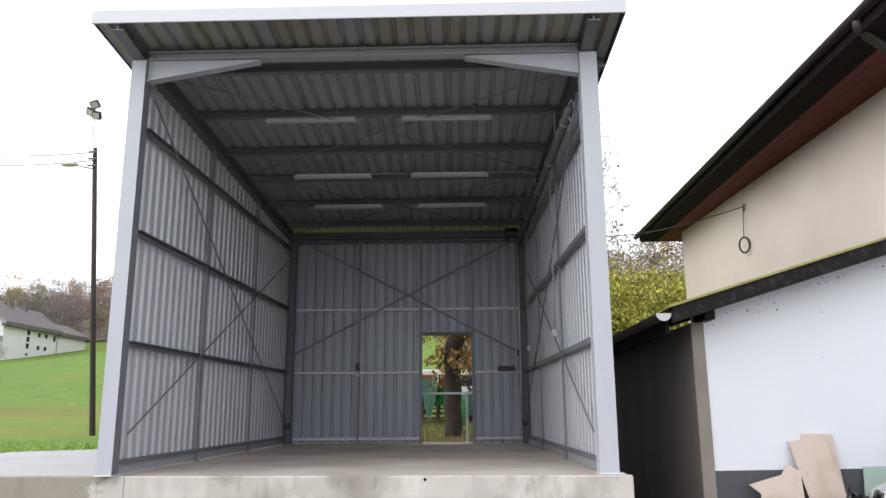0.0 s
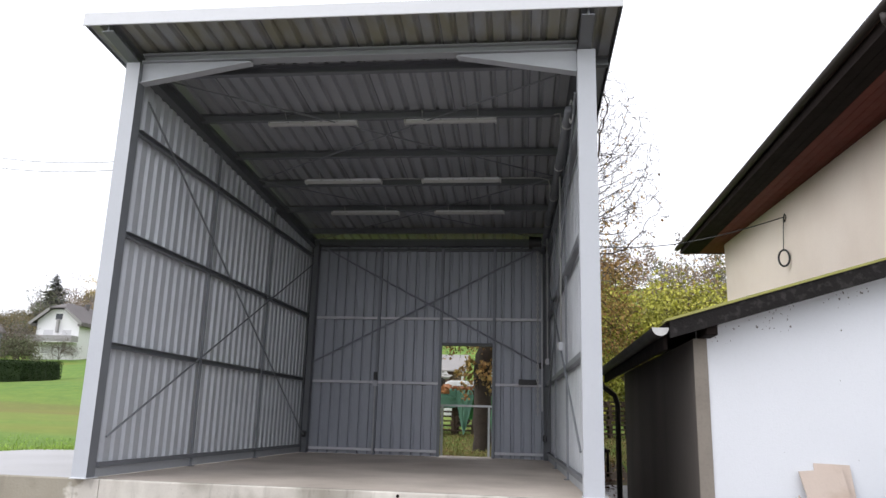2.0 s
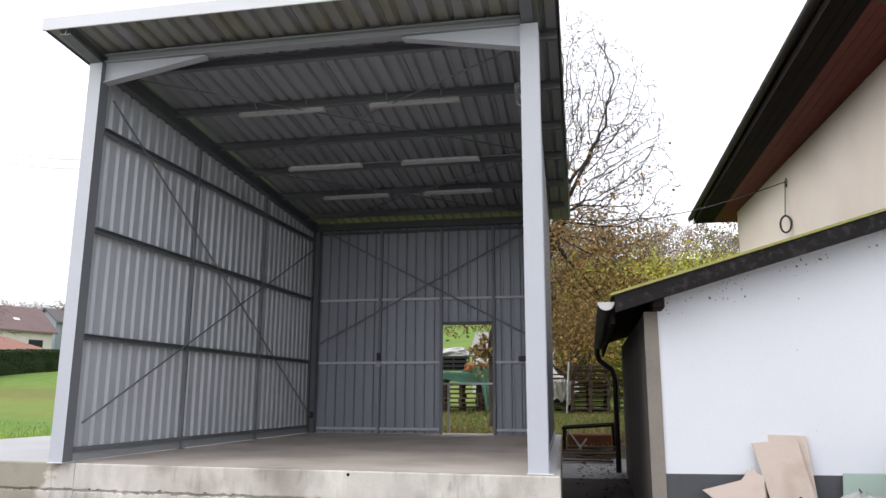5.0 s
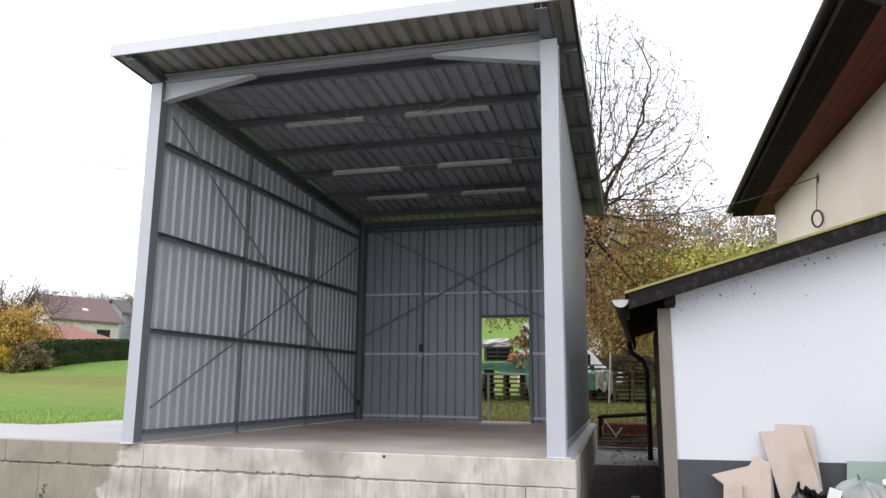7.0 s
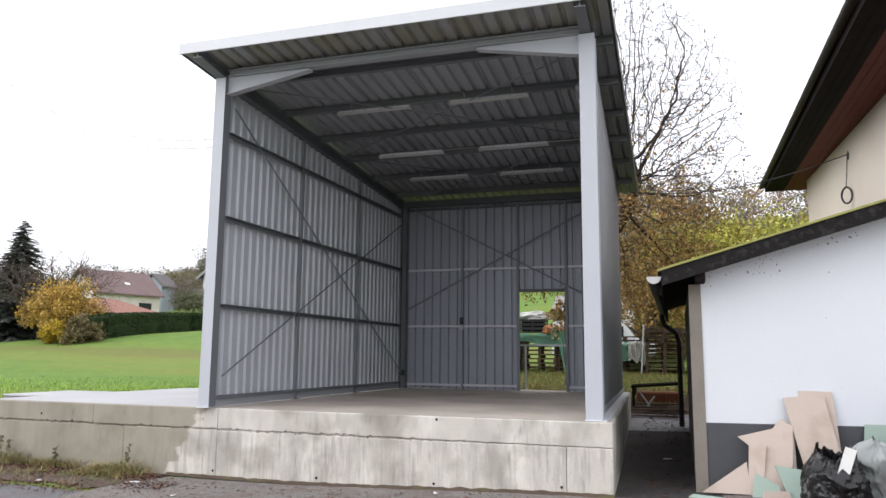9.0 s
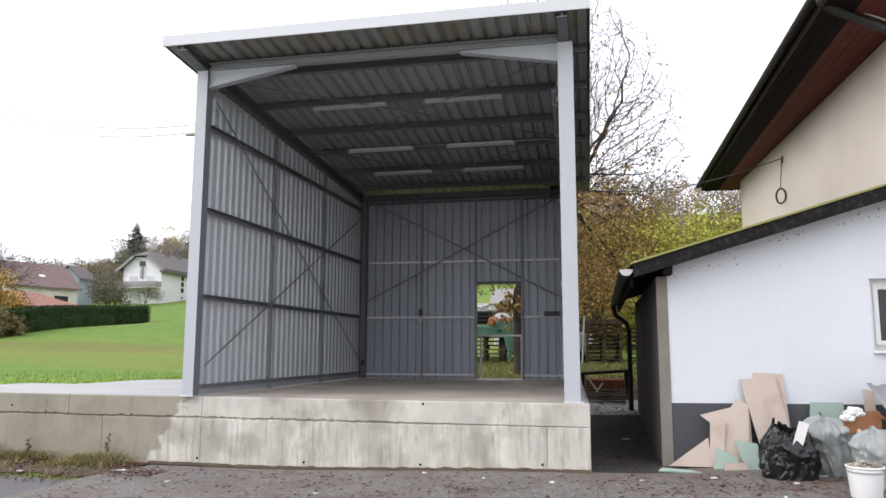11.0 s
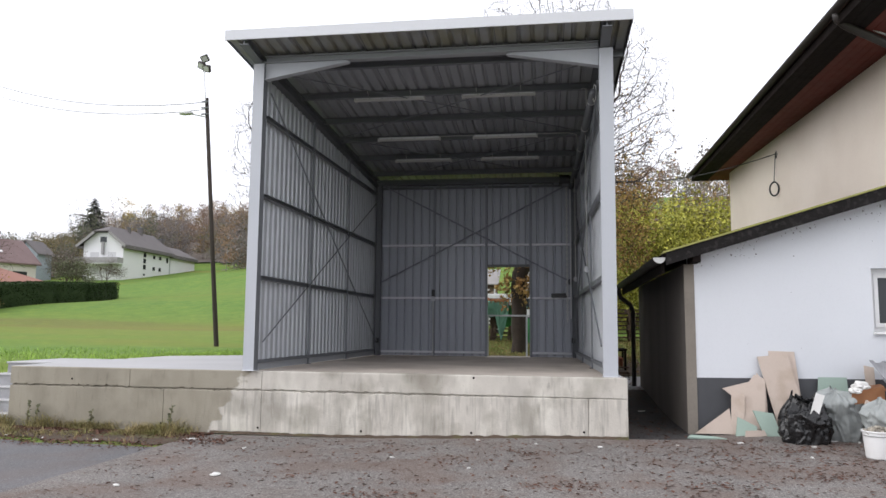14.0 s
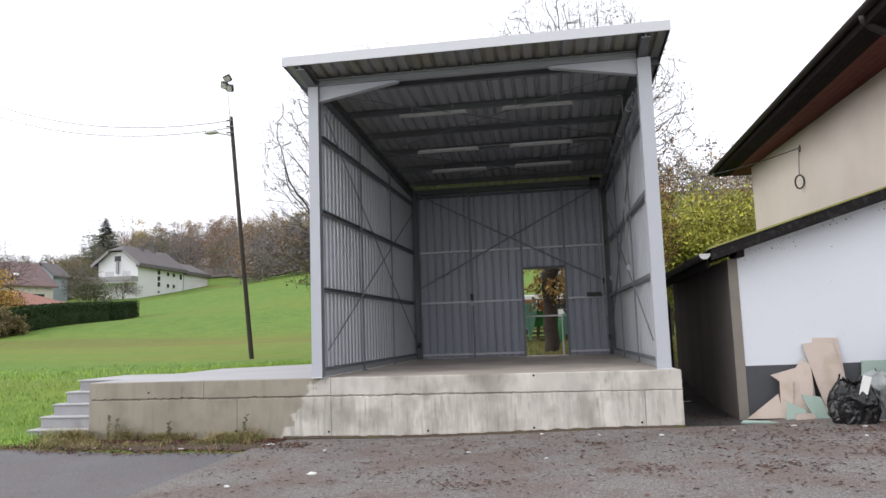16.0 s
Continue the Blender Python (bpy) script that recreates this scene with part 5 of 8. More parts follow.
rub = part("rubble", bm, material("plaster_rubble", (0.36, 0.33, 0.28), 0.95, 0, (0.2, 0.17, 0.13), 0.6, 20, 60, 0.2, 0.2, 60, per_island=0.4), bucket)
rub["kind"] = "stuff"


# pile of old corrugated roofing sheets
def old_sheet(p_top, p_low, width, label, tilt=0.0):
    p0, p1 = Vector(p_top), Vector(p_low)
    d = (p1 - p0).normalized()
    up = Vector((math.sin(tilt), -0.35, 1)).normalized()
    u = d.cross(up).normalized()
    v = u.cross(d)
    bm = B()
    n = 64
    L = (p1 - p0).length
    rows = []
    for j in range(9):
        s = j / 8
        row_a, row_b = [], []
        for i in range(n + 1):
            w = (i / n - 0.5) * width
            wave = 0.015 * max(-1.0, min(1.0, 2.0 * math.sin(w / 0.18 * math.pi * 2)))
            sag = -0.06 * math.sin(s * math.pi) + 0.02 * noise.noise((w * 3, s * 4, p0.x))
            p = p0 + d * (s * L) + u * w + v * (wave + sag)
            row_a.append(bm.verts.new(p))
            row_b.append(bm.verts.new(p - v * 0.006))
        rows.append((row_a, row_b))
    for (a, a2), (b, b2) in zip(rows, rows[1:]):
        for i in range(n):
            bm.faces.new((a[i], a[i + 1], b[i + 1], b[i]))
            bm.faces.new((a2[i], b2[i], b2[i + 1], a2[i + 1]))
        for i in (0, n):
            bm.faces.new((a[i], b[i], b2[i], a2[i]))
    for a, a2 in (rows[0], rows[-1]):
        for i in range(n):
            bm.faces.new((a[i], a2[i], a2[i + 1], a[i + 1]))
    bmesh.ops.recalc_face_normals(bm, faces=bm.faces)
    tagged(part("corrugated_sheet", bm, "old_sheet", smooth=True), label, "roofing sheet", "old roofing sheets")


for p_top, p_low, wide, text, tilt in (
        ((3.58, 0.42, 1.08), (3.66, -1.72, 0.08), 0.50, "weathered grey corrugated roofing sheet sliding off the pile", 0.15),
        ((3.92, 0.50, 1.14), (4.08, -1.62, 0.13), 0.62, "weathered grey corrugated roofing sheet on the pile", 0.05),
        ((4.28, 0.56, 1.18), (4.56, -1.48, 0.22), 0.66, "pale grey corrugated roofing sheet on top of the pile", -0.1),
        ((4.72, 0.55, 1.05), (5.14, -1.38, 0.22), 0.75, "weathered grey corrugated roofing sheet at the side of the pile", -0.2),
        ((3.72, 0.30, 0.84), (3.86, -1.78, 0.05), 0.56, "weathered grey corrugated roofing sheet low in the pile", 0.2),
        ((4.12, 0.30, 0.80), (4.40, -1.70, 0.06), 0.62, "weathered grey corrugated roofing sheet low in the pile", 0.0),
        ((4.55, 0.30, 0.74), (4.98, -1.52, 0.07), 0.66, "dull grey corrugated roofing sheet under the others", -0.1),
        ((3.74, 0.05, 0.46), (3.80, -1.46, 0.05), 0.42, "short bent grey roofing sheet under the pile", 0.3)):
    old_sheet(p_top, p_low, wide, text, tilt)


def lath(p0, p1, w, h, label, mat="timber_white", name="timber_batten"):
    bm = B()
    bar(bm, p0, p1, w, h)
    bmesh.ops.bevel(bm, geom=bm.edges[:], offset=0.004, segments=1, affect="EDGES")
    tagged(part(name, bm, mat), label, "batten", "loose battens")


lath((3.46, 0.02, 0.90), (4.62, -1.00, 0.62), 0.10, 0.035, "white painted batten across the roofing sheets")
lath((3.80, -0.16, 0.30), (4.7, -1.3, 0.10), 0.09, 0.03, "white painted batten under the roofing sheets")
lath((3.50, -0.12, 0.66), (4.40, -1.70, 0.24), 0.11, 0.03, "long white plastic strip sliding off the roofing sheets")
lath((2.98, -1.12, 0.09), (4.6, -2.0, 0.085), 0.09, 0.025, "white painted batten lying on the asphalt")
lath((4.35, 0.45, 1.02), (5.6, -0.1, 0.80), 0.12, 0.03, "white painted batten against the downpipe")


# scraps of white waste and leaves on the yard
def scrap(x, y, s, ang, mat="paper", label="small scrap of white waste on the asphalt"):
    bm = B()
    pts_s = [(s * random.uniform(0.35, 1.2) * math.cos(a) * 1.2, s * random.uniform(0.25, 0.8) * math.sin(a)) for a in [2 * math.pi * (k + random.uniform(-0.3, 0.3)) / 7 for k in range(7)]]
    m = Matrix.Translation((x, y, yz_ground(x, y) + 0.004)) @ Matrix.Rotation(ang, 4, "Z")
    a = [bm.verts.new(m @ Vector((u, v, 0.0))) for u, v in pts_s]
    b = [bm.verts.new(m @ Vector((u * 0.97, v * 0.97, 0.004 + 0.012 * random.random()))) for u, v in pts_s]
    for i in range(7):
        bm.faces.new((a[i], a[(i + 1) % 7], b[(i + 1) % 7], b[i]))
    bm.faces.new(b)
    tagged(part("scrap", bm, mat), label, "litter", "scraps on the yard")


random.seed(11)
for x, y, s in ((-5.0, -1.2, 0.045), (-2.9, -1.7, 0.035), (-1.2, -0.7, 0.03), (-0.4, -0.9, 0.06), (0.6, -0.6, 0.03), (1.4, -0.5, 0.05), (2.2, -0.75, 0.03), (2.6, -0.2, 0.05),
                (2.9, -0.28, 0.05), (-4.6, -2.9, 0.09), (-5.3, -3.6, 0.05), (-1.9, -2.4, 0.025), (1.9, -1.6, 0.03), (-7.3, -0.95, 0.045), (-8.1, -0.95, 0.035), (-8.8, -0.8, 0.045), (-2.0, -0.35, 0.045), (0.55, 3.0, 0.06)):
    scrap(x, y, s, random.random() * 3)
scrap(-6.05, -0.62, 0.10, 0.4, "paper", "crumpled white plastic cup in the weeds")

random.seed(5)


def leaf_quads(bm, x, y, z, s, tilt=0.35):
    a = random.random() * 6.28
    m = Matrix.Translation((x, y, z)) @ Matrix.Rotation(a, 4, "Z") @ Matrix.Rotation(random.uniform(-tilt, tilt), 4, "X") @ Matrix.Rotation(random.uniform(-tilt, tilt), 4, "Y")
    w = s * random.uniform(0.35, 0.6)
    q = [bm.verts.new(m @ Vector(p)) for p in ((-s, 0, 0), (-s * 0.1, -w, s * 0.15), (s, 0, 0), (-s * 0.1, w, s * 0.15))]
    bm.faces.new((q[0], q[1], q[2]))
    bm.faces.new((q[0], q[2], q[3]))


bm = B()
for k in range(30000):
    x, y = random.uniform(-6.0, 6.5), -0.2 - abs(random.gauss(0, 3.0))
    d = noise.noise((x * 0.55, y * 0.8, 3.0)) + 0.5 * noise.noise((x * 1.7, y * 1.7, 8.0))
    dens = 0.075 + 0.24 * smooth01(0.0, 0.8, d) + (0.06 if x > 0 else 0)
    if random.random() > dens or y < -10.5:
        continue
    leaf_quads(bm, x, y, yz_ground(x, y) + 0.004, random.uniform(0.012, 0.038), 0.25)
for cx, cy in ((1.76, -2.7), (2.47, -2.82), (0.55, -3.15), (2.0, -1.04), (-0.84, -3.28), (-1.29, -1.41), (-2.67, -3.72)):
    # trodden clumps of wet leaves
    for k in range(110):
        x, y = random.gauss(cx, 0.24), random.gauss(cy, 0.15)
        leaf_quads(bm, x, y, yz_ground(x, y) + random.uniform(0.003, 0.012), random.uniform(0.012, 0.034), 0.3)
for k in range(420):
    x, y = random.uniform(0.08, 0.9), 8 - 8 * random.random() ** 2.5
    leaf_quads(bm, x, y, yz_ground(x, y) + 0.006, random.uniform(0.02, 0.05))
lv = part("fallen_leaves", bm, "leaf_dead")
tagged(lv, "wet reddish-brown fallen leaves scattered over the yard", "leaves", kind="stuff")

# ---- cable and coil on the house wall, flaking paint ----
bm = B()
pts_w = []
a0, a1 = Vector((house_x(6.45) - 0.03, 6.45, 5.46)), Vector((-0.1, 7.7, 5.22))
for k in range(21):
    s = k / 20
    p = a0.lerp(a1, s)
    pts_w.append((p.x, p.y, p.z - 0.28 * math.sin(math.pi * s)))
tube(bm, pts_w, 0.010, 5)
tagged(part("service_cable", bm, "black_rubber"), "thin dark cable strung from the shed to the house", "cable")
coil = thing("cable_coil", "coil of black cable hanging from a wall hook", "cable", at=(house_x(6.45) - 0.05, 6.45, 4.66))
bm = B()
tube(bm, [(-0.05 - 0.075 * math.cos(a), 0.07 * math.cos(a), 0.155 * math.sin(a)) for a in [2 * math.pi * k / 24 for k in range(25)]], 0.019, 7)
part("ring", bm, "black_rubber", coil, smooth=True)
bm = B()
tube(bm, [(-0.05, 0.0, 0.16), (-0.01, 0.05, 0.5), (0.02, 0.07, 0.82), (0.02, 0.0, 0.86), (0.02, -0.06, 0.78), (0.02, 0.02, 0.70), (0.02, 0.06, 0.8)], 0.009, 5)
part("lead", bm, "black_rubber", coil)
random.seed(21)
M["flake"] = material("bare_grey_plaster", (0.20, 0.19, 0.19), 0.95, 0, None, 0.4, 9, 60, 0.1, 0.1)
bm = B()
for k in range(210):
    x = random.uniform(1.12, 4.2)
    if noise.noise((x * 2.5, 0, 4)) < random.uniform(-0.4, 0.3):
        continue
    z = ceil_at(x) - 0.03 - abs(random.gauss(0, 0.13)) if k < 200 else random.uniform(1.0, ceil_at(x))
    if WX0 - 0.05 < x < WX1 + 0.05 and z < WZ1 + 0.05:
        continue
    s = 0.003 + 0.009 * random.random() ** 2.5
    y = annex_y(x) - 0.003
    vs = [bm.verts.new((x + s * math.cos(a) * random.uniform(0.3, 1.6), y, z + s * math.sin(a) * random.uniform(0.3, 2.2))) for a in [2 * math.pi * j / 6 for j in range(6)]]
    bm.faces.new(vs[::-1])
fl = part("flaked_paint", bm, "flake", annex, "dark flaked spots in the white paint")
fl["kind"] = "stuff"

# ---- pole with street lamp and floodlights ----
M["pole_wood"] = material("tarred_pole_timber", (0.038, 0.028, 0.022), 0.85, 0, (0.022, 0.016, 0.013), 0.6, 3, 50, 0.15, 0.2, 50, streak=True)
PX, PY = -13.6, 15.9
pz = ground_z(PX, PY)
pole = thing("utility_pole", "leaning dark timber utility pole in the meadow", "pole", at=(PX, PY, pz - 0.02))
bm = B()
tube(bm, [(0.03, 0, -0.4), (0, 0, 0), (-0.30, 0, 3.4), (-0.84, 0, 9.75)], 0.105, 12, 0.075)
part("shaft", bm, "pole_wood", pole, smooth=True)
bm = B()
tube(bm, [(-0.82, -0.1, 9.5), (-0.92, -0.1, 10.6), (-0.97, 0, 11.0)], 0.022, 6)
part("mast", bm, "galv", pole)
for dx, dz, ang in ((-0.17, 11.08, 25), (-0.04, 11.36, -20), (0.06, 10.95, 10)):
    bm = B()
    m = Matrix.Translation((-0.92 + dx, -0.05, dz)) @ Matrix.Rotation(radians(ang), 4, "Y") @ Matrix.Rotation(radians(35), 4, "X")
    box(bm, -0.15, 0.15, -0.07, 0.07, -0.14, 0.14, m, bevel=0.02)
    fl = part("floodlight", bm, "gutter", pole, "grey floodlight")
    bm = B()
    box(bm, -0.11, 0.11, -0.078, -0.072, -0.10, 0.10, m)
    part("lens", bm, "pvc_grey", fl)
bm = B()
tube(bm, [(-0.80, 0, 8.98), (-1.30, 0, 9.10), (-1.45, 0, 9.13)], 0.025, 6)
part("arm", bm, "galv", pole)
bm = B()
bmesh.ops.create_uvsphere(bm, u_segments=14, v_segments=8, radius=1.0)
for v in bm.verts:
    v.co = Vector((-1.70 + v.co.x * 0.34 * (1.0 if v.co.x > 0 else 0.85), v.co.y * 0.13, 9.16 + v.co.z * (0.10 if v.co.z > 0 else 0.07)))
part("lamp_head", bm, "pvc_grey", pole, "grey street lamp head", smooth=True)
for dz in (9.55, 9.30, 9.05):
    bm = B()
    box(bm, -0.98, -0.70, -0.14, -0.09, dz, dz + 0.05)
    part("crossarm", bm, "steel_dark", pole)
for zo, dz in ((9.60, 0.75), (9.30, 0.0)):
    bm = B()
    a0, a1 = Vector((PX - 0.85, PY, pz - 0.02 + zo)), Vector((-42.7, 26.0, 20.2 + dz))
    line = []
    for k in range(33):
        s = k / 32
        p = a0.lerp(a1, s)
        line.append((p.x, p.y, p.z - 2.2 * 4 * s * (1 - s)))
    tube(bm, line, 0.017, 4)
    tagged(part("overhead_wire", bm, "steel_dark"), "thin overhead wire sagging from the pole", "wire", "overhead wires")


# ---- trees ----
M["bark"] = material("grey_brown_bark", (0.115, 0.085, 0.065), 0.9, 0, (0.07, 0.052, 0.04), 0.6, 6, 40, 0.2, 0.5, 20)
M["bark_walnut"] = material("dark_walnut_bark", (0.045, 0.031, 0.024), 0.9, 0, (0.026, 0.019, 0.015), 0.7, 5, 30, 0.3, 1.0, 12)
M["leaf_brown"] = material("brown_leaves", (0.29, 0.185, 0.12), 0.85, 0, (0.23, 0.155, 0.105), 0.6, 2, 20, 0.0, 0.0, per_island=0.28)
M["leaf_walnut"] = material("ochre_brown_leaves", (0.36, 0.20, 0.075), 0.8, 0, (0.29, 0.24, 0.06), 0.6, 2, 20, 0.0, 0.0, per_island=0.4)
M["leaf_olive"] = material("olive_brown_leaves", (0.20, 0.155, 0.07), 0.8, 0, (0.16, 0.14, 0.06), 0.6, 2, 20, 0.0, 0.0, per_island=0.4)
M["leaf_yellow"] = material("yellow_green_leaves", (0.40, 0.37, 0.06), 0.75, 0, (0.24, 0.27, 0.045), 0.7, 0.8, 20, 0.0, 0.0, per_island=0.45)
M["leaf_orange"] = material("orange_brown_leaves", (0.37, 0.23, 0.065), 0.8, 0, (0.26, 0.18, 0.06), 0.7, 0.8, 20, 0.0, 0.0, per_island=0.28)
M["leaf_gold"] = material("golden_autumn_leaves", (0.52, 0.33, 0.06), 0.75, 0, (0.40, 0.27, 0.075), 0.7, 0.8, 20, 0.0, 0.0, per_island=0.35)
M["leaf_green"] = material("dull_green_leaves", (0.13, 0.145, 0.085), 0.85, 0, (0.16, 0.15, 0.09), 0.6, 0.3, 20, 0.0, 0.0, per_island=0.4)
M["needles"] = material("dark_spruce_needles", (0.07, 0.082, 0.072), 0.85, 0, (0.09, 0.10, 0.085), 0.6, 2, 20, 0.0, 0.0, per_island=0.4)
M["leaf_bright"] = material("bright_yellow_leaves", (0.50, 0.36, 0.03), 0.75, 0, (0.40, 0.27, 0.03), 0.6, 1, 20, 0.0, 0.0, per_island=0.35)
M["wood_grey"] = material("bare_hazed_grey_woodland", (0.23, 0.20, 0.18), 0.9, 0, (0.17, 0.15, 0.13), 0.6, 0.3, 20, 0.0, 0.0, per_island=0.35)


def leaf(bm, p, s, droop=0.4):
    e = Euler((random.uniform(-1.2, 1.2), random.uniform(-1.2, 1.2) - droop, random.random() * 6.28)).to_matrix()
    w = s * random.uniform(0.35, 0.6)
    q = [bm.verts.new(p + e @ Vector(v)) for v in ((0, 0, 0), (s * 0.5, -w, 0.1 * s), (s, 0, -0.1 * s), (s * 0.5, w, 0.1 * s))]
    bm.faces.new(q)


def grow(bm, p, d, length, r, level, tips, cfg):
    """One limb and its branches; tips gathers the twig points that carry leaves."""
    n = 5 if level < 2 else 4
    pts_g, q, dd = [p.copy()], p.copy(), d.normalized()
    for k in range(n):
        dd = (dd + Vector((random.gauss(0, 1), random.gauss(0, 1), random.gauss(0, 1))) * cfg["wander"] + Vector((0, 0, cfg["up"] if level < 3 else cfg["tip_up"]))).normalized()
        q = q + dd * (length / n)
        pts_g.append(q.copy())
    tube(bm, pts_g, r, 8 if level == 0 else (6 if level == 1 else (4 if level == 2 else 3)), max(r * (0.55 if level < cfg["levels"] else 0.3), 0.004), cap=level < 2)
    if level >= cfg["levels"]:
        tips.extend(pts_g[1:])
        return
    kids = cfg["kids"][level]
    for k in range(kids):
        s = (k + 0.6 + 0.4 * random.random()) / kids
        s = 0.28 + 0.72 * s if level else 0.45 + 0.55 * s
        i = min(n - 1, int(s * n))
        at = pts_g[i].lerp(pts_g[i + 1], min(1, s * n - i))
        base = (pts_g[i + 1] - pts_g[i]).normalized()
        side = base.orthogonal().normalized()
        side.rotate(Matrix.Rotation(random.random() * 6.28, 3, base))
        out = (base * cfg["along"] + side * random.uniform(0.6, 1.1)).normalized()
        grow(bm, at, out, length * random.uniform(0.5, 0.75) * cfg["short"], r * 0.5 * (1 - 0.3 * s), level + 1, tips, cfg)
    if level >= 2:
        tips.append(pts_g[-1])


def tree(name, label, base, limbs, cfg, leaf_mat, leaves, size, seed, spread_r=0.15, category="tree", bark="bark"):
    random.seed(seed)
    ob = thing(name, label, category)
    bm, tips = B(), []
    for p, d, L, r in limbs:
        grow(bm, Vector(p), Vector(d), L, r, 0, tips, cfg)
    part("trunk", bm, bark, ob, smooth=True)
    bm = B()
    for k in range(leaves):
        p = random.choice(tips) + Vector((random.gauss(0, spread_r), random.gauss(0, spread_r), random.gauss(0, spread_r)))
        leaf(bm, p, size * random.uniform(0.6, 1.3))
    cr = part("crown", bm, leaf_mat, ob)
    return ob


def crown_tree(name, label, base, start, centre, radii, points, seed, trunk_r, leaves, low, leaf_mat, stem_twigs=0):
    """A spreading tree: a stem along the points of start, from whose upper part twigs grow towards points scattered through its crown; leaves gather below height low."""
    gen = np.random.default_rng(seed)
    e = gen.normal(size=(points, 3))
    e *= (gen.random((points, 1)) ** 0.42) / np.linalg.norm(e, axis=1)[:, None]
    aim = np.array(centre) + e * np.array(radii)
    skirt = np.array(centre) + gen.uniform(-1, 1, (points // 12, 3)) * np.array((radii[0] * 0.75, radii[1] * 0.5, 0.0))
    skirt[:, 2] = base[2] + gen.uniform(2.75, 4.2, len(skirt))
    aim = np.concatenate([aim[aim[:, 2] > base[2] + 2.2], skirt])
    step = 0.20
    pos, parent = [np.array(base, float)], [-1]
    for a, b in zip([base, *start], start):
        way = np.array(b, float) - np.array(a, float)
        n = int(np.linalg.norm(way) / step)
        for k in range(1, n + 1):
            pos.append(np.array(a) + way * k / n + gen.normal(size=3) * 0.015)
            parent.append(len(pos) - 2)
    n = len(pos) - 1
    near = np.full(len(aim), len(pos) - 1)
    dist = np.linalg.norm(aim - pos[-1], axis=1)
    for k in range(len(pos)):
        d = np.linalg.norm(aim - pos[k], axis=1)
        m = (d < dist) & (k > n * 0.75)
        near[m], dist[m] = k, d[m]
    seen = {}
    for turn in range(120):
        if not len(aim):
            break
        pull = {}
        live = dist < (5.5 if turn < 30 else 2.5)
        for a, q in zip(np.nonzero(live)[0], near[live]):
            v = aim[a] - pos[q]
            pull[q] = pull.get(q, 0) + v / np.linalg.norm(v)
        fresh = []
        for q, v in pull.items():
            if seen.get(q, 0) > 3:
                continue
            seen[q] = seen.get(q, 0) + 1
            v = v / (np.linalg.norm(v) + 1e-6) + gen.normal(size=3) * 0.16
            v /= np.linalg.norm(v)
            pos.append(pos[q] + v * step)
            parent.append(q)
            fresh.append(len(pos) - 1)
        if not fresh:
            break
        for k in fresh:
            d = np.linalg.norm(aim - pos[k], axis=1)
            m = d < dist
            near[m], dist[m] = k, d[m]
        keep = dist > 0.24
        aim, near, dist = aim[keep], near[keep], dist[keep]
    count = len(pos)
    kids = [[] for k in range(count)]
    for k in range(1, count):
        kids[parent[k]].append(k)
    area = np.zeros(count)
    for k in range(count - 1, -1, -1):
        area[k] = 0.0046 ** 2.1 if not kids[k] else sum(area[c] for c in kids[k])
    rad = area ** (1 / 2.1)
    rad *= 1 + (trunk_r / rad[0] - 1) * np.clip(rad / rad[0], 0, 1) ** 0.5 if rad[0] < trunk_r else (trunk_r / rad[0]) ** np.clip(rad / rad[0] * 2, 0, 1)
    ob = thing(name, label, "tree")
    bm = B()
    heads = [(0, 0)]
    tips = []
    while heads:
        root, k = heads.pop()
        line, rr = [pos[root]], []
        if root != k:
            rr.append(min(rad[root], rad[k] * 1.1))
        else:
            line = []
        while True:
            line.append(pos[k])
            rr.append(rad[k])
            if not kids[k]:
                tips.append(k)
                break
            order = sorted(kids[k], key=lambda c: -rad[c])
            heads.extend((k, c) for c in order[1:])
            k = order[0]
        if len(line) > 1:
            seg = 10 if rr[0] > 0.12 else (6 if rr[0] > 0.04 else (4 if rr[0] > 0.014 else 3))
            pv = [Vector(p) for p in line]
            first = len(bm.verts)
            tube(bm, pv, 1.0, seg, cap=False)
            bm.verts.ensure_lookup_table()
            for a in range(len(pv)):
                for b in range(seg):
                    v = bm.verts[first + a * seg + b]
                    v.co = pv[a] + (v.co - pv[a]) * rr[a]
    for k in tips:
        d = pos[k] - pos[parent[k]]
        d /= np.linalg.norm(d)
        for c in range(4):
            p, v, pts_t = pos[k].copy(), d + gen.normal(size=3) * 0.65, []
            for b in range(4):
                pts_t.append(Vector(p))
                v = v / np.linalg.norm(v) + gen.normal(size=3) * 0.2 + np.array((0, 0, 0.12))
                p = p + v * gen.uniform(0.06, 0.16)
            tube(bm, pts_t, 0.0042, 3, 0.003, cap=False)
    low_twigs = []
    for c in range(stem_twigs):
        p = pos[0] + (np.array(start[0]) - pos[0]) * gen.uniform(0.80, 1.0)
        v, pts_t = np.array((gen.normal() * 0.8, -abs(gen.normal()) * 0.8, 0.5)), []
        for b in range(7):
            pts_t.append(Vector(p))
            v = v / np.linalg.norm(v) + gen.normal(size=3) * 0.15 - np.array((0, 0, 0.28))
            p = p + v * gen.uniform(0.08, 0.14)
            low_twigs.extend([p] if b > 1 else [])
        tube(bm, pts_t, 0.012, 4, 0.004, cap=False)
    part("trunk", bm, "bark_walnut", ob, smooth=True)
    spots = np.array([pos[k] for k in range(count) if rad[k] < 0.02])
    weight = np.where(spots[:, 2] < low, 1.0, 0.012 + 0.35 * np.exp(-(spots[:, 2] - low) / 0.8))
    pick_s = spots[gen.choice(len(spots), leaves, p=weight / weight.sum())] + gen.normal(size=(leaves, 3)) * np.array((0.10, 0.10, 0.10)) - np.array((0, 0, 0.06))
    bm = B()
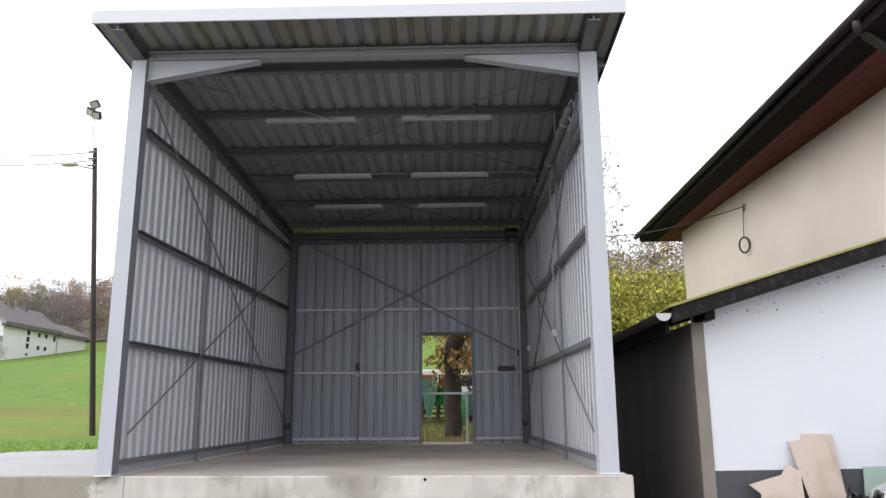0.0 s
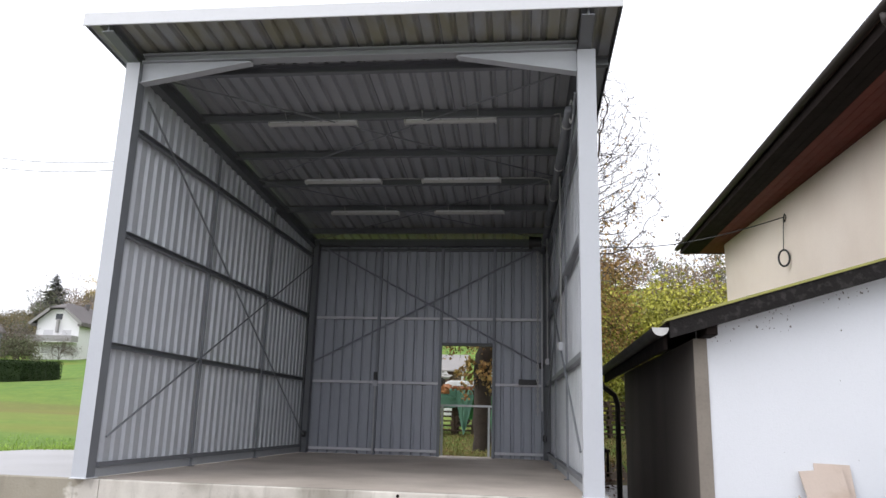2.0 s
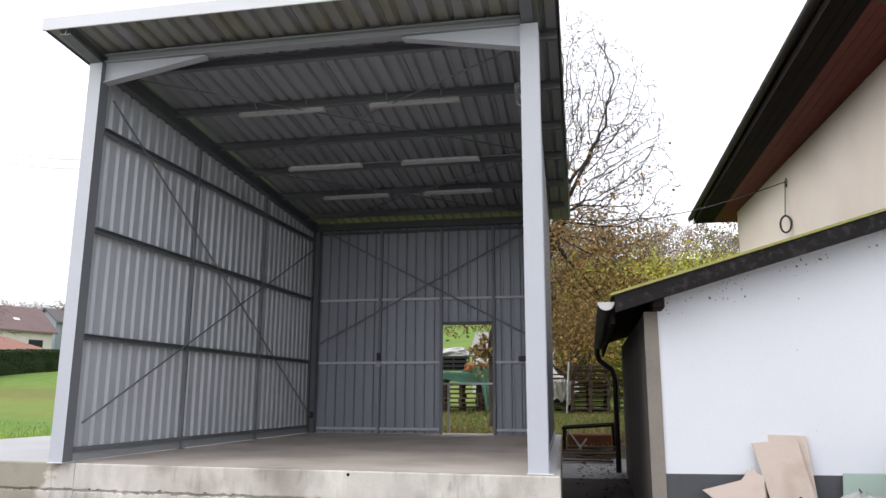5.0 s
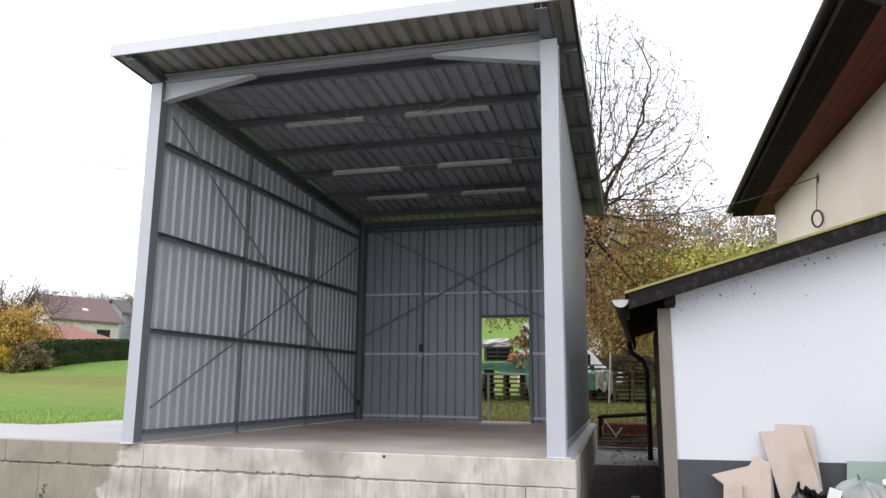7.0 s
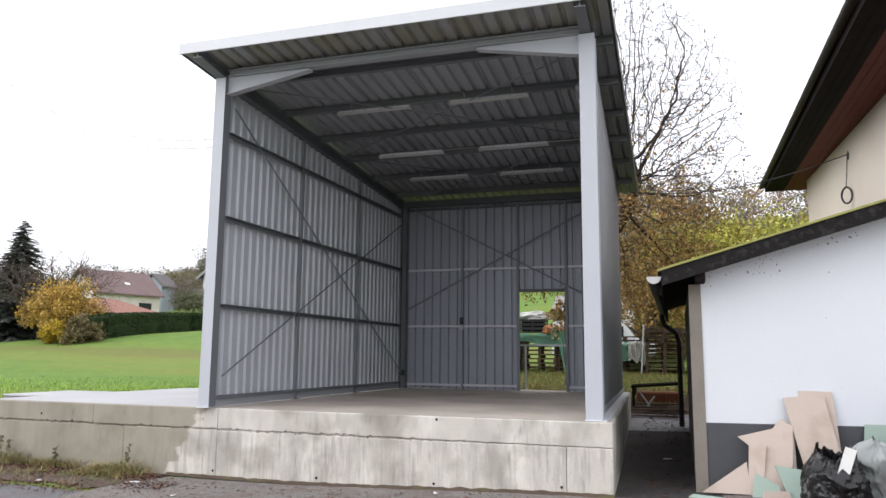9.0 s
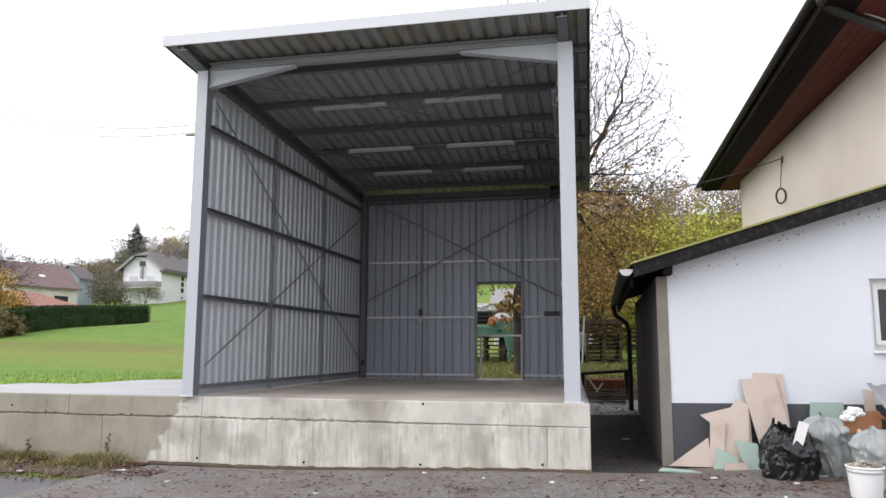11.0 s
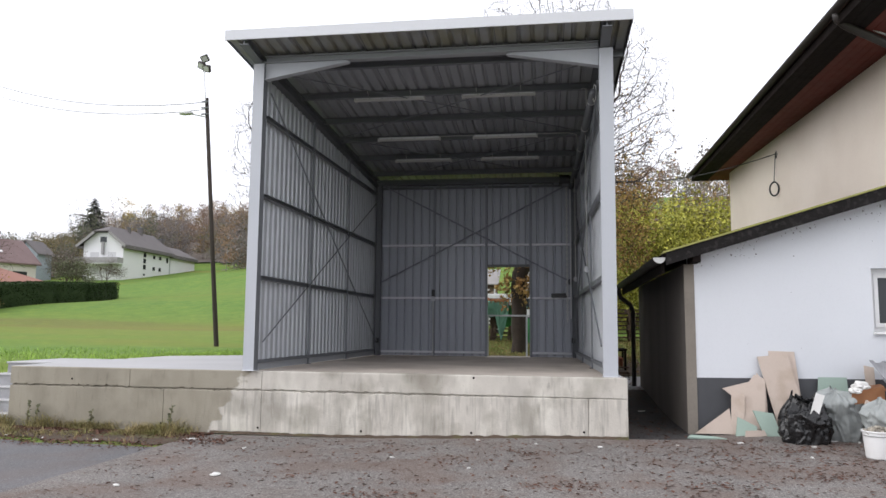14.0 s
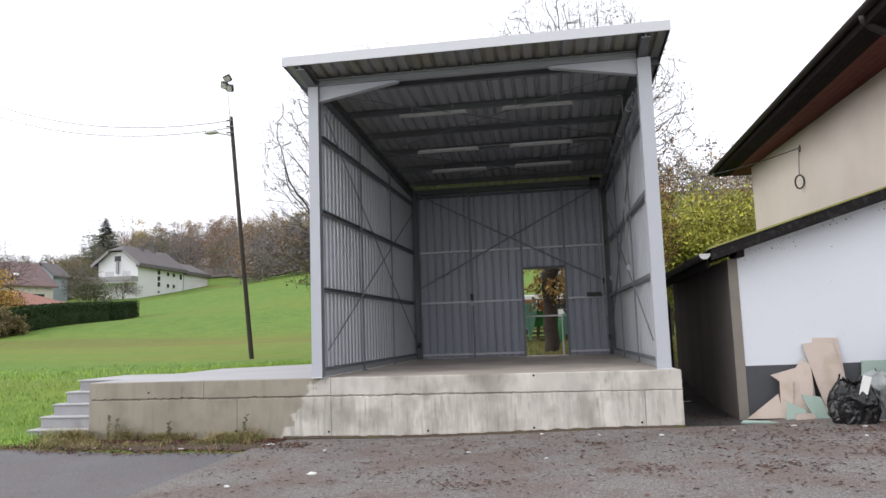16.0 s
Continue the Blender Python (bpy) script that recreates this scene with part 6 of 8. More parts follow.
    random.seed(seed)
    for p in pick_s:
        leaf(bm, Vector(p), random.uniform(0.045, 0.10), 0.9)
    for p in low_twigs:
        for c in range(4):
            leaf(bm, Vector(p + gen.normal(size=3) * 0.05), random.uniform(0.06, 0.13), 0.9)
    part("crown", bm, leaf_mat, ob)
    return ob


tz = ground_z(-1.98, 11.6)
crown_tree("walnut_tree", "spreading half-bare walnut tree with brown lower leaves", (-1.98, 11.6, tz - 0.2),
           [(-1.96, 11.6, tz + 2.4), (-1.25, 11.6, 4.5), (-0.50, 11.6, 5.5), (-0.15, 11.6, 6.5)], (-0.95, 11.9, 7.75), (3.75, 3.4, 4.55), 9000, 4, 0.225, 12000, 5.8, "leaf_walnut", 22)
tz = ground_z(-7.2, 13.2)
crown_tree("walnut_tree", "bare spreading tree with drooping twigs behind the shed", (-7.2, 13.2, tz - 0.2), [(-7.3, 13.2, tz + 2.6)], (-7.9, 13.2, 6.9), (4.1, 3.4, 4.8), 7500, 9, 0.24, 2200, 4.6, "leaf_olive")
# lower brown and yellow-green trees behind the shed and the house
dense = {"levels": 3, "kids": [9, 6, 5], "wander": 0.2, "up": 0.03, "tip_up": -0.04, "along": 0.55, "short": 1.0}


def small_tree(label, x, y, h, leaf_mat, leaves, size, seed, lean=0.0, name="tree"):
    z = ground_z(x, y)
    b = Vector((x, y, z - 0.2))
    limbs = [(b, (lean, 0, 1), h * 0.75, h * 0.022)]
    for k in range(4):
        a = k * 1.57 + seed
        limbs.append((b + Vector((0, 0, h * 0.16)), (math.cos(a) * 0.7, math.sin(a) * 0.7, 1), h * 0.6, h * 0.014))
    tree(name, label, b, limbs, dense, leaf_mat, leaves, size, seed, h * 0.045)


small_tree("yellow-green autumn tree behind the annex", 4.6, 24, 5.0, "leaf_yellow", 26000, 0.13, 31)
small_tree("yellow-green autumn tree beside the house", 8.2, 27, 5.4, "leaf_yellow", 20000, 0.14, 32)
small_tree("orange-brown autumn tree behind the pallets", 1.6, 29.0, 5.2, "leaf_orange", 14000, 0.12, 33)
small_tree("orange-brown shrub beside the pallets", -0.1, 22.0, 3.6, "leaf_orange", 9000, 0.10, 36)
small_tree("green-brown autumn tree on the slope", 2.2, 31, 5.2, "leaf_yellow", 16000, 0.15, 35)
# trees by the neighbours' garden
small_tree("yellow autumn shrub beside the hedge", -39.4, 31.5, 3.5, "leaf_gold", 9000, 0.15, 41)
small_tree("brown-green shrub at the end of the hedge", -35.2, 28.9, 1.6, "leaf_olive", 6000, 0.11, 42)
small_tree("bright yellow low shrub in the meadow", -36.8, 28.6, 1.3, "leaf_bright", 7000, 0.11, 43)
small_tree("bare grey tree beside the spruce", -43.6, 33.4, 6.6, "wood_grey", 250, 0.12, 49)
small_tree("orange-yellow shrub beside the spruce", -42.6, 33.0, 2.9, "leaf_gold", 6000, 0.15, 44)
small_tree("bare grey garden tree by the white house", -67.0, 90.5, 3.2, "wood_grey", 200, 0.15, 45)
small_tree("grey-green garden tree between the houses", -71.0, 87, 4.6, "wood_grey", 1200, 0.18, 48)
small_tree("dull green garden tree behind the hedge", -59.5, 72, 3.4, "leaf_green", 1800, 0.2, 47)


def spruce(label, x, y, h, seed, wide=0.26):
    random.seed(seed)
    z = ground_z(x, y) - 0.2
    ob = thing("spruce", label, "tree", "spruces", at=(x, y, z))
    bm = B()
    tube(bm, [(0, 0, 0), (0, 0, h)], h * 0.014, 7, 0.02)
    part("trunk", bm, "bark", ob)
    bm = B()
    tiers = 56
    for t in range(tiers):
        s = t / tiers
        zz = h * (0.08 + 0.92 * s)
        R = h * wide * (1 - s) ** 0.8 + 0.15
        for k in range(9):
            a = random.random() * 6.28
            L = R * random.uniform(0.7, 1.1)
            d = Vector((math.cos(a), math.sin(a), random.uniform(-0.5, 0.05)))
            side = Vector((-math.sin(a), math.cos(a), 0))
            for j in range(5):
                u = (j + random.random()) / 5
                c = Vector((0, 0, zz)) + d * (L * u)
                w = 0.30 * L * (1.1 - u) + 0.10
                for sgn in (-1, 1):
                    q = [bm.verts.new(v) for v in (c, c + d * (0.28 * L) + side * sgn * w * 0.4, c + d * (0.2 * L) + side * sgn * w + Vector((0, 0, -0.25 * w)), c + side * sgn * w * 0.5 + Vector((0, 0, -0.1 * w)))]
                    bm.faces.new(q)
    part("needles", bm, "needles", ob)


spruce("tall dark spruce beside the neighbours' garden", -46.9, 34.5, 9.5, 51, 0.36)
spruce("tall dark spruce at the edge of the meadow", -49.8, 36.5, 8.2, 52, 0.36)
spruce("dark spruce standing above the white house", -97.2, 131, 15.2, 53, 0.40)
spruce("small dark spruce behind the red-roofed house", -80.0, 68, 7.0, 54)
spruce("small dark spruce behind the red-roofed house", -76.5, 66, 6.5, 55)

# hillside woods
# paler and greyer than bare twigs: distance haze is put into the colour
M["wood_grey"] = material("bare_hazed_grey_woodland", (0.215, 0.19, 0.18), 0.9, 0, (0.165, 0.145, 0.14), 0.6, 0.05, 20, 0.0, 0.0, per_island=0.3)
M["forest_floor"] = material("brown_forest_floor", (0.14, 0.115, 0.095), 0.95, 0, (0.11, 0.09, 0.075), 0.6, 0.2, 3, 0.1, 0.3, 3)
rng = np.random.default_rng(61)
random.seed(61)
woods = {"leaf_olive": [], "wood_grey": [], "leaf_orange": [], "leaf_green": [], "leaf_brown": [], "leaf_bright": []}
trunks = B()


def leaf_sheet(name, chunks, mat):
    """Many small four-cornered leaves in one mesh; chunks hold (centres, sizes, widths, directions)."""
    c = np.concatenate([k[0] for k in chunks])
    s = np.concatenate([k[1] for k in chunks])[:, None]
    w = np.concatenate([k[2] for k in chunks])[:, None]
    d = np.concatenate([k[3] for k in chunks])
    d /= np.linalg.norm(d, axis=1)[:, None]
    u = np.cross(d, rng.normal(size=d.shape))
    u /= np.linalg.norm(u, axis=1)[:, None]
    v = np.stack([c - d * s * 0.5, c + u * w, c + d * s * 0.5, c - u * w], axis=1).reshape(-1, 3)
    n = len(c)
    me = bpy.data.meshes.new(name)
    me.vertices.add(4 * n)
    me.vertices.foreach_set("co", v.astype(np.float32).ravel())
    me.loops.add(4 * n)
    me.loops.foreach_set("vertex_index", np.arange(4 * n, dtype=np.int32))
    me.polygons.add(n)
    me.polygons.foreach_set("loop_start", np.arange(0, 4 * n, 4, dtype=np.int32))
    me.update(calc_edges=True)
    me.validate()
    me.materials.append(M[mat])
    return new(name, me)


def wood_tree(x, y, h, w, kind, n=640):
    z = ground_z(x, y)
    tube(trunks, [(x, y, z - 0.3), (x + random.gauss(0, 0.3), y, z + h * 0.85)], h * 0.0045, 4, 0.02, cap=False)
    for k in range(4):
        a = random.random() * 6.28
        zz = z + h * random.uniform(0.3, 0.6)
        tube(trunks, [(x, y, zz), (x + math.cos(a) * w * 0.6, y + math.sin(a) * w * 0.6, zz + h * 0.28)], h * 0.0028, 3, 0.012, cap=False)
    m = 18
    e = rng.normal(size=(m, 3))
    e *= (rng.random((m, 1)) ** 0.4) / np.linalg.norm(e, axis=1)[:, None]
    lump = np.array((x, y, z + h * 0.50)) + e * np.array((w * 0.85, w * 0.85, h * 0.46))
    # twigs: fine upright strokes; leaves: small, close to the lumps
    share = 0.45 if kind == "wood_grey" else 0.15
    nt = int(n * share)
    pick_l = lump[rng.integers(0, m, nt)]
    off = np.clip(rng.normal(size=(nt, 3)), -1.8, 1.8)
    way = pick_l + off * w * 0.15 - np.array((x, y, z + h * 0.2))
    way = way / np.linalg.norm(way, axis=1)[:, None] + rng.normal(size=(nt, 3)) * 0.7
    woods["wood_grey"].append((pick_l + off * w * 0.15, rng.uniform(0.3, 0.7, nt), rng.uniform(0.02, 0.05, nt), way))
    nl = n - nt
    pick_l = lump[rng.integers(0, m, nl)]
    off = np.clip(rng.normal(size=(nl, 3)), -1.7, 1.7)
    size = rng.uniform(0.16, 0.34, nl)
    woods[kind].append((pick_l + off * np.array((w * 0.17, w * 0.17, w * 0.13)), size, size * rng.uniform(0.3, 0.5, nl), rng.normal(size=(nl, 3))))


def pick(x, y):
    v = noise.noise((x * 0.02, y * 0.02, 5.0)) + random.gauss(0, 0.25)
    if v < -0.18:
        return "wood_grey"
    if v < 0.06:
        return "leaf_brown"
    if v < 0.22:
        return "leaf_orange"
    return "leaf_olive" if v < 0.36 else "leaf_green"


def in_wood(x, y):
    if y < 92 + 0.10 * (x + 60) and x > -64:
        return False
    return not (-80 < x < -62 and y < 135)


count = 0
while count < 900:
    az = random.uniform(-62, -6)
    d = random.uniform(135, 260)
    x, y = d * math.sin(radians(az)), d * math.cos(radians(az)) - 9
    if not in_wood(x, y):
        continue
    if az < -34:
        k = random.choice(("leaf_green", "wood_grey", "leaf_green", "leaf_green", "leaf_olive"))
    elif d < 165:
        k = random.choice(("wood_grey", "wood_grey", "wood_grey", "leaf_olive", "leaf_green"))
    else:
        k = pick(x, y)
    wood_tree(x, y, random.uniform(9, 15) * (0.62 if az < -36 else 1.0), random.uniform(2.6, 4.4), k)
    count += 1
for k in range(150):
    az = random.uniform(-6, 30)
    d = random.uniform(78, 135)
    wood_tree(d * math.sin(radians(az)), d * math.cos(radians(az)) - 9, random.uniform(9.5, 13.5), random.uniform(2.4, 3.8), pick(k * 3, d), 640)
for k in range(90):
    az = random.uniform(-26, -14)
    d = random.uniform(100, 128)
    wood_tree(d * math.sin(radians(az)), d * math.cos(radians(az)) - 9, random.uniform(5, 9), random.uniform(2.0, 3.2), random.choice(("wood_grey", "wood_grey", "wood_grey", "leaf_brown")))
for k in range(34):
    az = random.uniform(-33, -15)
    d = random.uniform(165, 235)
    wood_tree(d * math.sin(radians(az)), d * math.cos(radians(az)) - 9, random.uniform(13, 17), random.uniform(3.2, 5.0), random.choice(("leaf_orange", "leaf_brown", "leaf_bright", "leaf_brown")), 1100)
texts = {"leaf_olive": "olive-brown woodland on the hillside", "leaf_bright": "bright yellow autumn trees on the hillside", "wood_grey": "bare grey-brown woodland on the hillside", "leaf_orange": "orange autumn woodland on the hillside", "leaf_green": "dull green woodland on the hillside", "leaf_brown": "russet autumn woodland on the hillside"}
for k, chunks in woods.items():
    tagged(leaf_sheet("woodland", chunks, k), texts[k], "woodland", kind="stuff")
tagged(part("woodland_trunks", trunks, "wood_grey"), "dark trunks and limbs of the hillside woodland", "woodland", kind="stuff")
bm = B()
for i in range(56):
    for j in range(26):
        cell = [(-62 + i + a, 135 + 5.2 * (j + b)) for a, b in ((0, 0), (1, 0), (1, 1), (0, 1))]
        cell = [(d * math.sin(radians(az)), d * math.cos(radians(az)) - 9) for az, d in cell]
        if all(in_wood(x, y) for x, y in cell):
            bm.faces.new([bm.verts.new((x, y, ground_z(x, y) + 0.3)) for x, y in cell])
for i in range(40):
    for j in range(16):
        cell = [(-6 + i + a, 74 + 4.5 * (j + b)) for a, b in ((0, 0), (1, 0), (1, 1), (0, 1))]
        bm.faces.new([bm.verts.new((x, y, ground_z(x, y) + 0.3)) for x, y in [(d * math.sin(radians(az)), d * math.cos(radians(az)) - 9) for az, d in cell]])
bmesh.ops.remove_doubles(bm, verts=bm.verts[:], dist=0.05)
bmesh.ops.recalc_face_normals(bm, faces=bm.faces[:])
tagged(part("forest_floor", bm, "forest_floor", smooth=True), "brown leaf-covered floor of the hillside woods", "ground", kind="structure")

# hedge along the neighbours' garden
M["hedge"] = material("clipped_thuja", (0.030, 0.050, 0.020), 0.9, 0, (0.045, 0.068, 0.026), 0.6, 1.5, 12, 0.2, 0.6, 8, spec=0.1, per_island=0.5)
random.seed(71)
hedge = thing("hedge", "long clipped dark green hedge beside the meadow", "hedge")
path = [Vector((-35.6, 29.5, 0)), Vector((-38.6, 43.7, 0)), Vector((-41.9, 52.8, 0))]
bm, lb = B(), B()
for a, b in zip(path, path[1:]):
    n = int((b - a).length / 0.8)
    d = (b - a).normalized()
    u = Vector((d.y, -d.x, 0))
    prev = None
    for k in range(n + 1):
        c = a.lerp(b, k / n)
        zb = ground_z(c.x, c.y)
        ring = []
        for w, h in ((-0.6, -0.2), (-0.64, 0.7), (-0.5, 1.48), (0, 1.56), (0.5, 1.48), (0.64, 0.7), (0.6, -0.2)):
            p = c + u * w + Vector((0, 0, zb + h))
            p += Vector((1, 1, 1)) * 0.10 * noise.noise(p * 0.9)
            ring.append(bm.verts.new(p))
        if prev:
            for i in range(6):
                bm.faces.new((prev[i], prev[i + 1], ring[i + 1], ring[i]))
        else:
            bm.faces.new(ring)
        prev = ring
        for j in range(240):
            w, h = random.choice(((0.64, random.uniform(0, 1.5)), (random.uniform(-0.55, 0.55), 1.54), (0.60, random.uniform(0, 1.55))))
            leaf(lb, c + u * w + d * random.uniform(-0.4, 0.4) + Vector((0, 0, zb + h)), random.uniform(0.06, 0.13))
    bm.faces.new(prev[::-1])
bmesh.ops.recalc_face_normals(bm, faces=bm.faces)
part("bulk", bm, "hedge", hedge)
sp = part("foliage", lb, "hedge", hedge)
sp["kind"] = "stuff"

# ---- neighbouring houses ----
M["tile_brown"] = material("red_brown_roof_tiles", (0.20, 0.138, 0.135), 0.85, 0, (0.165, 0.112, 0.108), 0.5, 0.8, 8, 0.1, 0.2, 6)
M["tile_red"] = material("orange_red_roof_tiles", (0.32, 0.155, 0.115), 0.85, 0, (0.25, 0.12, 0.09), 0.5, 0.8, 8, 0.1, 0.2, 6)
M["tile_grey"] = material("grey_roof_tiles", (0.155, 0.14, 0.14), 0.85, 0, (0.12, 0.11, 0.11), 0.5, 0.8, 8, 0.1, 0.2, 6)
M["wall_cream_far"] = material("pale_cream_render", (0.68, 0.63, 0.58), 0.9, 0, None, 0.3, 0.6, 8, 0.03, 0.05, 10)
M["wall_white_far"] = material("off_white_render", (0.80, 0.80, 0.815), 0.9, 0, (0.73, 0.73, 0.745), 0.4, 0.5, 8, 0.03, 0.05, 10)
M["wall_blue_far"] = material("pale_blue_grey_render", (0.33, 0.37, 0.42), 0.9, 0, None, 0.3, 0.6, 8, 0.03, 0.05, 10)


def gable_house(name, label, x0, x1, y0, y1, z0, ze, zr, wall, roof, windows=(), over=0.5, hip=0.0):
    """A house with its ridge along y; windows are (face, u, z, w, h) with face 'x' for the side and 'y' for the gable end."""
    ob = thing(name, label, "house", "neighbouring houses")
    xm = (x0 + x1) / 2
    bm = B()
    pts_h = [(x0, z0), (x1, z0), (x1, ze), (xm, zr - 0.15), (x0, ze)]
    a = [bm.verts.new((x, y0, z)) for x, z in pts_h]
    b = [bm.verts.new((x, y1, z)) for x, z in pts_h]
    bm.faces.new(a)
    bm.faces.new(b[::-1])
    for i in range(5):
        bm.faces.new((a[i], b[i], b[(i + 1) % 5], a[(i + 1) % 5]))
    bmesh.ops.recalc_face_normals(bm, faces=bm.faces)
    part("wall", bm, wall, ob)
    k = (zr - ze) / (x1 - xm)
    for s in (-1, 1):
        xe = x1 + over if s > 0 else x0 - over
        bm = B()
        zo = ze - over * k
        p = [(xe, y0 - over, zo), (xe, y1 + over, zo), (xm, y1 + over - hip, zr), (xm, y0 - over + hip, zr)]
        lo = [bm.verts.new(v) for v in p]
        hi = [bm.verts.new((v[0], v[1], v[2] + 0.22)) for v in p]
        bm.faces.new(lo)
        bm.faces.new(hi[::-1])
        for i in range(4):
            bm.faces.new((lo[i], lo[(i + 1) % 4], hi[(i + 1) % 4], hi[i]))
        bmesh.ops.recalc_face_normals(bm, faces=bm.faces)
        part("roof", bm, roof, ob)
    if hip:
        for yy, s in ((y0 - over, 1), (y1 + over, -1)):
            f = hip * 0.999
            zz = zr - 0.02
            bm = B()
            hw = (x1 - xm + over)
            t = 0.45
            p = [(xm - hw * t, yy + hip * 0.0, zr - (zr - ze + over * k) * t + 0.1), (xm + hw * t, yy, zr - (zr - ze + over * k) * t + 0.1), (xm, yy + s * hip, zr + 0.22)]
            lo = [bm.verts.new(v) for v in p]
            hi = [bm.verts.new((v[0], v[1], v[2] - 0.15)) for v in p]
            bm.faces.new(lo)
            bm.faces.new(hi[::-1])
            for i in range(3):
                bm.faces.new((lo[i], lo[(i + 1) % 3], hi[(i + 1) % 3], hi[i]))
            bmesh.ops.recalc_face_normals(bm, faces=bm.faces)
            part("roof_hip", bm, roof, ob)
    for face, u, z, w, h in windows:
        bm = B()
        if face == "x":
            box(bm, x1 - 0.05, x1 + 0.03, u, u + w, z, z + h)
        else:
            box(bm, u, u + w, y0 - 0.03, y0 + 0.05, z, z + h)
        wn_ = part("window", bm, "glass_dark", ob)
        bm = B()
        if face == "x":
            box(bm, x1, x1 + 0.12, u - 0.05, u + w + 0.05, z - 0.1, z)
        else:
            box(bm, u - 0.05, u + w + 0.05, y0 - 0.12, y0, z - 0.1, z)
        part("sill", bm, "pvc_white", wn_)
    return ob


def chimney(ob, x, y, z0, z1, s=0.35, mat="wall_white_far"):
    bm = B()
    box(bm, x - s, x + s, y - s, y + s, z0, z1, bevel=0.03)
    ch = part("chimney", bm, mat, ob)
    bm = B()
    box(bm, x - s - 0.1, x + s + 0.1, y - s - 0.1, y + s + 0.1, z1, z1 + 0.12)
    part("cap", bm, "steel_dark", ch)


h1 = gable_house("neighbour_house", "cream house with a red-brown tiled roof", -82.4, -73.4, 73.6, 83.5, 4.5, 10.2, 13.5, "wall_cream_far", "tile_brown",
                 [("x", 73.9, 8.0, 0.9, 1.0), ("x", 76.2, 8.0, 1.2, 1.0), ("x", 80.2, 7.6, 2.0, 1.3), ("y", -81.5, 8.2, 1.0, 1.2), ("y", -77.0, 8.2, 1.0, 1.2)])
chimney(h1, -77.9, 76.0, 12.6, 14.0, 0.26)
bm = B()
m = Matrix.Translation((-75.4, 79.2, 11.75)) @ Matrix.Rotation(radians(32), 4, "Y")
box(bm, -0.5, 0.5, -0.4, 0.4, -0.05, 0.12, m)
part("skylight", bm, "pvc_white", h1)
h1.matrix_world = Matrix.Translation((-73.4, 83.5, 0)) @ Matrix.Rotation(radians(-20), 4, "Z") @ Matrix.Translation((73.4, -83.5, 0))
h2 = gable_house("neighbour_house", "small blue-grey house with a brown gable roof", -83.9, -79.9, 92, 95.4, 5.5, 12.7, 14.5, "wall_blue_far", "tile_grey", [("y", -82.5, 11.2, 0.8, 1.0), ("y", -81.2, 9.0, 0.8, 1.1)], 0.4)
chimney(h2, -82.6, 93.6, 13.4, 15.1, 0.25)
# open shelter with a hipped red roof
shelter = thing("garden_shelter", "open garden shelter with a hipped orange-red roof", "shelter")
bm = B()
zs = 5.0
p = [(-53, 41.0, zs), (-45.4, 41.0, zs), (-45.4, 51.0, zs), (-53, 51.0, zs)]
q = [(-49.2, 44.5, 6.5), (-49.2, 47.5, 6.5)]
lo = [bm.verts.new(v) for v in p]
tp = [bm.verts.new(v) for v in q]
for f in ((lo[0], lo[1], tp[0]), (lo[1], lo[2], tp[1], tp[0]), (lo[2], lo[3], tp[1]), (lo[3], lo[0], tp[0], tp[1]), (lo[3], lo[2], lo[1], lo[0])):
    bm.faces.new(f)
part("roof", bm, "tile_red", shelter)
for x, y in ((-52.6, 41.4), (-45.8, 41.4), (-45.8, 50.6), (-52.6, 50.6)):
    bm = B()
    box(bm, x - 0.1, x + 0.1, y - 0.1, y + 0.1, ground_z(x, y) - 0.2, zs)
    part("post", bm, "wood_dark", shelter)
bm = B()
box(bm, -52.5, -49, 50.5, 50.7, 2.2, 5.0)
part("rear_wall", bm, "wall_white_far", shelter)

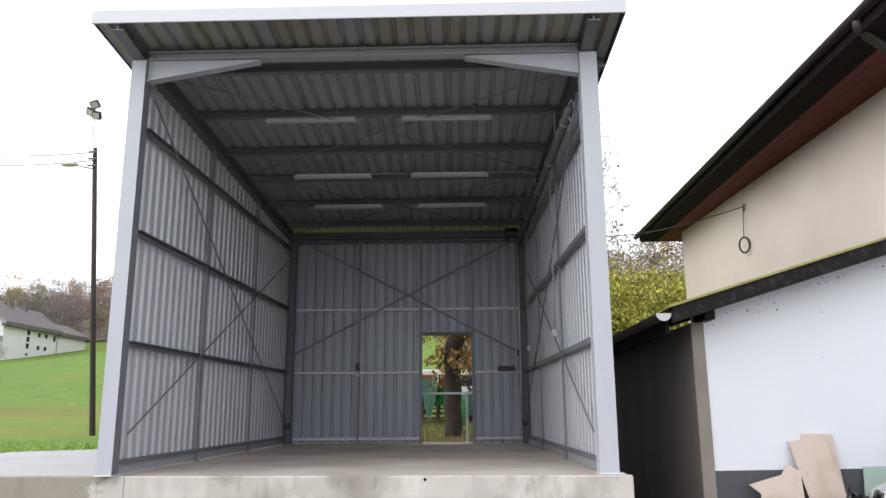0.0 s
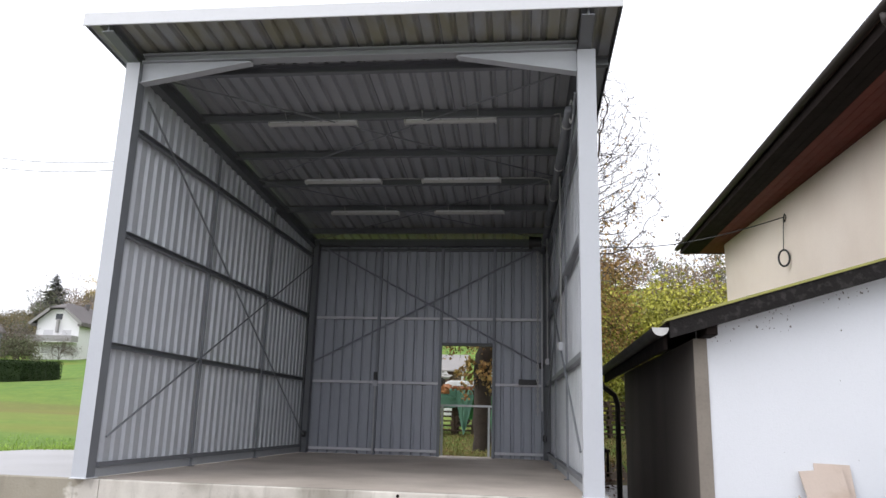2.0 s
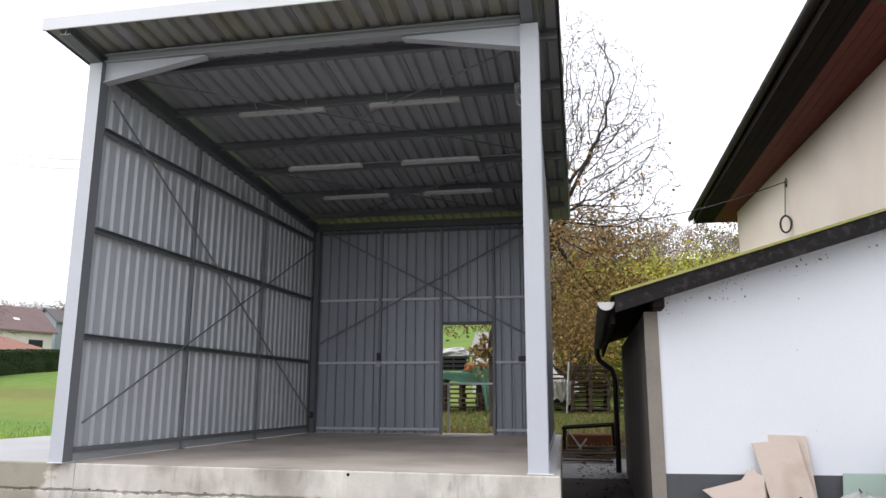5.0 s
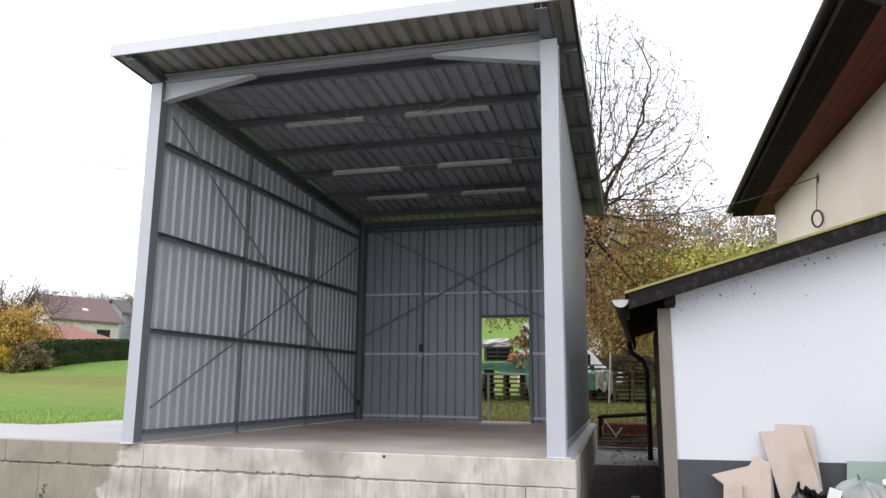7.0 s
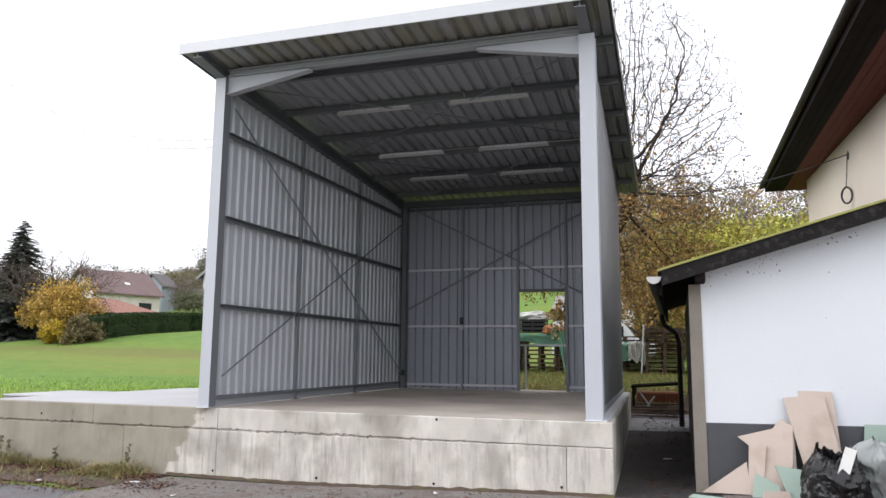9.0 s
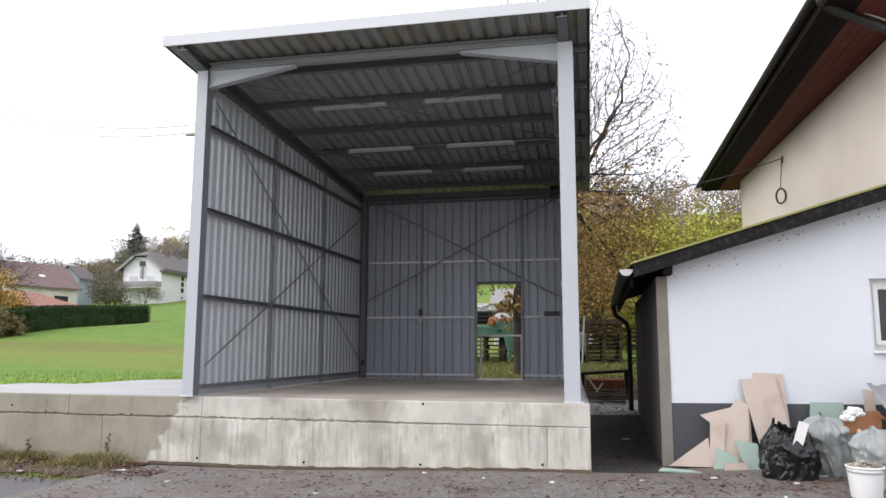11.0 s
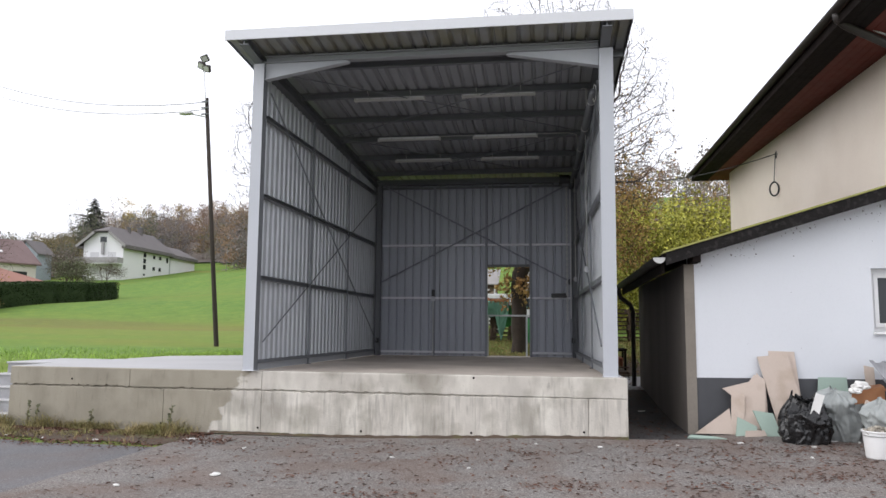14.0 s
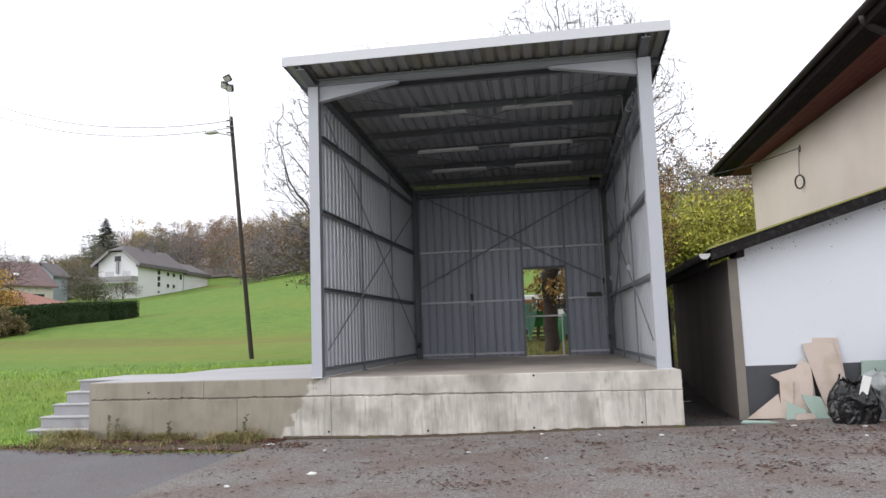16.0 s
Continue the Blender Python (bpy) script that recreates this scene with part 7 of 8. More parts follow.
def clipped_house(name, label, x0, x1, y0, y1, z0, ze, zr, zc, hip, over, windows):
    """A white house with its ridge along y, gable tops clipped to a small hip, and deep boxed eaves."""
    ob = thing(name, label, "house", "neighbouring houses")
    xm = (x0 + x1) / 2
    k = (zr - ze) / (x1 - xm)
    cut = (zr - zc) / k
    bm = B()
    outline = [(x0, z0), (x1, z0), (x1, ze - 0.1), (xm + cut, zc - 0.1), (xm - cut, zc - 0.1), (x0, ze - 0.1)]
    a = [bm.verts.new((x, y0, z)) for x, z in outline]
    b = [bm.verts.new((x, y1, z)) for x, z in outline]
    bm.faces.new(a)
    bm.faces.new(b[::-1])
    for i in range(6):
        bm.faces.new((a[i], b[i], b[(i + 1) % 6], a[(i + 1) % 6]))
    bmesh.ops.recalc_face_normals(bm, faces=bm.faces)
    part("wall", bm, "wall_white_far", ob)

    def slab(pts_s, nm, mat, thick):
        bm = B()
        lo = [bm.verts.new(p) for p in pts_s]
        hi = [bm.verts.new((p[0], p[1], p[2] + thick)) for p in pts_s]
        bm.faces.new(lo)
        bm.faces.new(hi[::-1])
        n = len(pts_s)
        for i in range(n):
            bm.faces.new((lo[i], lo[(i + 1) % n], hi[(i + 1) % n], hi[i]))
        bmesh.ops.recalc_face_normals(bm, faces=bm.faces)
        return part(nm, bm, mat, ob)

    f0, f1, zo = y0 - over, y1 + over * 0.4, ze - over * k
    for s in (-1, 1):
        xe = xm + s * (x1 - xm + over)
        slab([(xe, f0, zo), (xe, f1, zo), (xm, f1, zr), (xm, f0 + hip, zr), (xm + s * cut, f0, zc)], "roof", "tile_grey", 0.18)
        # boxed eave under the roof edge
        bm = B()
        inner = xm + s * (x1 - xm)
        box(bm, min(xe, inner), max(xe, inner), f0 + 0.25, f1, zo - 0.38, zo - 0.004, bevel=0.02)
        part("eave_box", bm, "tile_grey", ob, "dark boxed eave")
        # board along the sloping gable edge
        bm = B()
        bar(bm, (xe, f0 - 0.04, zo - 0.10), (xm + s * cut, f0 - 0.04, zc - 0.10), 0.06, 0.42)
        part("barge_board", bm, "roof_pale_far", ob, "pale grey board along the gable")
    slab([(xm - cut, f0, zc), (xm + cut, f0, zc), (xm, f0 + hip, zr)], "roof_hip", "tile_grey", 0.18)
    for face, u, z, w, h, mat in windows:
        bm = B()
        if face == "x":
            box(bm, x1 - 0.05, x1 + 0.03, u, u + w, z, z + h)
        else:
            box(bm, u, u + w, y0 - 0.03, y0 + 0.05, z, z + h)
        wn_ = part("window", bm, mat, ob, "window with its white blind down" if mat == "blind" else "")
        bm = B()
        if face == "x":
            box(bm, x1, x1 + 0.10, u - 0.05, u + w + 0.05, z - 0.08, z)
        else:
            box(bm, u - 0.05, u + w + 0.05, y0 - 0.10, y0, z - 0.08, z)
        part("sill", bm, "pvc_white", wn_)
    return ob


M["roof_pale_far"] = material("pale_grey_boards", (0.30, 0.29, 0.29), 0.85, 0, None, 0.3, 0.6, 8, 0.03, 0.05, 10)
M["rail_grey"] = material("grey_balcony_cladding", (0.36, 0.35, 0.35), 0.85, 0, None, 0.3, 0.6, 8, 0.03, 0.05, 10)
M["blind"] = material("pale_roller_blind", (0.60, 0.60, 0.62), 0.6, 0, None, 0.2, 1, 8, 0.02, 0.0)
W3 = [("x", 100.8, 12.75, 0.75, 0.75, "glass_dark"), ("x", 100.8, 11.75, 0.75, 0.75, "glass_dark"), ("x", 100.8, 10.75, 0.75, 0.75, "glass_dark"), ("x", 100.9, 9.7, 0.5, 0.35, "glass_dark"),
      ("x", 103.7, 12.7, 0.7, 0.62, "glass_dark"), ("x", 105.6, 12.7, 0.7, 0.62, "glass_dark"), ("x", 103.7, 10.75, 0.7, 0.62, "glass_dark"), ("x", 105.6, 10.75, 0.7, 0.62, "glass_dark"), ("x", 108.0, 12.4, 0.6, 0.9, "glass_dark"),
      ("y", -73.0, 11.95, 1.5, 1.05, "blind"), ("y", -70.0, 11.95, 1.4, 1.05, "blind"), ("y", -71.4, 14.55, 1.1, 0.9, "glass_dark"), ("y", -73.0, 9.5, 1.5, 1.2, "blind"), ("y", -69.8, 9.5, 1.3, 1.2, "blind")]
h3 = clipped_house("white_house", "large white house with a balcony and a grey clipped-gable roof", -74.2, -67.4, 95.0, 109.0, 7.0, 14.55, 17.15, 16.2, 2.4, 0.8, W3)
chimney(h3, -70.4, 104.5, 16.0, 18.0, 0.30, "tile_grey")
chimney(h3, -70.2, 100.8, 16.2, 17.6, 0.22, "tile_grey")
bm = B()
box(bm, -74.7, -67.35, 93.4, 95.0, 11.05, 11.2)
bal = part("balcony", bm, "wall_white_far", h3)
bm = B()
box(bm, -74.7, -67.35, 93.35, 93.5, 11.2, 12.05)
part("parapet", bm, "rail_grey", bal)
for x in (-74.6, -67.4):
    bm = B()
    box(bm, x - 0.07, x + 0.07, 93.5, 95.0, 11.2, 12.05)
    part("parapet", bm, "rail_grey", bal)
bm = B()
box(bm, -70.95, -70.6, 94.6, 95.0, 12.6, 14.6)
part("pillar", bm, "rail_grey", h3)
wing = clipped_house("white_house_wing", "lower wing of the white house with a grey roof", -74.6, -67.6, 109.8, 118.6, 9.0, 14.1, 15.8, 15.2, 1.6, 0.6, [])
chimney(wing, -70.2, 111.0, 14.5, 16.9, 0.42, "tile_grey")

# ---- behind the shed: pallets, covers, van, scrap ----
M["pallet"] = material("weathered_pallet_wood", (0.095, 0.062, 0.045), 0.9, 0, (0.055, 0.036, 0.027), 0.6, 5, 40, 0.15, 0.2, 50, per_object=0.25)
M["tarp_green"] = material("green_tarpaulin", (0.20, 0.42, 0.31), 0.55, 0, (0.14, 0.32, 0.23), 0.5, 2, 30, 0.05, 0.3, 9)
M["tarp_bright"] = material("bright_green_sheeting", (0.07, 0.33, 0.09), 0.5, 0, (0.035, 0.15, 0.05), 0.6, 3, 30, 0.05, 0.4, 9)
M["tarp_white"] = material("pale_tarpaulin", (0.62, 0.60, 0.55), 0.6, 0, (0.50, 0.47, 0.42), 0.5, 2, 30, 0.05, 0.3, 9)
M["tarp_orange"] = material("orange_brown_cover", (0.42, 0.17, 0.06), 0.6, 0, (0.32, 0.13, 0.05), 0.5, 2, 30, 0.05, 0.3, 9)
M["rust"] = material("rusty_iron", (0.20, 0.065, 0.03), 0.85, 0.1, (0.10, 0.04, 0.022), 0.6, 5, 40, 0.15, 0.3, 40)
M["car_white"] = material("white_car_paint", (0.74, 0.75, 0.76), 0.25, 0, (0.70, 0.71, 0.72), 0.3, 1, 10, 0.01, 0.0)

random.seed(81)
BOARDS = [0.0, 0.16, 0.32, 0.49, 0.66]


def pallet(at, turn):
    ob = thing("pallet", "weathered wooden pallet in a stack behind the shed", "pallet", "stacked pallets")
    for y in BOARDS:
        bm = B()
        box(bm, -0.6, 0.6, y - 0.33 - 0.05, y - 0.33 + 0.05, 0.118, 0.14)
        part("board", bm, "pallet", ob)
    for x in (-0.55, 0.0, 0.55):
        bm = B()
        box(bm, x - 0.05, x + 0.05, -0.38, 0.38, 0.022, 0.118)
        part("stringer", bm, "pallet", ob)
    for y in (-0.33, 0.33):
        bm = B()
        box(bm, -0.6, 0.6, y - 0.05, y + 0.05, 0.0, 0.022)
        part("board", bm, "pallet", ob)
    ob.matrix_world = Matrix.Translation(at) @ Matrix.Rotation(turn, 4, "Z")
    return ob


first = None
# the stack at 17.3 is an added backing that blocks light through gaps
for x, y, n in ((-5.0, 16.6, 8), (-3.75, 16.7, 8), (-2.55, 16.7, 9), (-0.95, 16.9, 6), (0.36, 16.4, 10), (0.30, 17.3, 10), (-0.95, 17.7, 8), (1.75, 16.9, 8)):
    z = ground_z(x, y)
    for k in range(n):
        m = Matrix.Translation((x + random.gauss(0, 0.025), y + random.gauss(0, 0.03), z + k * 0.145)) @ Matrix.Rotation(random.gauss(0, 0.03), 4, "Z")
        if first is None:
            first = pallet((x, y, z), 0)
        else:
            copy_thing(first, m)


def cover(name, label, x0, x1, y0, y1, z, drop, mat, seed, category="tarpaulin", tip=None):
    """A cloth laid over a stack: level on top, creased, hanging down at the front."""
    bm = B()
    nx, ny = 34, 26
    rows = []
    for j in range(ny + 1):
        s = j / ny
        row = []
        for i in range(nx + 1):
            u = i / nx
            x = x0 + (x1 - x0) * u
            hang = drop * (0.7 + 0.5 * noise.noise((u * 3, seed, 0)))
            if tip is not None:
                hang = drop * max(0.18, 1 - abs(u - tip) * 2.1)
            L = (y1 - y0) + hang
            t = s * L
            if t < (y1 - y0):
                y, zz = y1 - t, z
            else:
                y, zz = y0 - 0.04, z - (t - (y1 - y0))
            c = 0.09 * noise.noise((u * 5 + seed, s * 4, 0)) + 0.05 * noise.noise((u * 13, s * 6, seed))
            row.append(bm.verts.new((x + c * 0.5, y - abs(c) * (1 if zz < z else 0), zz + (c if zz == z else 0.2 * c))))
        rows.append(row)
    for a, b in zip(rows, rows[1:]):
        for i in range(nx):
            bm.faces.new((a[i], a[i + 1], b[i + 1], b[i]))
    bmesh.ops.solidify(bm, geom=bm.faces[:], thickness=0.008)
    tagged(part(name, bm, mat, smooth=True), label, category, "covers behind the shed")


cover("tarpaulin", "creased green tarpaulin over the pallets", -5.5, -2.9, 16.15, 17.1, 2.32, 0.45, "tarp_green", 1.0)
cover("tarpaulin", "creased green tarpaulin hanging to a point off the pallets", -3.30, -2.55, 16.0, 17.0, 2.50, 1.45, "tarp_green", 7.0, tip=0.66)
cover("tarpaulin", "bright green tarpaulin bulging over the low pallets", -2.76, -1.9, 16.25, 17.1, 2.30, 0.95, "tarp_bright", 21.0)
cover("tarpaulin", "orange-brown cover lying over the green tarpaulin", -3.2, -2.55, 16.02, 16.7, 2.56, 0.62, "tarp_orange", 4.0, tip=0.7)
cover("tarpaulin", "small orange-brown cover on the green tarpaulin", -2.46, -2.2, 16.02, 16.7, 2.55, 0.42, "tarp_orange", 14.0)
crumple("orange_bundle", (-3.42, 16.25, 2.46), (0.24, 0.2, 0.2), "tarp_orange", "bundled orange-brown cover on the pallets", 3.0, "bundle")
cover("tarpaulin", "pale tarpaulin hanging beside the van", -0.78, -0.22, 16.32, 17.2, 2.06, 0.85, "tarp_white", 9.0)
cover("tarpaulin", "green tarpaulin over pallets beside the van", -1.65, -0.72, 16.4, 17.3, 2.02, 0.8, "tarp_green", 12.0)
bin_ = thing("crate_stack", "dark plastic crate on top of the tarpaulin", "crate", at=(-4.0, 16.7, 2.40))
bm = B()
box(bm, -0.45, 0.45, -0.3, 0.3, 0, 0.04)
part("floor", bm, "black_rubber", bin_)
bm = B()
box(bm, -0.40, 0.38, -0.24, 0.22, 0.045, 0.40, bevel=0.02)
part("contents", bm, "wood_dark", bin_, "dark contents of the crate")
for z in (0.10, 0.24, 0.38):
    for y in (-0.3, 0.27):
        bm = B()
        box(bm, -0.45, 0.45, y, y + 0.03, z, z + 0.08)
        part("slat", bm, "black_rubber", bin_)
for x in (-0.45, -0.02, 0.41):
    for y in (-0.28, 0.25):
        bm = B()
        box(bm, x, x + 0.04, y, y + 0.03, 0.0, 0.46)
        part("post", bm, "black_rubber", bin_)
crumple("crumpled_sheeting", (-4.1, 17.1, 2.98), (0.75, 0.35, 0.20), "paper", "crumpled white plastic sheeting on the crate", 9.0, "sheeting")
pole_t = thing("metal_pole", "pale metal pole leaning on the pallet stack", "pole", at=(-0.36, 15.95, ground_z(-0.36, 15.95)))
bm = B()
tube(bm, [(0, 0, 0), (0.10, 0.06, 1.62)], 0.028, 8)
part("tube", bm, "galv", pole_t)
# green wheelie bin between pallets and tree
gb = thing("green_barrel", "green plastic barrel beside the covered pallets", "barrel", at=(-1.85, 15.6, ground_z(-1.85, 15.6)))
bm = B()
prof = [(0.24, 0.0), (0.28, 0.08), (0.30, 0.45), (0.28, 0.82), (0.24, 0.88)]
rings = [[bm.verts.new((r * math.cos(2 * math.pi * k / 20), r * math.sin(2 * math.pi * k / 20), z)) for k in range(20)] for r, z in prof]
for a, b in zip(rings, rings[1:]):
    for k in range(20):
        bm.faces.new((a[k], a[(k + 1) % 20], b[(k + 1) % 20], b[k]))
bm.faces.new(rings[0][::-1])
bm.faces.new(rings[-1])
part("body", bm, material("green_plastic", (0.04, 0.22, 0.07), 0.45, 0, None, 0.3, 4, 40, 0.05, 0.05), gb, smooth=True)
bm = B()
tube(bm, [(0, 0, 0.88), (0, 0, 0.93)], 0.22, 20)
part("lid", bm, "black_rubber", gb)

# white van, side on
van = thing("van", "white van parked on the grass behind the pallets", "van", at=(-1.95, 20.4, ground_z(-1.95, 20.4) + 0.02))
van.scale = (0.8, 0.8, 0.8)
side = [(-2.4, 0.35), (2.35, 0.35), (2.45, 0.75), (2.3, 1.02), (1.55, 1.20), (1.0, 1.88), (0.7, 1.98), (-2.2, 2.0), (-2.42, 1.85)]
bm = B()
a = [bm.verts.new((x, -0.88, z)) for x, z in side]
b = [bm.verts.new((x, 0.88, z)) for x, z in side]
bm.faces.new(a)
bm.faces.new(b[::-1])
for i in range(len(side)):
    bm.faces.new((a[i], b[i], b[(i + 1) % len(side)], a[(i + 1) % len(side)]))
bmesh.ops.recalc_face_normals(bm, faces=bm.faces)
bmesh.ops.bevel(bm, geom=bm.edges[:], offset=0.06, segments=3, affect="EDGES")
part("body", bm, "car_white", van, smooth=False)
for x0, x1, z0, z1 in ((0.15, 1.0, 1.20, 1.72), (-0.85, 0.05, 1.20, 1.75), (-2.0, -0.95, 1.20, 1.75)):
    bm = B()
    box(bm, x0, x1, -0.895, -0.87, z0, z1, bevel=0.01)
    part("side_window", bm, "glass_dark", van)
for x in (-1.55, 1.55):
    bm = B()
    tube(bm, [(x, -0.90, 0.33), (x, -0.68, 0.33)], 0.33, 22)
    wheel = part("wheel", bm, "black_rubber", van)
    bm = B()
    tube(bm, [(x, -0.91, 0.33), (x, -0.88, 0.33)], 0.20, 18)
    part("rim", bm, "pvc_grey", wheel)
    bm = B()
    tube(bm, [(x, -0.892, 0.35), (x, -0.86, 0.35)], 0.40, 22)
    part("wheel_arch", bm, "black_rubber", van)

# open wood store with a pale roof
M["roof_pale"] = material("pale_fibre_cement_roof", (0.30, 0.285, 0.28), 0.85, 0, (0.25, 0.235, 0.23), 0.5, 1.5, 30, 0.08, 0.1, 30)
M["log_end"] = material("sawn_log_ends", (0.22, 0.16, 0.115), 0.9, 0, (0.12, 0.09, 0.07), 0.6, 9, 40, 0.2, 0.3, 40, per_island=0.45)
SX0, SX1, SY0 = -5.5, -4.05, 30.0
sz = ground_z(-4.8, SY0)
store = thing("wood_store", "open wood store with a pale sloping roof", "wood store")
bm = B()
lo = [(SX0, SY0 - 0.3, 3.92), (SX1 + 0.15, SY0 - 0.3, 3.92), (SX1 + 0.15, SY0 + 1.5, 4.85), (SX0, SY0 + 1.5, 4.85)]
a = [bm.verts.new(v) for v in lo]
b = [bm.verts.new((x, y, z + 0.06)) for x, y, z in lo]
bm.faces.new(a[::-1])
bm.faces.new(b)
for i in range(4):
    bm.faces.new((a[i], a[(i + 1) % 4], b[(i + 1) % 4], b[i]))
part("roof", bm, "roof_pale", store)
for x in (SX0 + 0.1, (SX0 + SX1) / 2, SX1 - 0.05):
    bm = B()
    box(bm, x - 0.06, x + 0.06, SY0 - 0.15, SY0 - 0.03, sz - 0.1, 3.93)
    part("post", bm, "timber_white" if x > -4.5 else "pallet", store)
bm = B()
box(bm, SX0, SX1, SY0 + 1.1, SY0 + 1.2, sz - 0.1, 4.2)
part("rear_wall", bm, "pallet", store)
random.seed(82)
bm = B()
for i in range(11):
    for j in range(10):
        r = random.uniform(0.055, 0.075)
        x, z = SX0 + 0.2 + i * 0.125 + (j % 2) * 0.06, sz + 0.06 + j * 0.125
        if x < SX1 - 0.15:
            tube(bm, [(x, SY0 + random.uniform(-0.04, 0.04), z), (x, SY0 + 0.9, z)], r, 7)
logs = part("firewood", bm, "log_end")
tagged(logs, "stacked split firewood under the pale roof", "firewood", kind="stuff")

gable_house("garden_house", "small white garden house behind the walnut", -2.5, -1.15, 27.0, 29.5, 2.0, 4.3, 5.0, "wall_white_far", "tile_grey", (), 0.15)

# rusty farm implement and timber in the passage
imp = thing("rusty_implement", "rusty iron farm implement with a frame and curved blade", "implement", at=(0.35, 8.6, ground_z(0.35, 8.6) - 0.28))
zz = 0.0
for p0, p1 in (((-0.55, -0.35, 0.05), (-0.55, -0.35, 0.62)), ((0.45, -0.35, 0.05), (0.45, -0.35, 0.68)), ((-0.55, 0.35, 0.05), (-0.55, 0.35, 0.62)), ((0.45, 0.35, 0.05), (0.45, 0.35, 0.68)),
               ((-0.60, -0.35, 0.62), (0.50, -0.35, 0.70)), ((-0.60, 0.35, 0.62), (0.50, 0.35, 0.70)), ((-0.55, -0.35, 0.10), (0.45, -0.35, 0.10)), ((-0.55, -0.40, 0.62), (-0.55, 0.40, 0.62))):
    bm = B()
    bar(bm, p0, p1, 0.05, 0.05, up=(0.3, 0.9, 0.2))
    part("frame_bar", bm, "wood_dark", imp)
bm = B()
arcp = []
for k in range(9):
    a = -1.2 + 2.0 * k / 8
    arcp.append((0.05 + 0.10 * math.cos(a), 0.32 + 0.30 * math.sin(a)))
va = [[bm.verts.new((x, y, z)) for x, z in arcp] for y in (-0.38, -0.18)]
for i in range(8):
    bm.faces.new((va[0][i], va[0][i + 1], va[1][i + 1], va[1][i]))
bmesh.ops.solidify(bm, geom=bm.faces[:], thickness=0.012)
part("blade", bm, "rust", imp, "rust-red curved blade", smooth=True)
for p0, p1 in (((-0.45, -0.30, 0.55), (-0.15, -0.30, 0.12)), ((-0.30, -0.30, 0.15), (-0.10, -0.30, 0.42))):
    bm = B()
    tube(bm, [p0, p1], 0.018, 6)
    part("tine", bm, "pvc_grey", imp)
bm = B()
box(bm, -0.5, 0.42, -0.1, 0.34, 0.12, 0.50, bevel=0.03)
part("box", bm, "rust", imp)
random.seed(83)
for k in range(7):
    x, y = random.uniform(0.1, 0.6), 7.55 + 0.12 * k
    z = ground_z(x, y) + 0.05 + 0.02 * (k % 3)
    d = random.uniform(0.35, 0.6)
    lath((x - d, y + random.uniform(-0.05, 0.1), z), (x + d * 0.7, y + random.uniform(-0.1, 0.05), z + random.uniform(-0.01, 0.04)), 0.07, 0.03, "old brown plank on the ground in the passage", "pallet", "plank")

# ---- weeds and grass ----
M["weed"] = material("dry_weeds", (0.30, 0.235, 0.11), 0.9, 0, (0.17, 0.20, 0.06), 0.7, 3, 30, 0.0, 0.0, per_island=0.5)
M["blade"] = material("grass_blades", (0.29, 0.43, 0.07), 0.85, 0, (0.22, 0.35, 0.055), 0.7, 0.6, 30, 0.0, 0.0, per_island=0.4)


def blade(bm, x, y, z, h, lean, w):
    a = random.random() * 6.28
    dx, dy = math.cos(a) * lean * h, math.sin(a) * lean * h
    sx, sy = -math.sin(a) * w, math.cos(a) * w
    v = [bm.verts.new(p) for p in ((x - sx, y - sy, z), (x + sx, y + sy, z), (x + dx * 0.5 + sx * 0.7, y + dy * 0.5 + sy * 0.7, z + h * 0.65), (x + dx * 0.5 - sx * 0.7, y + dy * 0.5 - sy * 0.7, z + h * 0.65), (x + dx * 1.3, y + dy * 1.3, z + h))]
    bm.faces.new((v[0], v[1], v[2], v[3]))
    bm.faces.new((v[3], v[2], v[4]))


random.seed(91)
bm = B()
for k in range(13000):
    x = random.uniform(-10.4, -6.2)
    y = front_y(x) - 0.03 - abs(random.gauss(0, 0.42))
    d = 0.5 + noise.noise((x * 1.8, y * 2, 2.0))
    d = (d - 0.35) * 2.2
    if random.random() > d + 0.12 or (x > -6.9 and random.random() > (-6.2 - x) / 0.7):
        continue
    h = random.uniform(0.04, 0.14) * (1.3 if y > front_y(x) - 0.35 else 0.8) * (1.0 + 1.2 * max(0, noise.noise((x * 2.2, 0, 6.0)))) * (1.25 if x < -8.6 else 1.0)
    blade(bm, x, y, ground_z(x, y) + 0.005, h, random.uniform(0.3, 1.5), random.uniform(0.002, 0.0055))
tagged(part("weeds", bm, "weed"), "dry yellow-green weeds along the foot of the platform", "weeds", kind="stuff")
for x, h in ((-9.2, 0.42), (-9.05, 0.36), (-6.75, 0.40), (-8.1, 0.30)):
    y = front_y(x) - 0.10
    z = ground_z(x, y)
    ob = thing("tall_weed", "tall dark weed stalk against the concrete wall", "weed", "tall weeds", at=(x, y, z))
    bm = B()
    tube(bm, [(0, 0, 0), (0.02, 0, h * 0.5), (0.05, 0.01, h)], 0.006, 5, 0.003)
    part("stalk", bm, "weed", ob)
    bm = B()
    for k in range(16):
        leaf(bm, Vector((0.02 + 0.03 * k / 16, 0, h * (0.3 + 0.7 * k / 16))), 0.06)
    part("leaves", bm, "leaf_green", ob)
bm = B()
for k in range(4200):
    x = random.uniform(-10.6, -6.0)
    y = front_y(x) - 0.1 - abs(random.gauss(0, 0.3))
    leaf_quads(bm, x, y, ground_z(x, y) + 0.02, random.uniform(0.02, 0.045), 0.6)
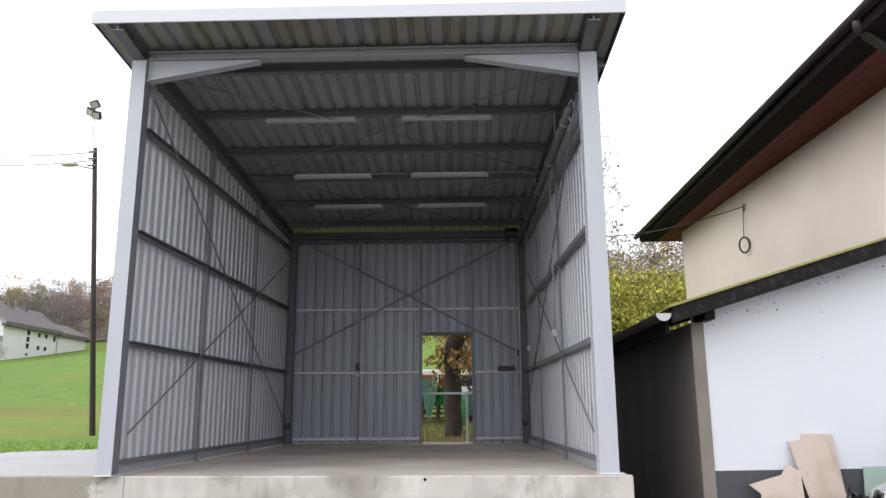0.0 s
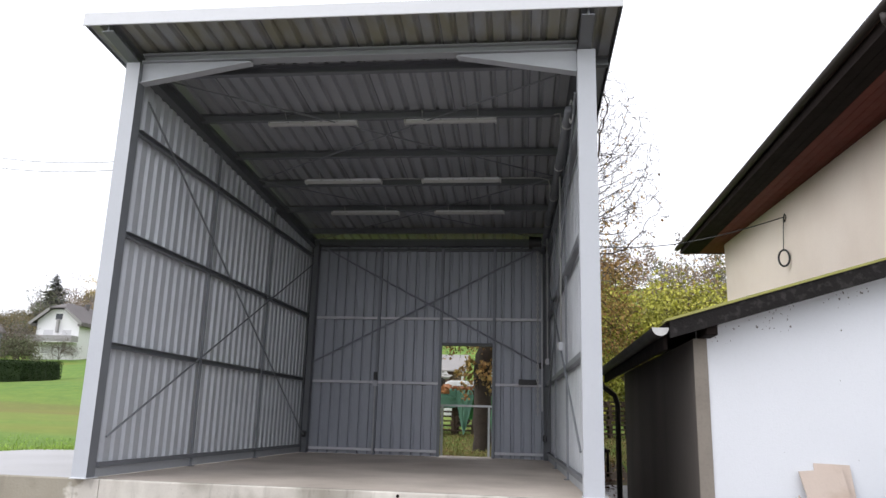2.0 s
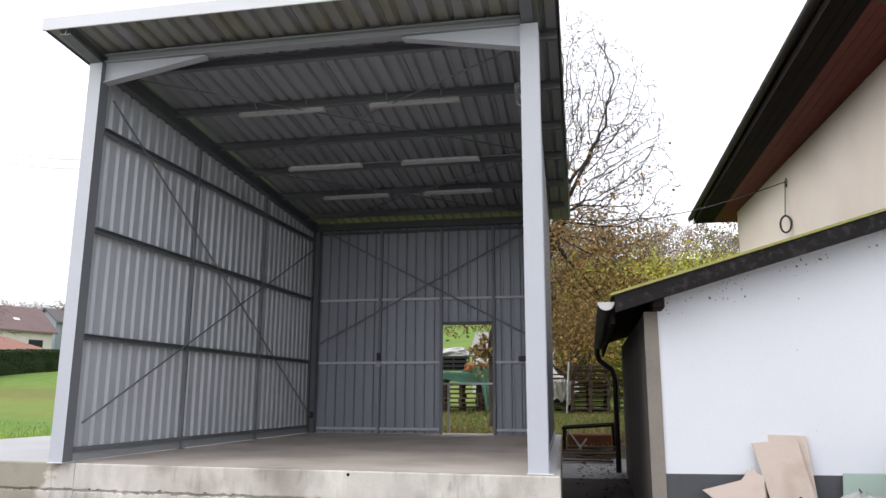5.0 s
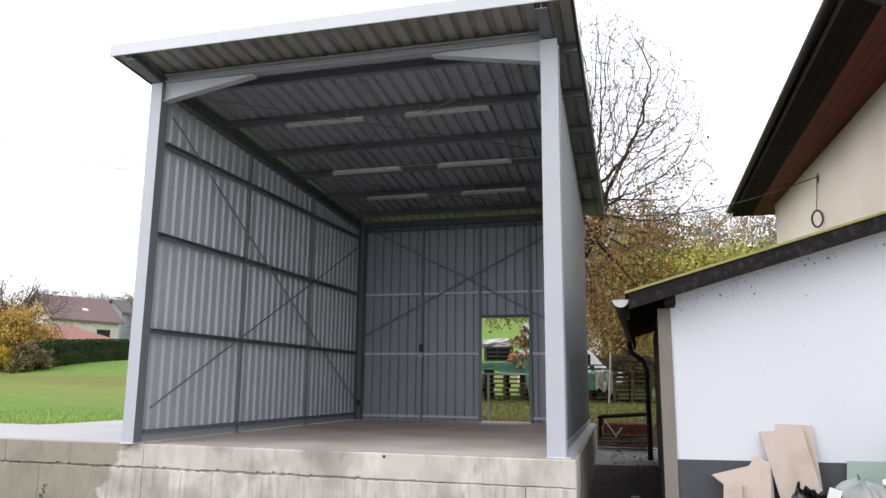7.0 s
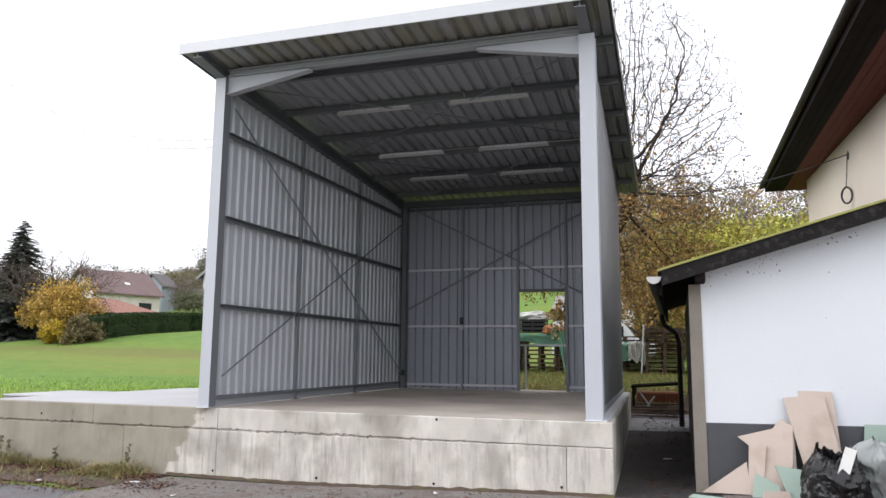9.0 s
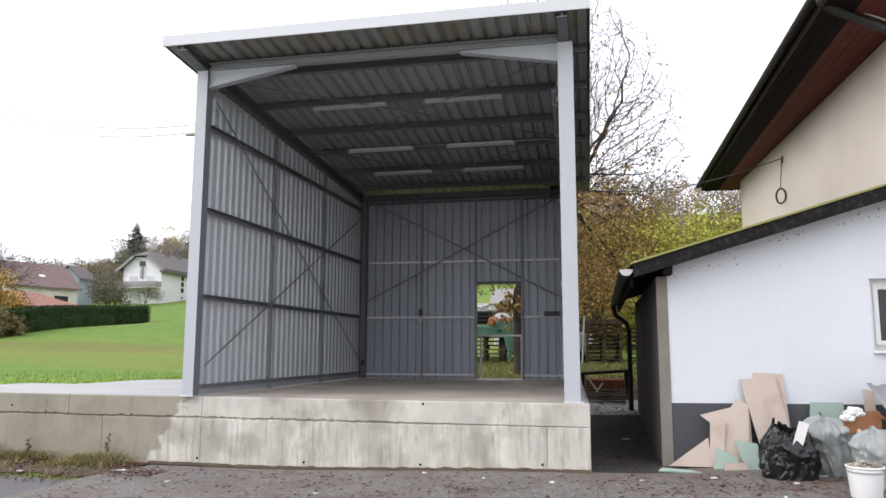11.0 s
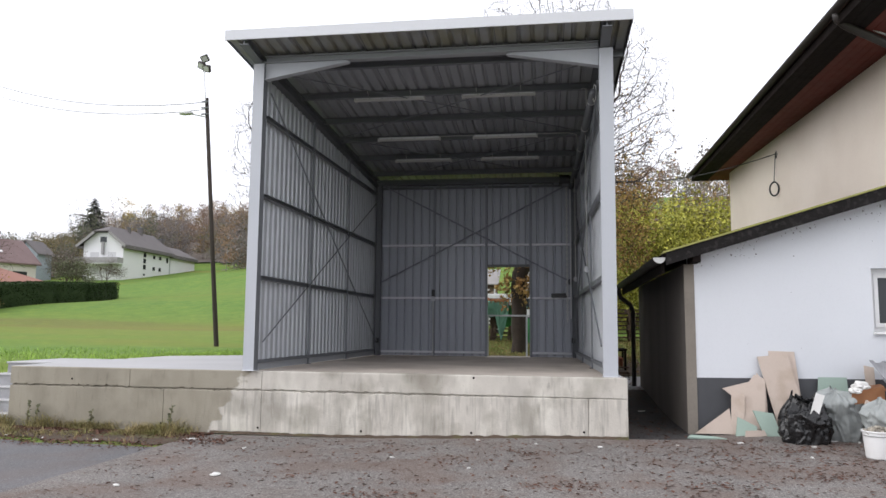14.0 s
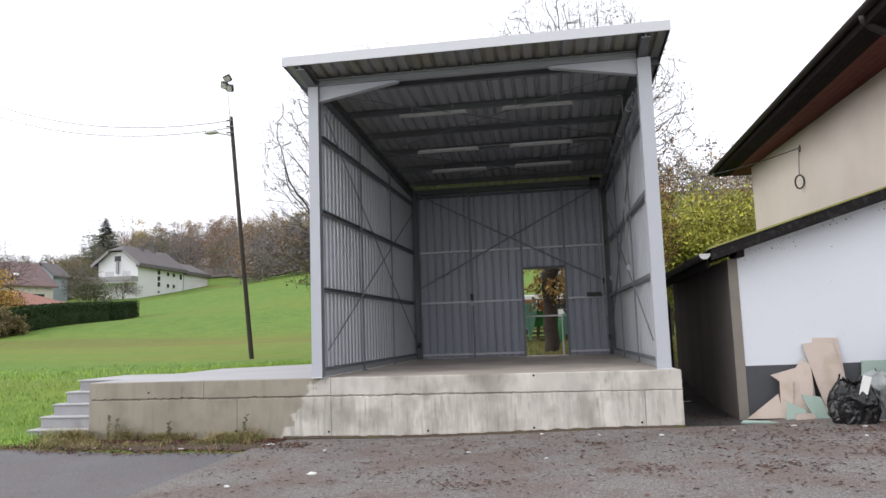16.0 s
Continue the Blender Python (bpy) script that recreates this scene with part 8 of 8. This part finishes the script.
for k in range(1800):
    x = random.uniform(-11.5, -5.4)
    y = (yard_edge(x) if x < -6.2 else -0.75) + random.gauss(0.02, 0.17)
    leaf_quads(bm, x, y, ground_z(x, y) + 0.03, random.uniform(0.012, 0.035), 0.5)
tagged(part("leaf_litter", bm, "leaf_dead"), "brown leaf litter among the weeds", "leaves", kind="stuff")
bm = B()
for k in range(34000):
    r = random.random()
    x = -9.7 - 13 * random.random() ** 1.2
    y = -0.9 + 14 * r * r
    if x > -11.2 and 0.4 < y < 2.3:
        continue
    if x > -10.0 and y < 2.3:
        continue
    if y < yard_edge(x) + 0.15 or random.random() > 0.95 - y / 14 or random.random() > (23 - abs(x)) / 6:
        continue
    h = random.uniform(0.03, 0.09) * (1 + 1.3 * max(0, noise.noise((x * 1.3, y * 1.3, 1.0))))
    blade(bm, x, y, ground_z(x, y), h, random.uniform(0.3, 1.0), random.uniform(0.004, 0.008))
for k in range(9000):
    t = random.random()
    x = -9.7 + 4.0 * t
    y = (4.6 + (x + 9.4) * 0.72 if x > -9.4 else 3.0) + abs(random.gauss(0, 1.2))
    blade(bm, x, y, max(ground_z(x, y), PT - 0.06), random.uniform(0.05, 0.15), random.uniform(0.1, 0.7), random.uniform(0.004, 0.009))
tagged(part("grass_blades", bm, "blade"), "short uneven green grass of the meadow edge", "grass", kind="stuff")
bm = B()
for k in range(22000):
    x, y = random.uniform(-6, 3.5), random.uniform(7.8, 19)
    if random.random() < 0.55 + 0.6 * noise.noise((x * 0.9, y * 0.9, 4.0)):
        leaf_quads(bm, x, y, ground_z(x, y) + random.uniform(0.02, 0.07), random.uniform(0.02, 0.048), 0.5)
M["blade_dull"] = material("dull_olive_grass", (0.20, 0.215, 0.06), 0.85, 0, (0.24, 0.19, 0.075), 0.7, 1.5, 30, 0.0, 0.0, per_island=0.4)
lb = B()
for k in range(16000):
    x, y = random.uniform(-6, 2.5), random.uniform(8.4, 17)
    blade(lb, x, y, ground_z(x, y), random.uniform(0.04, 0.14), random.uniform(0.1, 0.8), random.uniform(0.005, 0.012))
tagged(part("grass_blades", lb, "blade_dull"), "dull olive autumn grass under the walnut", "grass", kind="stuff")
M["leaf_fallen"] = material("ochre_fallen_leaves", (0.30, 0.19, 0.075), 0.85, 0, (0.20, 0.105, 0.045), 0.6, 4, 60, 0.1, 0.05, per_island=0.5)
tagged(part("leaf_litter", bm, "leaf_fallen"), "brown leaves fallen on the grass under the walnut", "leaves", kind="stuff")
